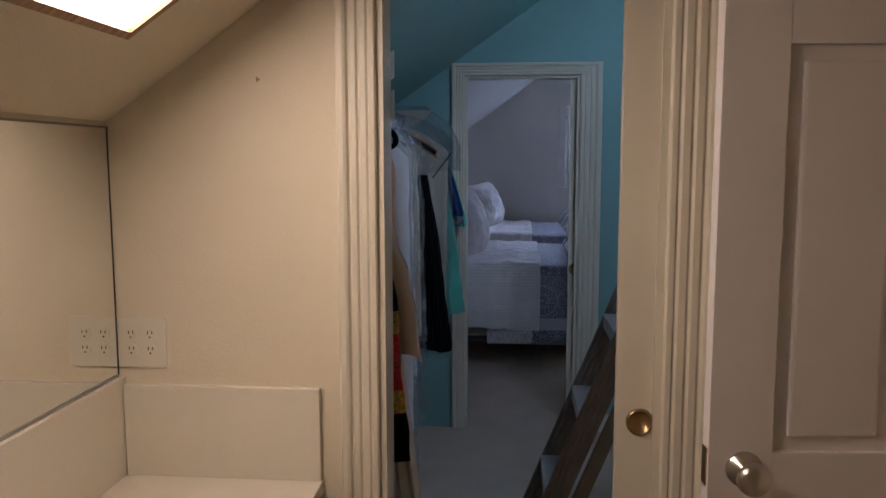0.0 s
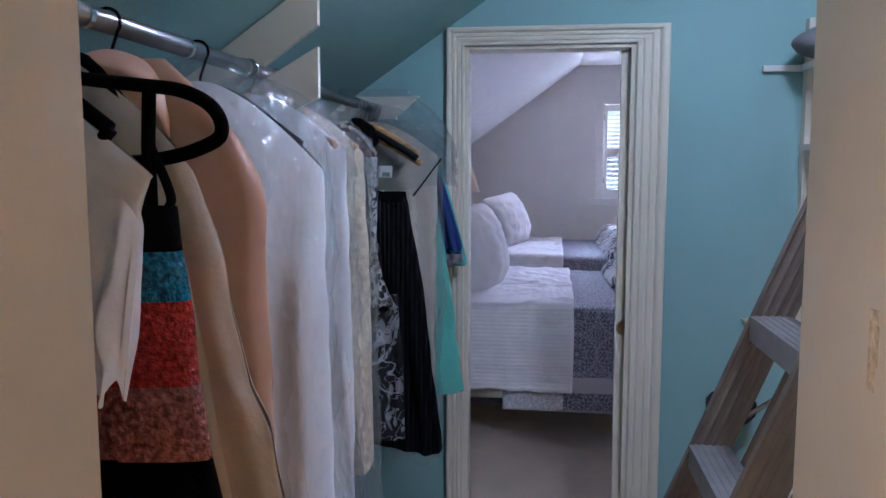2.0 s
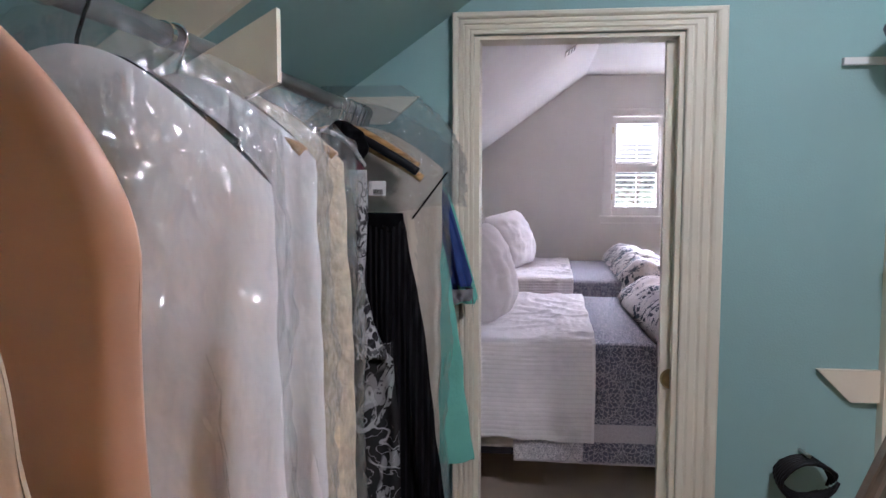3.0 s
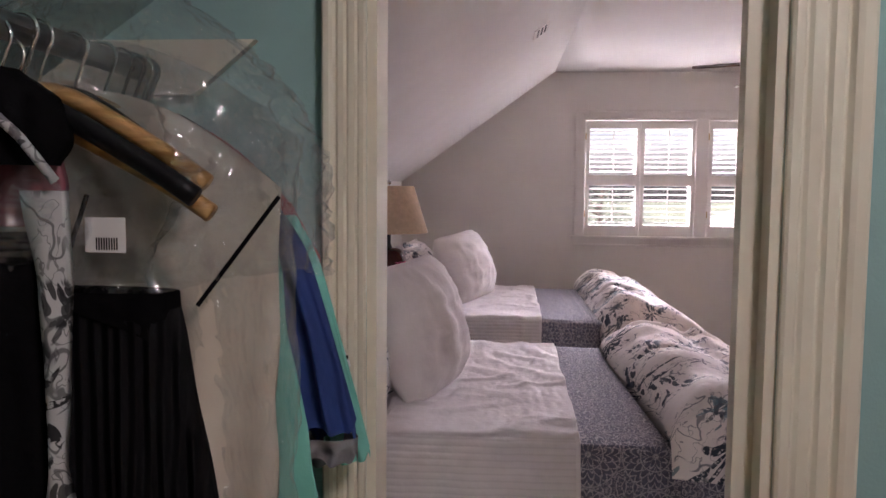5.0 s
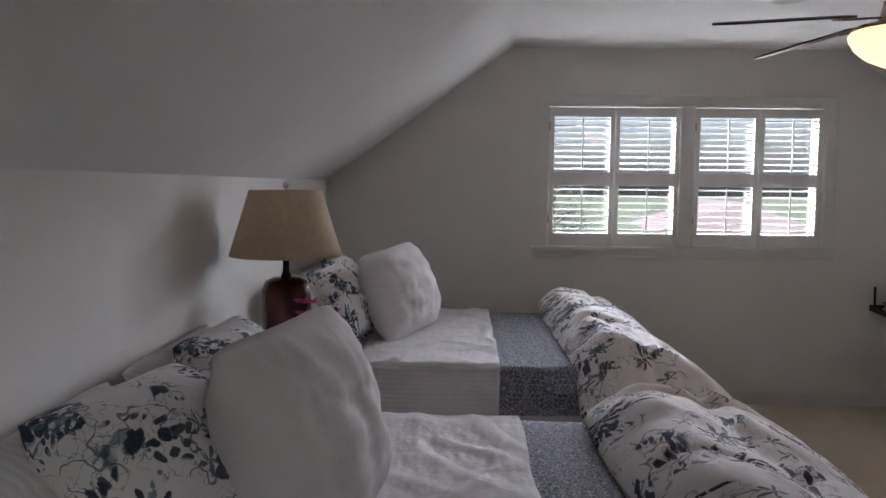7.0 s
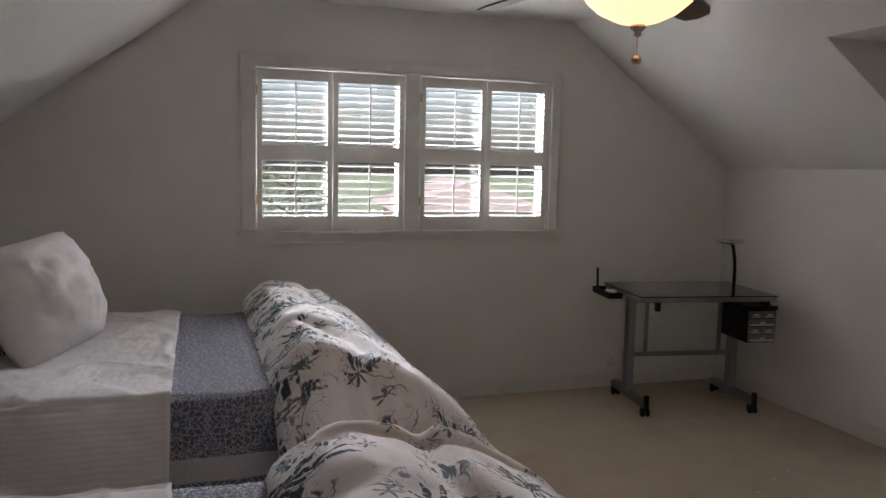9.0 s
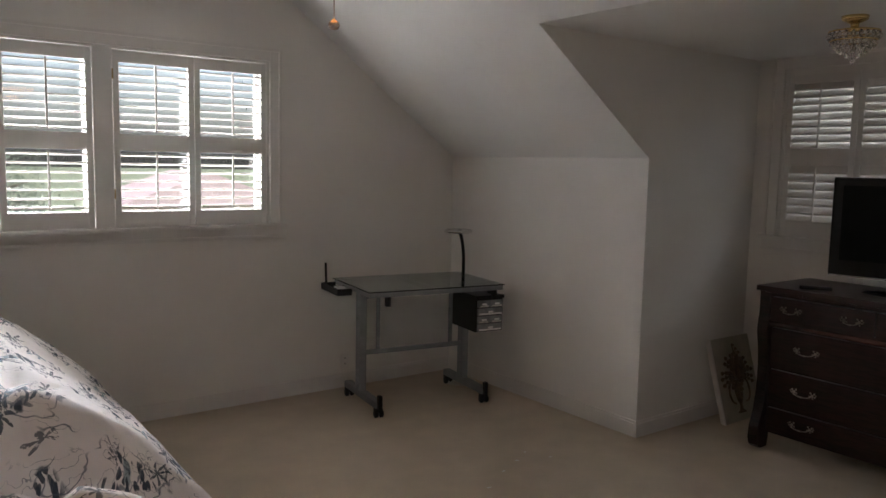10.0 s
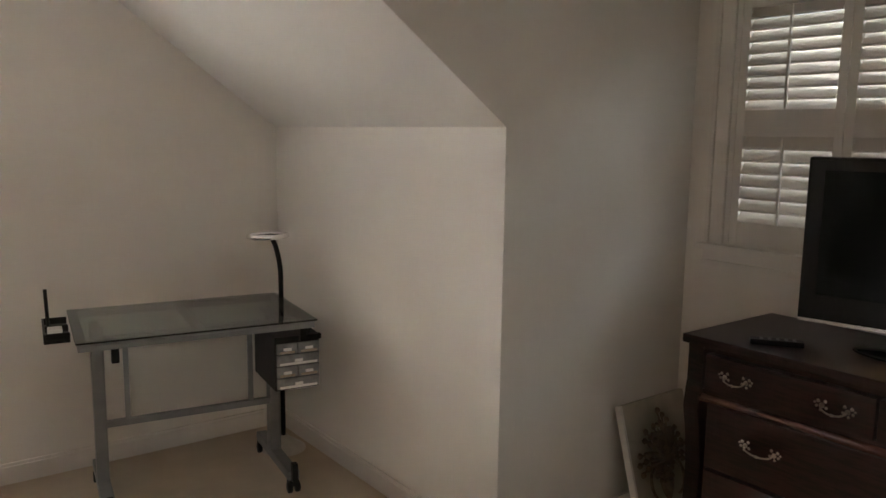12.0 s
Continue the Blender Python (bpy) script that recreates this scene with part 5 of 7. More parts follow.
tag = part("price_tag", cube(ROD_X + 0.085, ROD_X + 0.133, 4.625, 4.6255, 1.535, 1.575), PAPER, black, "white paper price tag")
bm = bmesh.new()
for k in range(9):
    box(bm, ROD_X + 0.098 + 0.003 * k, ROD_X + 0.0995 + 0.003 * k, 4.6242, 4.6248, 1.538, 1.552)
part("barcode", bm, SLOT, tag)
garment("cream_dress", "pale cream dress in a crinkled clear dry-cleaning bag", 4.76, "wood",
        [("dress", dict(z_top=1.735, z_bot=0.66, w_top=0.25, w_bot=0.235, depth=0.035, seed=28.0, x=ROD_X + 0.025, slope=0.5), PALECREAM, ""),
         ("bag", dict(z_top=1.80, z_bot=0.5, w_top=0.265, w_bot=0.25, depth=0.055, seed=29.0, folds=11, fold_depth=0.7, x=ROD_X + 0.035, slope=0.5), FILM, "crinkled clear plastic film")], "bagged garment")
crest = drop_cloth(4.755, 1.85, 1.50, 0.29, 0.30, 0.10, 41.0, 13, 0.03, shoulder=0.85, fold_depth=1.0, x=ROD_X + 0.04, nu=190, nv=60, crinkle=0.016)
part("bag_crest", crest, FILM, scene.objects["cream_dress"], "gathered clear film round the hook")
garment("mint_coat", "long mint green coat on a hanger", 4.835, "black",
        [("coat", dict(z_top=1.735, z_bot=0.72, w_top=0.26, w_bot=0.40, depth=0.022, seed=31.0, folds=5, slope=0.5, x=ROD_X - 0.04), MINT, "")])
blue = garment("blue_shirt", "royal blue shirt with grey cuffs and an orange tag", 4.885, "velvet",
               [("shirt", dict(z_top=1.735, z_bot=1.02, w_top=0.20, w_bot=0.29, depth=0.02, seed=34.0, folds=5, slope=0.75), BLUECLOTH, ""),
                ("sleeve", dict(z_top=1.58, z_bot=1.24, w_top=0.035, w_bot=0.045, depth=0.024, seed=35.0, x=ROD_X + 0.225, shoulder=0.35, lean=0.08), BLUECLOTH, ""),
                ("cuff", dict(z_top=1.245, z_bot=1.195, w_top=0.047, w_bot=0.047, depth=0.026, seed=35.0, x=ROD_X + 0.305, shoulder=0.0, nv=4), GREYCLOTH, "grey cuff")])
part("orange_tag", cube(ROD_X + 0.215, ROD_X + 0.265, 4.845, 4.847, 0.74, 0.86), ORANGE, blue, "orange hanging tag")
garment("mint_blouse", "thin mint blouse with a crumpled cuff", 4.922, "velvet",
        [("body", dict(z_top=1.735, z_bot=1.0, w_top=0.19, w_bot=0.30, depth=0.014, seed=44.0, folds=5, slope=0.75), MINT, ""),
         ("sleeve", dict(z_top=1.57, z_bot=1.20, w_top=0.03, w_bot=0.035, depth=0.016, seed=45.0, x=ROD_X + 0.24, shoulder=0.35, lean=0.09), MINT, "")])
garment("red_blouse", "red sleeveless blouse between other clothes", 4.948, "black",
        [("bodice", dict(z_top=1.73, z_bot=1.35, w_top=0.245, w_bot=0.30, depth=0.010, seed=37.0, folds=5, slope=0.6), REDCLOTH, "")])
knit = thing("white_knit_top", "white knit top with a dark striped hem", "top", (0, 0, 0), group="clothes on the rod")
hanger(knit, 4.96, "velvet")
part("body", drape([(1.60, 0.20, 0.52), (1.47, 0.12, 0.625), (1.40, 0.12, 0.655), (1.33, 0.12, 0.685)], 4.962, 0.004, 71.0, 0.002), WHITECLOTH, knit, "", True)
for z in (1.345, 1.33):
    part("stripe", cube(0.14, 0.684, 4.9535, 4.9565, z, z + 0.006), SLOT, knit, "dark hem stripe")
garment("navy_trousers", "navy trousers hanging at the end of the rod", 4.972, "velvet",
        [("trousers", dict(z_top=1.60, z_bot=0.76, w_top=0.20, w_bot=0.30, depth=0.012, seed=36.0, folds=3, shoulder=0.0), NAVYCLOTH, "")])


# ---- bedroom: beds ----
BED_X1 = 1.95
BEDS = {"near": (6.30, 7.90), "far": (8.74, 10.42)}
BED_TOP = 0.765


def bed(y0, y1, label):
    t = thing("bed", label, "bed", (0, (y0 + y1) / 2, 0), group="two beds")
    h = (y1 - y0) / 2
    part("mattress", cube(0.03, BED_X1, -h, h, 0.47, BED_TOP - 0.012, 0.05), SHEET, t, "mattress in a white sheet", True)
    part("box_spring", cube(0.03, BED_X1 - 0.01, -h + 0.01, h - 0.01, 0.25, 0.47, 0.02), BOXSPRING, t)
    part("side_rail", cube(0.03, BED_X1 - 0.02, -h + 0.02, -h + 0.05, 0.215, 0.25), BEDFRAME, t)
    part("side_rail", cube(0.03, BED_X1 - 0.02, h - 0.05, h - 0.02, 0.215, 0.25), BEDFRAME, t)
    for x in (0.12, BED_X1 - 0.15):
        for y in (-h + 0.12, h - 0.12):
            part("leg", tube(bmesh.new(), [(x, y, 0), (x, y, 0.215)], 0.02, 10), BEDFRAME, t)


bed(*BEDS["near"], "bed with a striped white sheet and box spring")
bed(*BEDS["far"], "bed with a striped white sheet beside the window wall")


def cover(x0, x1, y0, y1, top, hang_near, hang_far, seed, rough=0.006, nx=46, flare=0.03, slant=0.0, crease=0.0, ny=130):
    """A cloth laid across the bed from side to side, hanging down both long sides."""
    lengths = [top - hang_near, y1 - y0, top - hang_far]
    total = sum(lengths)

    def fn(u, v):
        s = v * total
        x = x0 + (x1 - x0) * u + slant * (v - 0.5) + 0.012 * nz(v * 7, seed, u)
        r = 0.045
        if s < lengths[0]:
            k = lengths[0] - s
            y, z = y0 - flare * min(1.0, k * 3) - 0.010 * nz(x * 9, seed, 2 + k * 2) * min(1, k * 6) - 0.004, top - k
        elif s < lengths[0] + lengths[1]:
            y, z = y0 + s - lengths[0], top
            edge = min(y - y0, y1 - y)
            z -= max(0.0, r - edge) ** 2 / (2 * r)
        else:
            k = s - lengths[0] - lengths[1]
            y, z = y1 + flare * min(1.0, k * 3) + 0.008 * nz(x * 9, seed + 4, k) * min(1, k * 6), top - k
        wr = nz(x * 9, y * 3.5, seed) + 0.7 * abs(nz(x * 19, y * 6, seed + 2)) + 0.4 * nz(x * 45, y * 17, seed + 5)
        if crease:
            line = max(0.0, 1 - 5 * abs(nz(x * 3.2 + y * 1.1, y * 1.7 - x * 0.8, seed + 9))) + 0.8 * max(0.0, 1 - 6 * abs(nz(x * 2.0 - y * 2.2, y * 3.4, seed + 15)))
            return (x, y - 0.6 * crease * line * (s < lengths[0]), z + rough * wr + crease * line)
        return (x, y, z + rough * wr)
    return sheet(nx, ny, fn, uv=lambda u, v: (x0 + (x1 - x0) * u, v * total))


def dress_bed(y0, y1, hang, seed, side):
    solid("bed_sheet", cover(0.30, 1.18, y0, y1, BED_TOP + 0.004, hang + 0.13, 0.5, seed, 0.005, 46, 0.012), SHEET,
          "white striped sheet hanging over the bed's side", "sheet", smooth=True, thick=0.004, group="bed sheets")
    spread = solid("medallion_coverlet", cover(1.12, BED_X1 + 0.02, y0, y1, BED_TOP + 0.015, hang, 0.45, seed + 1, 0.004), DAMASK,
          "grey-blue coverlet woven with medallions across the bed", "coverlet", smooth=True, thick=0.010, group="medallion coverlets")
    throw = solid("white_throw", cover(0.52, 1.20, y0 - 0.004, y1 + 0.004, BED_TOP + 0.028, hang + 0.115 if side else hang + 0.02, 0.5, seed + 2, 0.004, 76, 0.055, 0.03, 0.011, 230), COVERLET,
          "crumpled white ribbed blanket laid across the bed", "blanket", smooth=True, thick=0.012, group="white blankets")
    low = hang + 0.115 if side else hang + 0.02
    for xe in (0.523, 1.193):
        part("hem", cover(xe - 0.006, xe + 0.008, y0 - 0.011, y1 + 0.011, BED_TOP + 0.0355, low, 0.5, seed + 2, 0.004, 3, 0.055, 0.03, 0.011, 230), WHITECLOTH, throw, "stitched edge of the blanket", True)
    part("hem", cover(BED_X1 + 0.008, BED_X1 + 0.024, y0 - 0.006, y1 + 0.006, BED_TOP + 0.021, hang, 0.45, seed + 1, 0.004, 3), DAMASK_LIGHT, spread, "pale bound edge", True)


dress_bed(*BEDS["near"], 0.20, 1.0, True)
solid("folded_coverlet_corner", cover(0.80, 1.135, BEDS["near"][0], BEDS["near"][1], BED_TOP + 0.012, 0.205, 0.7, 77.0, 0.002, 24, 0.034), DAMASK_LIGHT,
      "pale reverse of the medallion coverlet hanging below the blanket", "coverlet", smooth=True, thick=0.006)
dress_bed(*BEDS["far"], 0.36, 21.0, False)


def comforter(y0, y1, x0, seed, near_hang, far_hang):
    """A thick folded comforter heaped on the foot of a bed and spilling over its end."""
    nx, ny = 96, 120

    def base(x, y):
        z = BED_TOP + 0.03
        if x > BED_X1 - 0.06:
            z -= 0.72 * min(1.0, (x - BED_X1 + 0.06) / 0.86) ** 1.45
        for edge, lim in ((y0 + near_hang - y, near_hang), (y - (y1 - far_hang), far_hang)):
            if edge > 0:
                z -= 0.55 * (edge / max(lim, 0.01)) ** 1.6 * min(1.0, lim / 0.3)
        return z

    def fn(u, v):
        # u runs round the section: 0..0.62 over the top, the rest back underneath
        y = y0 + (y1 - y0) * v + 0.03 * nz(u * 3, seed)
        xa = x0 + 0.09 * nz(v * 2.2, seed + 3) - 0.03 * (v - 0.5)
        xb = BED_X1 + 0.72 + 0.07 * nz(v * 3.0, seed + 6)
        ends = (max(0.0, min(1.0, v / 0.10, (1 - v) / 0.10))) ** 0.5
        if u <= 0.62:
            k = u / 0.62
            x = xa + (xb - xa) * k
            bulge = (min(1.0, k / 0.10) ** 0.5) * (min(1.0, (1 - k) / 0.16) ** 0.5)
            th = 0.125 * bulge * (0.35 + 0.65 * ends)
            roll = 0.035 * math.exp(-((k - 0.16) / 0.09) ** 2) * ends
            puff = 0.040 * nz(x * 2.4, y * 1.8, seed) + 0.020 * nz(x * 5, y * 4, seed + 1) + 0.007 * nz(x * 14, y * 10, seed + 2) + 0.003 * nz(x * 34, y * 26, seed + 2)
            puff -= 0.032 * math.exp(-(nz(y * 1.7 + 0.6 * x, x * 0.8, seed + 8) / 0.07) ** 2) + 0.014 * math.exp(-(nz(x * 2.6 - y * 1.3, y * 2.1, seed + 12) / 0.05) ** 2)
            crease = -0.03 * math.exp(-((k - 0.34 - 0.06 * nz(y * 2, seed)) / 0.035) ** 2)
            return (x, y, max(0.02, base(x, y)) + th + roll + (puff + crease) * bulge)
        k = 1 - (u - 0.62) / 0.38
        x = xa + (xb - xa) * k
        return (x, y, max(0.012, base(x, y) - 0.005))
    bm = sheet(nx, ny, fn)
    bmesh.ops.remove_doubles(bm, verts=bm.verts[:], dist=1e-4)
    bmesh.ops.holes_fill(bm, edges=bm.edges[:], sides=0)
    return bm


solid("floral_comforter", comforter(6.235, 8.25, 1.46, 2.0, 0.05, 0.38), FLORAL, "white comforter with blue-black flowers heaped on the near bed's foot", "comforter", smooth=True, group="floral comforters")
solid("floral_comforter", comforter(8.42, 10.72, 1.57, 31.0, 0.42, 0.18), FLORAL, "white comforter with blue-black flowers heaped on the far bed's foot", "comforter", smooth=True, group="floral comforters")


def pillow(width, height, thick, seed):
    """A stuffed pillow standing on its long edge: width along y, height along z, thickness along x."""
    def fn(u, v):
        side = 1 if u < 0.5 else -1
        a = (u * 2 if u < 0.5 else 2 - u * 2) * 2 - 1
        b = v * 2 - 1
        fa, fb = math.copysign(abs(a) ** 0.9, a), b
        edge = max(0.0, (1 - abs(a) ** 2.4) * (1 - abs(b) ** 2.4)) ** 0.61
        pinch = 1 - 0.055 * (1 - a * a) * b * b - 0.055 * (1 - b * b) * a * a
        pinch *= 1 - 0.035 * (a * b) ** 4
        wr = 0.014 * nz(a * 3, b * 3, seed + side) + 0.0035 * nz(a * 9, b * 2.2, seed + 3) + 0.004 * nz(a * 5, b * 14, seed) + 0.006 * (1 - edge) * nz(a * 11, b * 11, seed + 6)
        return (side * edge * (thick * 0.56 + 1.7 * wr), fa * width / 2 * pinch * (1 - 0.04 * b ** 4), fb * height / 2 * pinch * (1 - 0.04 * a ** 4))
    bm = sheet(80, 40, fn)
    bmesh.ops.remove_doubles(bm, verts=bm.verts[:], dist=1e-4)
    return bm


def lay_pillow(name, material, label, w, h, th, at, lean, seed, turn=0.0, flange=False, roll=0.0):
    ob = solid(name, pillow(w, h, th, seed), material, label, "pillow", smooth=True)
    ob.matrix_world = pose(*at, roll, lean, turn)
    if flange:
        bm = sheet(40, 24, lambda u, v: (0.006 * nz(u * 9, v * 9, seed), (u - 0.5) * (w + 0.05) * (1 - 0.09 * (2 * u - 1) ** 2 * (1 - (2 * v - 1) ** 2) - 0.10 * ((2 * u - 1) * (2 * v - 1)) ** 4 + 0.02 * nz(v * 5, seed)), (v - 0.5) * (h + 0.05) * (1 - 0.09 * (2 * v - 1) ** 2 * (1 - (2 * u - 1) ** 2) - 0.10 * ((2 * u - 1) * (2 * v - 1)) ** 4)))
        f = part("flange", bm, material, ob, smooth=True)
        md = f.modifiers.new("thickness", "SOLIDIFY")
        md.thickness = 0.006
    return ob


for by0, by1, k, tag_ in ((*BEDS["near"], 0, "near bed"), (*BEDS["far"], 50, "far bed")):
    c = (by0 + by1) / 2
    for s in (-0.43, 0.40):
        lay_pillow("sleeping_pillow", SHEET_PILLOW, "white striped pillow leaning on the wall", 0.80, 0.50, 0.17, (0.20, c + s, 0.955), -38, k + 3 + s)
    if k == 0:
        lay_pillow("floral_pillow", FLORAL_PILLOW, "plump floral pillow with black blossoms", 0.60, 0.52, 0.27, (0.33, c - 0.36, 1.0), -38, k + 5, -12)
        lay_pillow("floral_pillow", FLORAL_PILLOW, "plump floral pillow with black blossoms", 0.60, 0.48, 0.24, (0.30, c + 0.36, 1.0), -28, k + 7, -4)
        lay_pillow("white_pillow", PILLOW, "plump white pillow standing on the bed", 0.63, 0.58, 0.28, (0.60, 6.92, 1.05), -14, k + 9, -16, False, 2)
    else:
        lay_pillow("floral_pillow", FLORAL_PILLOW, "floral pillow with black blossoms and a flange", 0.60, 0.44, 0.21, (0.36, c - 0.26, 1.0), -28, k + 5, -10, True)
        lay_pillow("floral_pillow", FLORAL_PILLOW, "floral pillow with black blossoms and a flange", 0.60, 0.44, 0.20, (0.30, c + 0.36, 1.0), -26, k + 7, -4, True)
        lay_pillow("white_pillow", PILLOW, "plump white pillow standing on the bed", 0.66, 0.54, 0.29, (0.66, 9.55, 1.045), -20, k + 9, -26, False, 5)


# ---- bedroom: nightstand and lamp ----
def nightstand():
    t = thing("nightstand", "black nightstand with a rustic plank front between the beds", "nightstand", (0.02, 8.0, 0))
    part("top", cube(0, 0.56, 0, 0.66, 0.77, 0.80, 0.004), NIGHTBLACK, t)
    part("side_panel", cube(0.01, 0.54, 0.01, 0.03, 0.05, 0.77), NIGHTBLACK, t)
    part("side_panel", cube(0.01, 0.54, 0.63, 0.65, 0.05, 0.77), NIGHTBLACK, t)
    part("back_panel", cube(0.01, 0.025, 0.03, 0.63, 0.05, 0.77), NIGHTBLACK, t)
    for z0, z1 in ((0.08, 0.30), (0.31, 0.53), (0.54, 0.76)):
        d = part("drawer", cube(0.03, 0.552, 0.032, 0.628, z0, z1, 0.003), RUSTIC, t, "rustic plank drawer")
        part("knob", lathe(bmesh.new(), [(0.008, 0), (0.008, 0.012), (0.016, 0.018), (0.0, 0.026)], (0.552, 0.33, (z0 + z1) / 2), 14, Euler((0, radians(90), 0)).to_matrix()), BLACK, d)
    for x in (0.04, 0.50):
        for y in (0.04, 0.60):
            part("foot", cube(x, x + 0.04, y, y + 0.04, 0, 0.08), NIGHTBLACK, t)


def table_lamp():
    t = thing("table_lamp", "table lamp with a dark red ceramic base and tan drum shade", "lamp", (0.275, 8.225, 0.80))
    part("base", lathe(bmesh.new(), [(0.085, 0), (0.085, 0.02), (0.07, 0.03), (0.082, 0.05), (0.098, 0.16), (0.102, 0.34), (0.10, 0.42), (0.085, 0.46), (0.055, 0.475), (0.0, 0.477)], n=32), LAMPBODY, t, "glossy dark red ceramic base", True)
    part("neck", lathe(bmesh.new(), [(0.022, 0.475), (0.018, 0.49), (0.013, 0.50), (0.013, 0.56), (0.02, 0.57), (0.02, 0.60), (0.0, 0.60)], n=16), BEDFRAME, t, smooth=True)
    bm = bmesh.new()
    rings = []
    for r, z in ((0.228, 0.565), (0.146, 0.832), (0.143, 0.832), (0.225, 0.565)):
        rings.append([bm.verts.new((r * math.cos(2 * math.pi * i / 48), r * math.sin(2 * math.pi * i / 48), z)) for i in range(48)])
    for a, b in zip(rings, rings[1:] + rings[:1]):
        for i in range(48):
            bm.faces.new((a[i], a[(i + 1) % 48], b[(i + 1) % 48], b[i]))
    part("shade", bm, SHADE, t, "tan linen tapered shade", True)
    harp = [(0, 0.06 * math.sin(a), 0.60 + 0.22 * (1 - math.cos(a)) / 2) for a in [math.pi * k / 10 for k in range(11)]]
    part("harp", tube(bmesh.new(), harp, 0.003), BRASS, t)
    part("finial", lathe(bmesh.new(), [(0.004, 0.82), (0.004, 0.84), (0.012, 0.845), (0.014, 0.856), (0.006, 0.866), (0, 0.868)], n=12), CHROME, t, smooth=True)


nightstand()
table_lamp()
fl = thing("artificial_flowers", "bunch of pink silk flowers beside the lamp", "flowers", (0.40, 8.07, 0.80))
random.seed(7)
part("stems", tube(tube(tube(bmesh.new(), [(0, 0, 0), (-0.01, 0.01, 0.33)], 0.004), [(0.01, 0, 0), (0.03, -0.02, 0.30)], 0.004), [(0, 0.01, 0), (-0.04, -0.01, 0.28)], 0.004), LEAF, fl)
for k in range(9):
    c = Vector((random.uniform(-0.06, 0.05), random.uniform(-0.05, 0.04), random.uniform(0.27, 0.40)))
    bm = bmesh.new()
    for j in range(9):
        a = j * 2.4
        d = Vector((math.cos(a), math.sin(a), 0.25 * (j % 3))).normalized()
        s = d.cross(Vector((0, 0, 1))).normalized()
        p = [c, c + d * 0.016 + s * 0.014, c + d * 0.034 + Vector((0, 0, 0.006)), c + d * 0.016 - s * 0.014]
        bm.faces.new([bm.verts.new(q) for q in p])
    b = part("blossom", bm, PINK, fl)
    md = b.modifiers.new("thickness", "SOLIDIFY")
    md.thickness = 0.002
for at, turn, w, h in (((0.42, 8.44, 0.80), -62, 0.11, 0.15), ((0.37, 8.16, 0.80), -75, 0.10, 0.13)):
    f = thing("photo_frame", "small silver photo frame leaning on the nightstand", "photo frame", at, turn, "photo frames")
    lean = Euler((radians(-14), 0, 0)).to_matrix()
    bm = cube(-w / 2, w / 2, 0, 0.012, 0, h, 0.002)
    bmesh.ops.rotate(bm, verts=bm.verts[:], cent=(0, 0, 0), matrix=lean)
    part("frame", bm, FRAME_WHITE, f)
    bm = cube(-w / 2 + 0.018, w / 2 - 0.018, -0.002, 0.0, 0.018, h - 0.018)
    bmesh.ops.rotate(bm, verts=bm.verts[:], cent=(0, 0, 0), matrix=lean)
    part("print", bm, PHOTO, f)


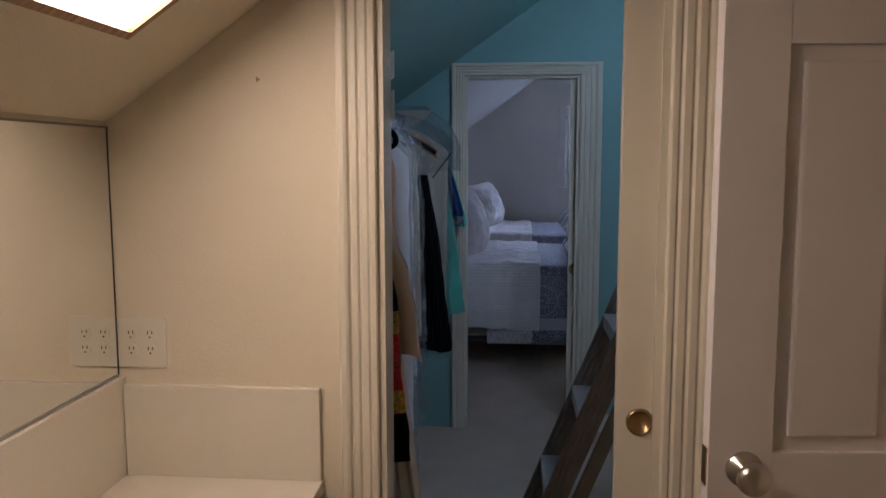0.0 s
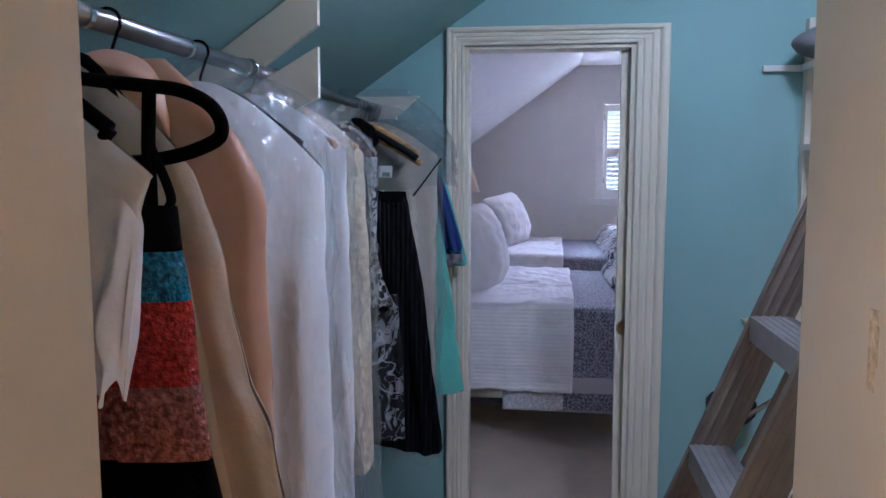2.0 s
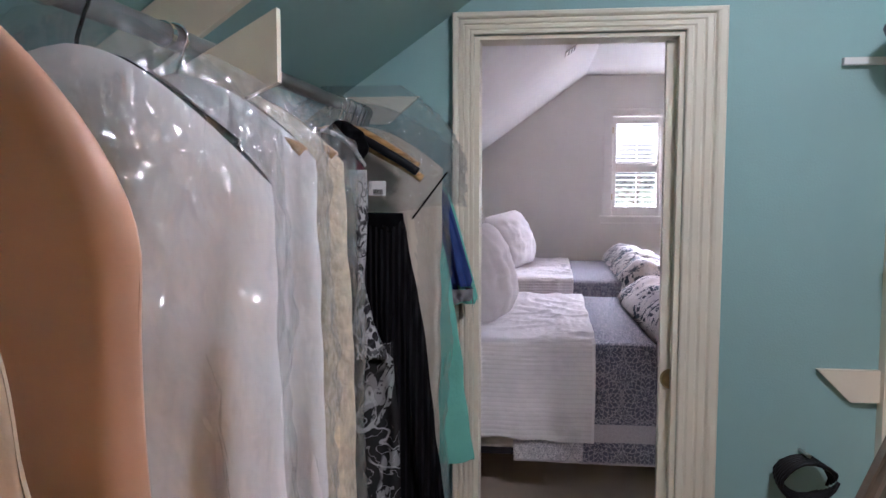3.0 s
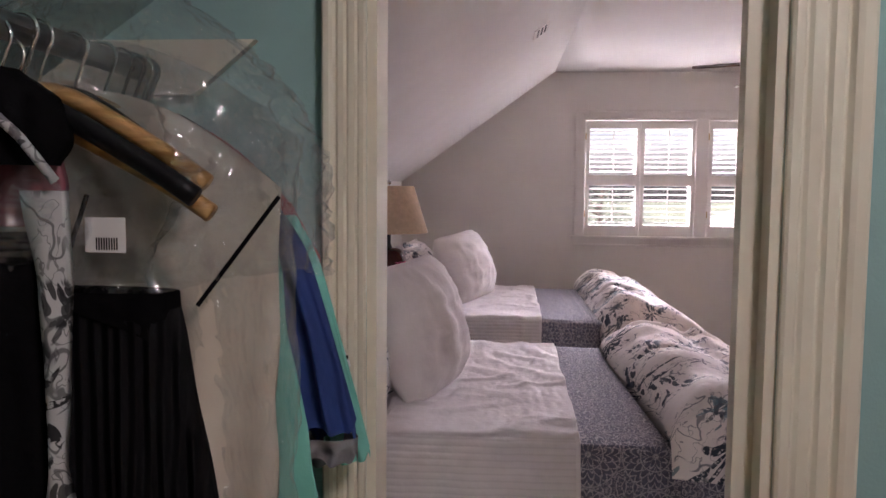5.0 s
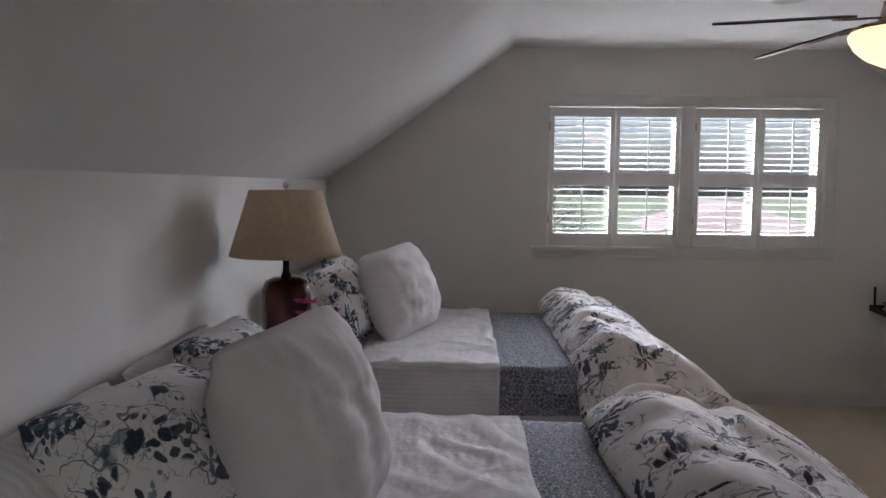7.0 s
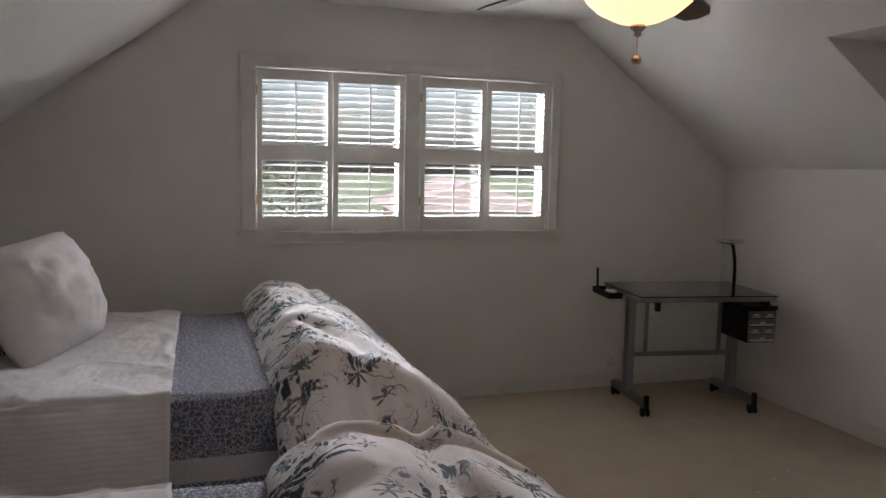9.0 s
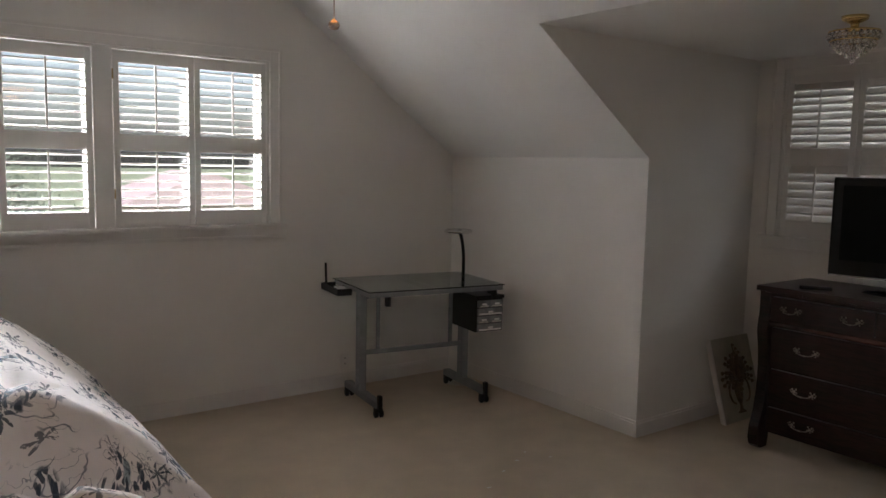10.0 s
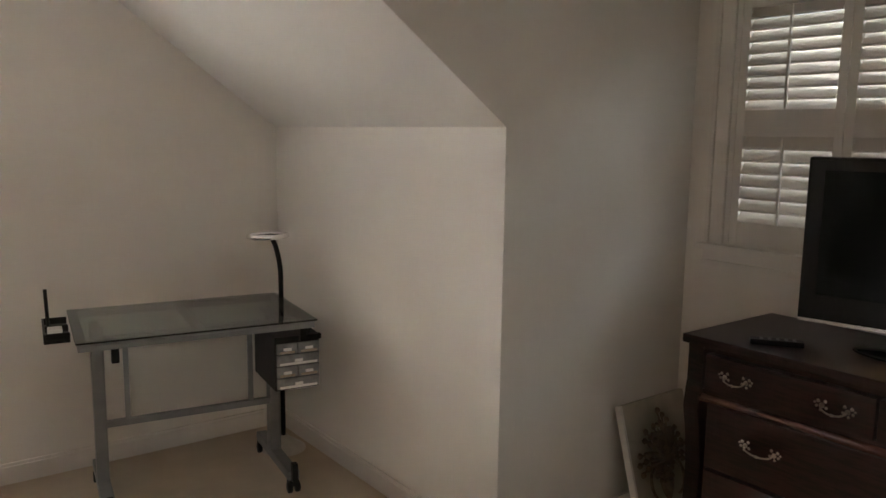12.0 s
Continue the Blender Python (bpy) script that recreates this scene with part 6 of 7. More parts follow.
# ---- bedroom: ceiling ----
def ceiling_fan():
    t = thing("ceiling_fan", "ceiling fan with dark wood blades and a lit glass bowl", "ceiling fan", (2.665, 8.09, TOP))
    part("canopy", lathe(bmesh.new(), [(0.0, 0.0), (0.075, 0.0), (0.07, -0.03), (0.03, -0.06), (0.0, -0.06)], n=24), FANMETAL, t, smooth=True)
    part("motor_housing", lathe(bmesh.new(), [(0.02, -0.06), (0.055, -0.10), (0.135, -0.16), (0.14, -0.23), (0.10, -0.27), (0.09, -0.30), (0.0, -0.31)], n=32), FANMETAL, t, smooth=True)
    for k in range(5):
        a = radians(184 + 72 * k)
        m = Euler((0, 0, a)).to_matrix() @ Euler((0, radians(4.5), 0)).to_matrix() @ Euler((radians(-12), 0, 0)).to_matrix()
        bm = bmesh.new()
        out = [(0.22, -0.05), (0.40, -0.06), (0.66, -0.068), (0.73, -0.05), (0.75, 0.0), (0.73, 0.05), (0.66, 0.068), (0.40, 0.06), (0.22, 0.05)]
        prism(bm, out, "z", -0.004, 0.004)
        bmesh.ops.rotate(bm, verts=bm.verts[:], cent=(0, 0, 0), matrix=m)
        bmesh.ops.translate(bm, verts=bm.verts[:], vec=(0, 0, -0.358))
        bl = part("blade", bm, FANBLADE, t, "dark wood fan blade")
        bm = cube(0.10, 0.27, -0.016, 0.016, -0.008, 0.0, 0.002)
        box(bm, 0.20, 0.27, -0.035, 0.035, -0.008, -0.001)
        bmesh.ops.rotate(bm, verts=bm.verts[:], cent=(0, 0, 0), matrix=m)
        bmesh.ops.translate(bm, verts=bm.verts[:], vec=(0, 0, -0.365))
        part("blade_iron", bm, FANMETAL, bl)
    part("light_fitter", lathe(bmesh.new(), [(0.0, -0.30), (0.075, -0.31), (0.085, -0.36), (0.10, -0.395), (0.182, -0.41), (0.188, -0.425), (0.0, -0.425)], n=32), FANMETAL, t, smooth=True)
    bowl = [(0.184, -0.423), (0.193, -0.436), (0.189, -0.457), (0.168, -0.493), (0.127, -0.528), (0.07, -0.555), (0.025, -0.566), (0.0, -0.567)]
    part("glass_bowl", lathe(bmesh.new(), bowl, n=40), GLOBE, t, "glowing alabaster glass bowl", True)
    part("bowl_finial", lathe(bmesh.new(), [(0.026, -0.565), (0.026, -0.575), (0.012, -0.588), (0.012, -0.60), (0.0, -0.605)], n=16), FANMETAL, t, smooth=True)
    chain = part("pull_chain", tube(bmesh.new(), [(0, 0, -0.60), (0, 0, -0.665)], 0.002, 6), FANMETAL, t)
    part("chain_knob", lathe(bmesh.new(), [(0.003, -0.66), (0.014, -0.67), (0.017, -0.68), (0.012, -0.69), (0, -0.692)], n=14), FANMETAL, chain, smooth=True)


ceiling_fan()


def round_vent():
    t = thing("ceiling_vent", "round white ceiling air diffuser", "vent", (2.717, 9.29, TOP))
    part("flange", lathe(bmesh.new(), [(0.05, 0.0), (0.17, 0.0), (0.165, -0.012), (0.13, -0.02), (0.12, -0.004), (0.05, -0.004)], n=36), VENTWHITE, t, smooth=True)
    # No hole here: a dark disc paints the shade inside the duct.
    part("dark_backing", lathe(bmesh.new(), [(0.0, -0.001), (0.119, -0.001), (0.119, -0.003), (0.0, -0.003)], n=32), SLOT, t, "dark disc in place of the shaded duct")
    for r in (0.105, 0.075, 0.045):
        part("cone", lathe(bmesh.new(), [(r - 0.022, -0.012), (r, -0.03), (r - 0.004, -0.031), (r - 0.026, -0.013)], n=30), VENTWHITE, t, smooth=True)


round_vent()
sp = thing("slope_vent", "small slotted vent on the sloping ceiling", "vent", (1.126, 8.17, KNEE + RISE * 1.126), 0)
sp.rotation_euler = (0, -math.atan(RISE), 0)
part("plate", cube(-0.05, 0.05, -0.11, 0.11, -0.008, 0.0, 0.002), VENTWHITE, sp)
for k in range(3):
    part("slot", cube(-0.03 + 0.024 * k, -0.018 + 0.024 * k, -0.095, 0.095, -0.0095, -0.0075), SLOT, sp)


def chandelier():
    t = thing("crystal_ceiling_light", "small brass ceiling light with a cut-glass bowl", "ceiling light", (5.30, 7.94, DORMER[3]))
    part("canopy", lathe(bmesh.new(), [(0.0, 0.0), (0.06, 0.0), (0.055, -0.018), (0.03, -0.03), (0.018, -0.035), (0.018, -0.058), (0.04, -0.066), (0.0, -0.07)], n=28), POLISHED_BRASS, t, "polished brass canopy", True)
    for z, r in ((-0.072, 0.108), (-0.112, 0.098)):
        ring = [(r * math.cos(2 * math.pi * k / 36), r * math.sin(2 * math.pi * k / 36), z) for k in range(37)]
        part("brass_ring", tube(bmesh.new(), ring, 0.004, 8), POLISHED_BRASS, t, "", True)
    for k in range(4):
        a = k * math.pi / 2
        part("spoke", tube(bmesh.new(), [(0.02 * math.cos(a), 0.02 * math.sin(a), -0.062), (0.106 * math.cos(a), 0.106 * math.sin(a), -0.072)], 0.003, 6), POLISHED_BRASS, t)
    facet = None
    for z, r, n, size in ((-0.092, 0.106, 22, 1.0), (-0.126, 0.090, 18, 1.0), (-0.156, 0.062, 12, 0.95), (-0.178, 0.030, 6, 0.9)):
        for k in range(n):
            a = 2 * math.pi * (k + 0.5 * (n % 4 == 2)) / n
            if facet is None:
                ob = part("crystal", lathe(bmesh.new(), [(0.0, 0.020), (0.011, 0.006), (0.012, -0.004), (0.0, -0.021)], n=6), CRYSTAL, t)
                facet = ob.data
            else:
                ob = new("crystal", facet)
                ob.parent = t
            ob.matrix_local = Matrix.Translation((r * math.cos(a), r * math.sin(a), z)) @ Euler((0, 0.5 * (0.11 - r) * 14, a)).to_matrix().to_4x4() @ Matrix.Scale(size, 4)
    part("drop", lathe(bmesh.new(), [(0.004, -0.190), (0.012, -0.20), (0.012, -0.208), (0.0, -0.222)], n=8), CRYSTAL, t)


chandelier()


# ---- bedroom: drafting desk ----
def drafting_desk():
    t = thing("drafting_desk", "grey steel drafting desk with a glass top on castors", "desk", (4.59, 10.42, 0), -8.7)
    W, D, H = 0.985, 0.66, 0.83
    part("glass_top", cube(-W / 2, W / 2, -D / 2, D / 2, H - 0.007, H, 0.002), DESKGLASS, t, "smoked glass top")
    for y in (-D / 2 + 0.008, D / 2 - 0.042):
        part("frame_rail", cube(-W / 2 + 0.008, W / 2 - 0.008, y, y + 0.034, H - 0.040, H - 0.008, 0.004), STEEL, t)
    for x in (-W / 2 + 0.008, W / 2 - 0.042):
        part("frame_rail", cube(x, x + 0.034, -D / 2 + 0.043, D / 2 - 0.043, H - 0.039, H - 0.009, 0.004), STEEL, t)
    part("cross_bar", cube(-0.017, 0.017, -D / 2 + 0.043, D / 2 - 0.043, H - 0.037, H - 0.012), STEEL, t)
    part("ledge_strip", cube(-W / 2 + 0.02, W / 2 - 0.02, -D / 2 - 0.004, -D / 2 + 0.006, H - 0.030, H - 0.014, 0.002), STEEL, t)
    part("apron_rail", cube(-0.37, 0.37, 0.02, 0.045, H - 0.105, H - 0.075, 0.004), STEEL, t)
    for s in (-1, 1):
        x = s * 0.392
        lg = part("leg", cube(x - 0.026, x + 0.026, 0.01, 0.085, 0.10, H - 0.041, 0.010), STEEL, t)
        part("leg_back", cube(x - s * 0.115 - 0.011, x - s * 0.115 + 0.011, 0.022, 0.042, 0.37, H - 0.10), STEEL, lg)
        part("foot_bar", cube(x - 0.028, x + 0.028, -0.27, 0.29, 0.062, 0.108, 0.012), STEEL, t)
        part("pivot", cube(x + 0.03, x + 0.06, -D / 2 + 0.03, -D / 2 + 0.065, H - 0.105, H - 0.030, 0.005), BLACK, t, "black angle clamp")
        part("tilt_bracket", cube(x - 0.018, x + 0.018, -0.20, 0.20, H - 0.058, H - 0.041, 0.003), STEEL, t)
        for y in (-0.25, 0.27):
            c = part("castor", cube(x - 0.024, x + 0.024, y - 0.028, y + 0.022, 0.034, 0.064, 0.008), BLACK, t)
            for dx in (-0.018, 0.018):
                part("wheel", lathe(bmesh.new(), [(0.0, -0.010), (0.024, -0.010), (0.027, -0.006), (0.027, 0.006), (0.024, 0.010), (0.0, 0.010)], (x + dx, y - 0.01, 0.0275), 18, Euler((0, radians(90), 0)).to_matrix()), BLACK, c, smooth=True)
            if y < 0:
                part("castor_cap", cube(x - 0.013, x + 0.013, y - 0.045, y - 0.012, 0.06, 0.15, 0.005), BLACK, c)
    part("stretcher", cube(-0.367, 0.367, 0.018, 0.046, 0.345, 0.375, 0.004), STEEL, t)
    tray = part("side_tray", cube(-W / 2 - 0.105, -W / 2 - 0.004, -0.05, 0.27, H - 0.062, H - 0.046, 0.005), BLACK, t, "black plastic side tray")
    for a, b, c, d in ((-0.105, -0.096, -0.05, 0.27), (-0.096, -0.004, -0.05, -0.041), (-0.096, -0.004, 0.261, 0.27), (-0.096, -0.004, 0.10, 0.108)):
        part("tray_rim", cube(-W / 2 + a, -W / 2 + b, c, d, H - 0.046, H - 0.018, 0.002), BLACK, tray)
    part("eraser", cube(-W / 2 - 0.088, -W / 2 - 0.03, 0.00, 0.07, H - 0.045, H - 0.012, 0.008), PAPER, tray, "white plastic holder")
    part("pencil_post", tube(bmesh.new(), [(-W / 2 - 0.08, 0.235, H - 0.046), (-W / 2 - 0.085, 0.235, H + 0.12)], 0.008, 10), BLACK, tray, smooth=True)
    # drawer tower hung under the top: a black shell with clear drawers in its front
    x0, x1, y0, y1, z0, z1 = 0.315, 0.525, -0.27, 0.09, H - 0.335, H - 0.085
    bx = part("drawer_box", cube(x0, x1, y0 + 0.012, y1, z0, z1, 0.006), BLACK, t, "black plastic drawer tower")
    part("box_lip", cube(x0 - 0.004, x1 + 0.004, y0 - 0.004, y0 + 0.02, z1 - 0.022, z1 + 0.003, 0.004), BLACK, bx)
    part("hanging_bracket", cube(x1 - 0.07, x1 - 0.03, -0.22, -0.17, z1, H - 0.041), BLACK, bx)
    for k in range(4):
        z = z0 + 0.010 + 0.054 * k
        for a, b in (((x0 + 0.006, x0 + 0.10), (x0 + 0.104, x1 - 0.006)) if k in (1, 3) else ((x0 + 0.006, x1 - 0.006),)):
            dr = part("drawer", cube(a, b, y0 - 0.006, y0 + 0.010, z, z + 0.049, 0.004), CLEARPLASTIC, bx, "clear plastic drawer")
            part("drawer_pull", cube((a + b) / 2 - 0.018, (a + b) / 2 + 0.018, y0 - 0.014, y0 - 0.005, z + 0.018, z + 0.030, 0.003), PAPER, dr)
            part("contents", cube(a + 0.012, b - 0.012, y0 - 0.0075, y0 - 0.0058, z + 0.004, z + 0.015), CHROME if k % 2 else PAPER, dr)


drafting_desk()


def ring_floor_lamp():
    """Slim floor lamp beside the desk: domed weight, pole, bent neck and a ring head."""
    t = thing("floor_lamp", "slim floor lamp with a silver dome base and ring head", "lamp", (5.125, 10.60, 0.0))
    bm = lathe(bmesh.new(), [(0.0, 0.0), (0.115, 0.0), (0.115, 0.006), (0.10, 0.018), (0.075, 0.034), (0.045, 0.055), (0.022, 0.075), (0.0, 0.078)], n=28)
    part("base", bm, NICKEL, t, "shiny silver dome base", True)
    part("pole", tube(bmesh.new(), smooth_path([(0, 0, 0.07), (0, 0, 0.5), (0.0, 0, 0.86), (-0.006, -0.003, 0.98), (-0.030, -0.012, 1.08), (-0.062, -0.025, 1.138)]), 0.0125, 10), BLACK, t, "black pole with a bent neck", True)
    ring = [(-0.085 + 0.098 * math.cos(a), -0.04 + 0.075 * math.sin(a), 1.145) for a in [2 * math.pi * k / 32 for k in range(33)]]
    head = part("lamp_ring", tube(bmesh.new(), ring, 0.013, 8), CHROME, t, "silver ring lamp head", True)
    part("switch", cube(-0.085, -0.06, -0.052, -0.028, 1.133, 1.155, 0.004), BLACK, head)


ring_floor_lamp()
o = thing("wall_outlet", "white double receptacle low on the wall", "outlet", (4.33, GABLE, 0.19))
part("plate", cube(-0.035, 0.035, -0.005, 0.0, -0.057, 0.057, 0.002), WHITE_TRIM, o)
for dz in (-0.02, 0.02):
    r = part("receptacle", cube(-0.014, 0.014, -0.007, -0.005, dz - 0.013, dz + 0.013, 0.001), WHITE_TRIM, o)
    part("slots", box(cube(-0.007, -0.004, -0.0078, -0.007, dz - 0.004, dz + 0.007), 0.004, 0.007, -0.0078, -0.007, dz - 0.004, dz + 0.007), SLOT, r)


# ---- bedroom: dresser, television, picture ----
def bail_handle(parent, x, y, z, w=0.10):
    """Cast bail pull: two leafy rosettes and a thin swinging bow between them."""
    bm = bmesh.new()
    flat = Euler((0, radians(-90), 0)).to_matrix()
    for s in (-1, 1):
        for k, (dy, dz, r) in enumerate(((0.012, 0.012, 0.0065), (-0.010, 0.014, 0.006), (0.016, -0.004, 0.0055), (-0.014, -0.006, 0.0055), (0.003, -0.015, 0.005), (0.022, 0.006, 0.004))):
            lathe(bm, [(0.0, 0.0), (r, 0.0), (r * 0.8, 0.003), (0.0, 0.005)], (x, y + s * (w / 2 + dy), z + dz), 7, flat)
        lathe(bm, [(0.0, 0.0), (0.009, 0.0), (0.007, 0.006), (0.0, 0.010)], (x, y + s * w / 2, z), 10, flat)
    pts = [(x - 0.009 - 0.012 * math.sin(math.pi * k / 10), y + w / 2 * math.cos(math.pi * k / 10), z - 0.017 * math.sin(math.pi * k / 10)) for k in range(11)]
    tube(bm, pts, 0.003, 7)
    lathe(bm, [(0.0, 0.0), (0.006, 0.0), (0.004, 0.004), (0.0, 0.005)], (x - 0.019, y, z - 0.0175), 8, flat)
    return part("handle", bm, PEWTER, parent, "antique silver bail pull")


def dresser():
    """Empire-style chest: y runs along the front, the front faces -x."""
    L, D, H = 1.30, 0.55, 0.965
    t = thing("dresser", "dark mahogany dresser with carved posts and silver pulls", "dresser", (5.775, 8.595 - L, 0))
    top = cube(-0.03, D, -0.03, L + 0.02, H - 0.032, H, 0.007)
    box(top, -0.012, D, -0.012, L + 0.004, H - 0.05, H - 0.032, 0.004)
    part("top", top, MAHOGANY, t)
    part("body", cube(0.03, D, 0.02, L - 0.02, 0.10, H - 0.05), MAHOGANY, t)
    part("top_rail", cube(-0.005, 0.03, 0.055, L - 0.055, 0.755, 0.775), MAHOGANY, t)
    n = 2
    w = (L - 0.13) / n
    for k in range(n):
        y0 = 0.065 + k * w
        d = part("drawer", cube(-0.012, 0.04, y0 + 0.004, y0 + w - 0.004, 0.775, 0.905, 0.004), MAHOGANY, t, "shallow top drawer")
        for s in (0.21, 0.79):
            bail_handle(d, -0.012, y0 + w * s, 0.84, 0.08)
    ledge = bmesh.new()
    tube(ledge, [(-0.008, 0.06, 0.748), (-0.008, L - 0.06, 0.748)], 0.016, 14)
    part("bead_moulding", ledge, mat("polished_mahogany", (0.05, 0.02, 0.014), 0.16, vary=0.2), t, "polished rounded moulding", True)
    for z0, z1 in ((0.49, 0.725), (0.262, 0.478), (0.10, 0.25)):
        d = part("drawer", cube(0.004, 0.05, 0.075, L - 0.075, z0, z1, 0.006), MAHOGANY, t, "wide drawer")
        for y in (0.285, L - 0.285):
            bail_handle(d, 0.004, y, (z0 + z1) / 2 + 0.01, 0.105)
    for y in (0.03, L - 0.03):
        # scrolled front post: swells at the foot and at the ledge
        side = [(-0.015, 0.93), (-0.015, 0.80), (-0.022, 0.77), (-0.03, 0.70), (-0.012, 0.62), (0.004, 0.48), (0.0, 0.34), (-0.02, 0.22), (-0.052, 0.13), (-0.058, 0.06), (-0.045, 0.02),
                (-0.02, 0.0), (0.05, 0.0), (0.06, 0.06), (0.055, 0.20), (0.055, 0.93)]
        bm = prism(bmesh.new(), side, "y", y - 0.03, y + 0.03)
        part("front_post", bm, MAHOGANY, t, "scrolled mahogany post")
        part("rear_foot", cube(D - 0.06, D - 0.005, y - 0.028, y + 0.028, 0.0, 0.10, 0.008), MAHOGANY, t)


dresser()


def television():
    t = thing("television", "black flat television on a glossy stand on the dresser", "television", (6.10, 7.905, 0.965), 11)
    W, H = 0.88, 0.56
    z0 = 0.075
    part("cabinet", cube(-0.025, 0.055, -W / 2, W / 2, z0, z0 + H, 0.012), GLOSSBLACK, t)
    part("screen", cube(-0.028, -0.024, -W / 2 + 0.055, W / 2 - 0.055, z0 + 0.095, z0 + H - 0.045), SCREEN, t, "dark switched-off screen")
    part("chin_strip", cube(-0.030, -0.02, -W / 2 + 0.005, W / 2 - 0.005, z0, z0 + 0.010), CHROME, t, "silver lower edge")
    part("badge", cube(-0.0278, -0.025, -0.035, 0.035, z0 + 0.058, z0 + 0.068), CHROME, t, "silver badge bar")
    part("power_ring", tube(bmesh.new(), [(-0.027, 0.018 * math.cos(a), z0 + 0.033 + 0.018 * math.sin(a)) for a in [2 * math.pi * k / 20 for k in range(21)]], 0.0025, 6), CHROME, t, smooth=True)
    part("neck", cube(-0.01, 0.035, -0.10, 0.10, 0.015, z0 + 0.05, 0.006), GLOSSBLACK, t)
    bm = lathe(bmesh.new(), [(0.0, 0.0), (0.26, 0.0), (0.255, 0.010), (0.10, 0.022), (0.0, 0.024)], n=40)
    for v in bm.verts:
        v.co.x *= 0.50
    part("stand_base", bm, GLOSSBLACK, t, smooth=True)


television()
rc = thing("remote_control", "black remote control on the dresser", "remote", (5.87, 8.33, 0.965), 35)
part("body", cube(-0.022, 0.022, -0.085, 0.085, 0.0, 0.02, 0.007), BLACK, rc)
for k in range(5):
    part("button_row", cube(-0.014, 0.014, -0.06 + 0.026 * k, -0.05 + 0.026 * k, 0.02, 0.0225, 0.001), GREYCLOTH, rc)

pic = thing("leaning_picture", "canvas with a raised bronze floral urn leaning on the wall", "picture", (5.95, 8.885, 0.0))
tilt = Euler((radians(-16.5), 0, 0)).to_matrix()


def lean_back(bm):
    bmesh.ops.rotate(bm, verts=bm.verts[:], cent=(0, 0, 0), matrix=tilt)
    return bm


PW, PH = 0.42, 0.545
part("canvas", lean_back(cube(0.0, PW, 0.0, 0.03, 0.0, PH, 0.002)), CANVAS, pic)
part("edge_strip", lean_back(cube(-0.012, 0.0, -0.002, 0.03, 0.0, PH)), WHITE_TRIM, pic)
random.seed(11)
bm = bmesh.new()
cx, cz = 0.20, 0.27
for k in range(19):
    a = radians(8 + 9 * k)
    r = 0.13 + 0.06 * random.random()
    pts = [(cx + r * f * math.cos(a), -0.008 - 0.012 * math.sin(math.pi * f), cz + r * 1.3 * f * math.sin(a) - 0.07 * f * f * abs(math.cos(a))) for f in (0, 0.3, 0.6, 0.85, 1.0)]
    tube(bm, pts, 0.008, 6, 0.004)
    for f in (0.5, 0.72, 0.95):
        p = (cx + r * f * math.cos(a), -0.012, cz + r * 1.3 * f * math.sin(a) - 0.07 * f * f * abs(math.cos(a)))
        lathe(bm, [(0.0, 0.0), (0.015, 0.002), (0.009, 0.012), (0.0, 0.014)], p, 7, Euler((radians(90), 0, 0)).to_matrix())
part("sprays", lean_back(bm), RELIEF, pic, "raised bronze flower sprays")
bm = bmesh.new()
for s in (-1, 1):
    pts = [(cx + s * (0.06 + 0.05 * math.sin(a)), -0.008, 0.19 + 0.075 * math.cos(a)) for a in [math.pi * k / 10 for k in range(11)]]
    tube(bm, pts, 0.007, 6)
for k in range(26):
    a, r = k * 2.4, 0.012 * math.sqrt(k)
    lathe(bm, [(0.0, 0.0), (0.016, 0.003), (0.009, 0.012), (0.0, 0.014)], (cx + r * math.cos(a), 0.0, 0.24 + r * 1.2 * math.sin(a)), 8, Euler((radians(90), 0, 0)).to_matrix())
part("urn", lean_back(bm), RELIEF, pic, "raised bronze urn with scroll handles")
bm = lathe(bmesh.new(), [(0.0, 0.0), (0.05, 0.0), (0.02, 0.02), (0.012, 0.05), (0.035, 0.09), (0.045, 0.13), (0.0, 0.14)], (cx, -0.002, 0.05), 14)
for v in bm.verts:
    v.co.y *= 0.3
part("urn_foot", lean_back(bm), RELIEF, pic)

# crumbs of paper on the carpet
random.seed(3)
for k, (x, y) in enumerate(((4.535, 9.245), (4.60, 9.105), (4.25, 9.10), (4.41, 9.17), (4.05, 8.98))):
    bm = bmesh.new()
    vs = [bm.verts.new((0.014 * math.cos(a) * random.uniform(0.5, 1.2), 0.009 * math.sin(a) * random.uniform(0.5, 1.2), 0.002 + 0.004 * random.random())) for a in (0, 1.3, 2.6, 3.9, 5.2)]
    bm.faces.new(vs)
    solid("paper_scrap", bm, PAPER, "tiny white paper scrap on the carpet", "scrap", (x, y, 0.002), thick=0.001, group="paper scraps")

# ---- outside ----
structure("ground", cube(-400, 400, -400, 400, -3.4, -3.2), GRASS, "green lawn outside far below")


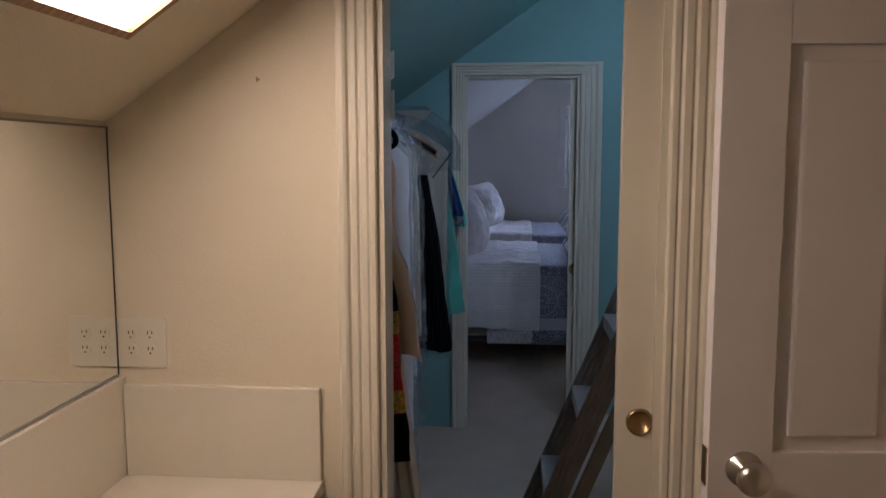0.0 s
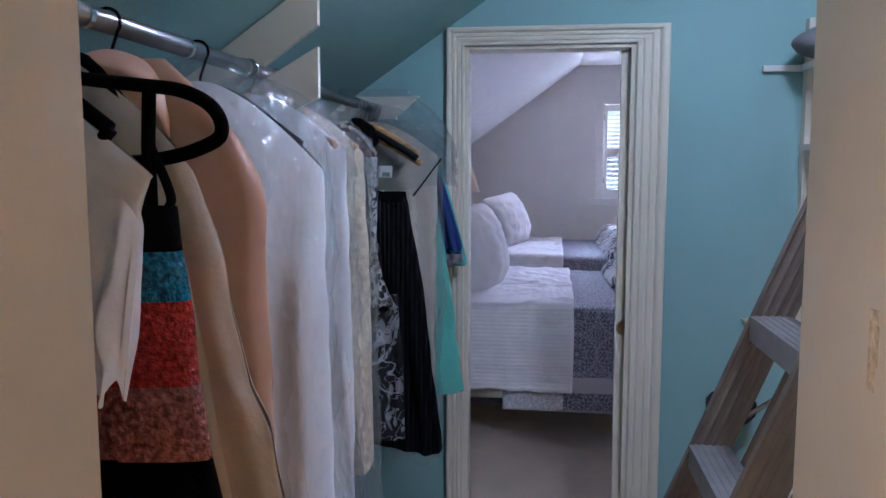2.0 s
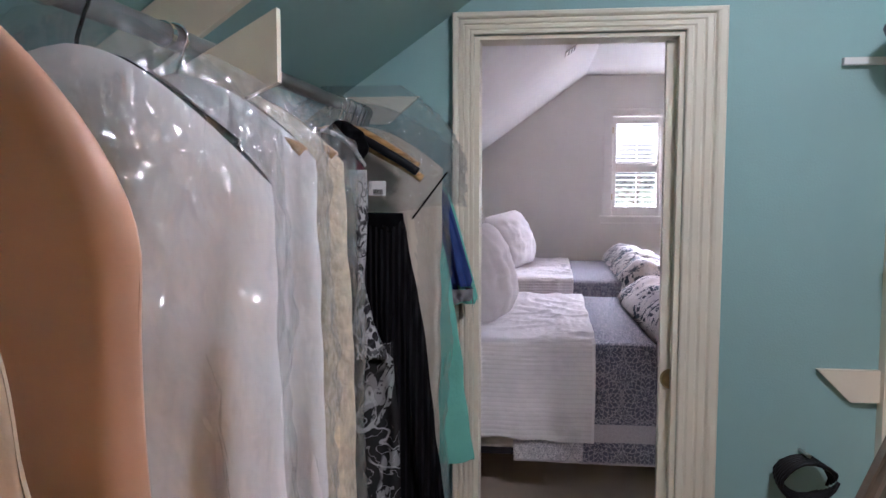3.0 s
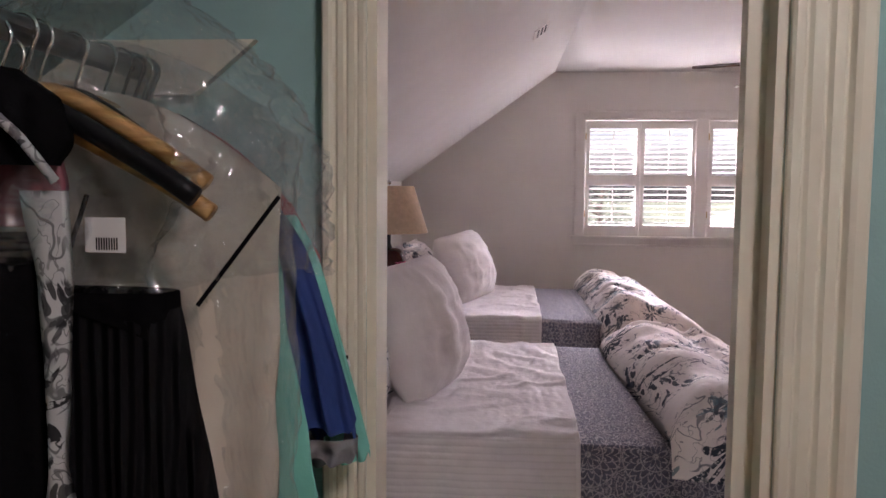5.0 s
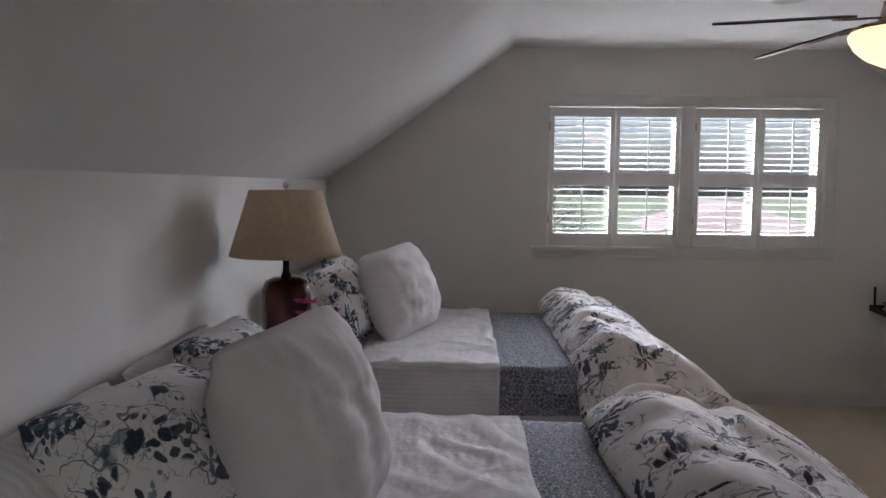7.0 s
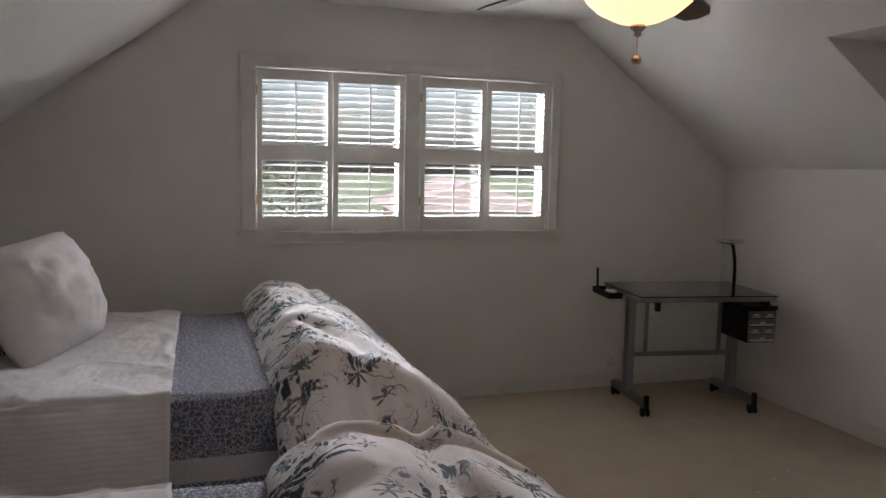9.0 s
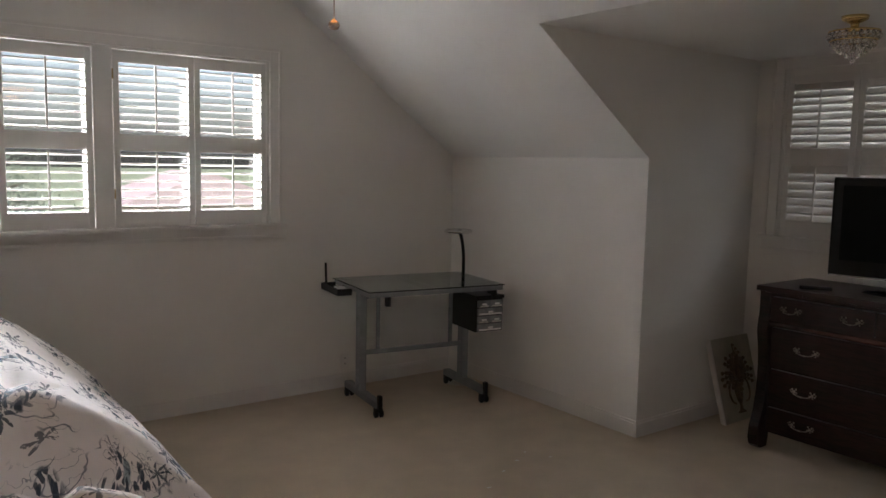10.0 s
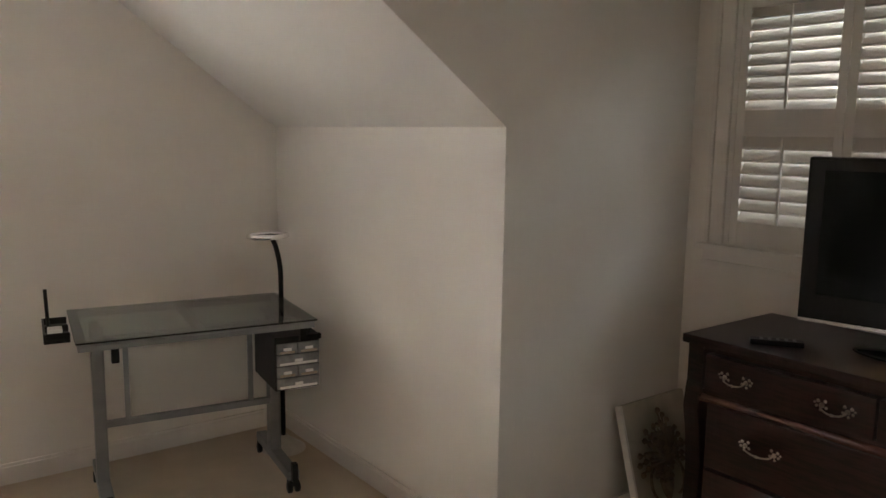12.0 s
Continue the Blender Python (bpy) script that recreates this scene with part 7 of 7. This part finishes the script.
def neighbour_house(at, turn):
    t = thing("neighbour_house", "brick house with a brown shingle roof across the lawn", "house", at, turn)
    part("wall", cube(-6, 6, -4, 4, 0, 2.4), BRICKWALL, t)
    part("roof", prism(bmesh.new(), [(-4.8, 2.35), (4.8, 2.35), (0.0, 4.1)], "x", -6.5, 6.5), ROOFTILE, t)
    for x in (-3.5, 0.5, 3.5):
        w = part("window", cube(x - 0.6, x + 0.6, -4.06, -3.99, 0.9, 2.1), WHITE_TRIM, t)
        part("pane", cube(x - 0.5, x + 0.5, -4.08, -4.05, 1.0, 2.0), SCREEN, w)


neighbour_house((17.7, 54, -3.2), 82)


def tree(at, h, spread, seed):
    t = thing("tree", "leafy green tree beyond the window", "tree", at, 0, "trees outside")
    rnd = random.Random(seed)
    bm = tube(bmesh.new(), [(0, 0, 0), (0.1, 0.05, h * 0.3), (0.0, 0.15, h * 0.65), (0.1, 0.1, h * 0.95)], 0.22, 10, 0.05)
    tips = []
    for k in range(16):
        z = h * rnd.uniform(0.35, 0.9)
        a = rnd.uniform(0, 6.283)
        r = spread * rnd.uniform(0.5, 1.0) * (1.15 - z / h * 0.6)
        end = Vector((r * math.cos(a), r * math.sin(a), z + r * 0.35))
        tube(bm, [(0, 0.1, z), end * 0.5 + Vector((0, 0, z * 0.5 + 0.1)), end], 0.07, 6, 0.015)
        tips.append(end)
    part("trunk", bm, BARK, t)
    verts, faces = [], []
    for tip in tips:
        for _ in range(330):
            c = tip * rnd.uniform(0.55, 1.08) + Vector([rnd.gauss(0, spread * 0.17) for _ in range(3)])
            d = Vector([rnd.uniform(-1, 1) for _ in range(3)]).normalized()
            e = d.orthogonal().normalized() * 0.035
            d *= 0.075
            i = len(verts)
            verts += [c - d, c + e, c + d, c - e]
            faces.append((i, i + 1, i + 2, i + 3))
    me = bpy.data.meshes.new("crown")
    me.from_pydata(verts, [], faces)
    me.materials.append(LEAF)
    cr = new("crown", me)
    cr.parent = t


tree((-0.6, 21.5, -3.2), 8.5, 2.3, 4)
tree((-3.0, 26, -3.2), 10.0, 3.2, 5)
tree((14.0, 29, -3.2), 9.0, 2.8, 6)
tree((5.5, 40, -3.2), 5.6, 3.2, 7)
tree((2.0, 34, -3.2), 4.6, 2.6, 8)
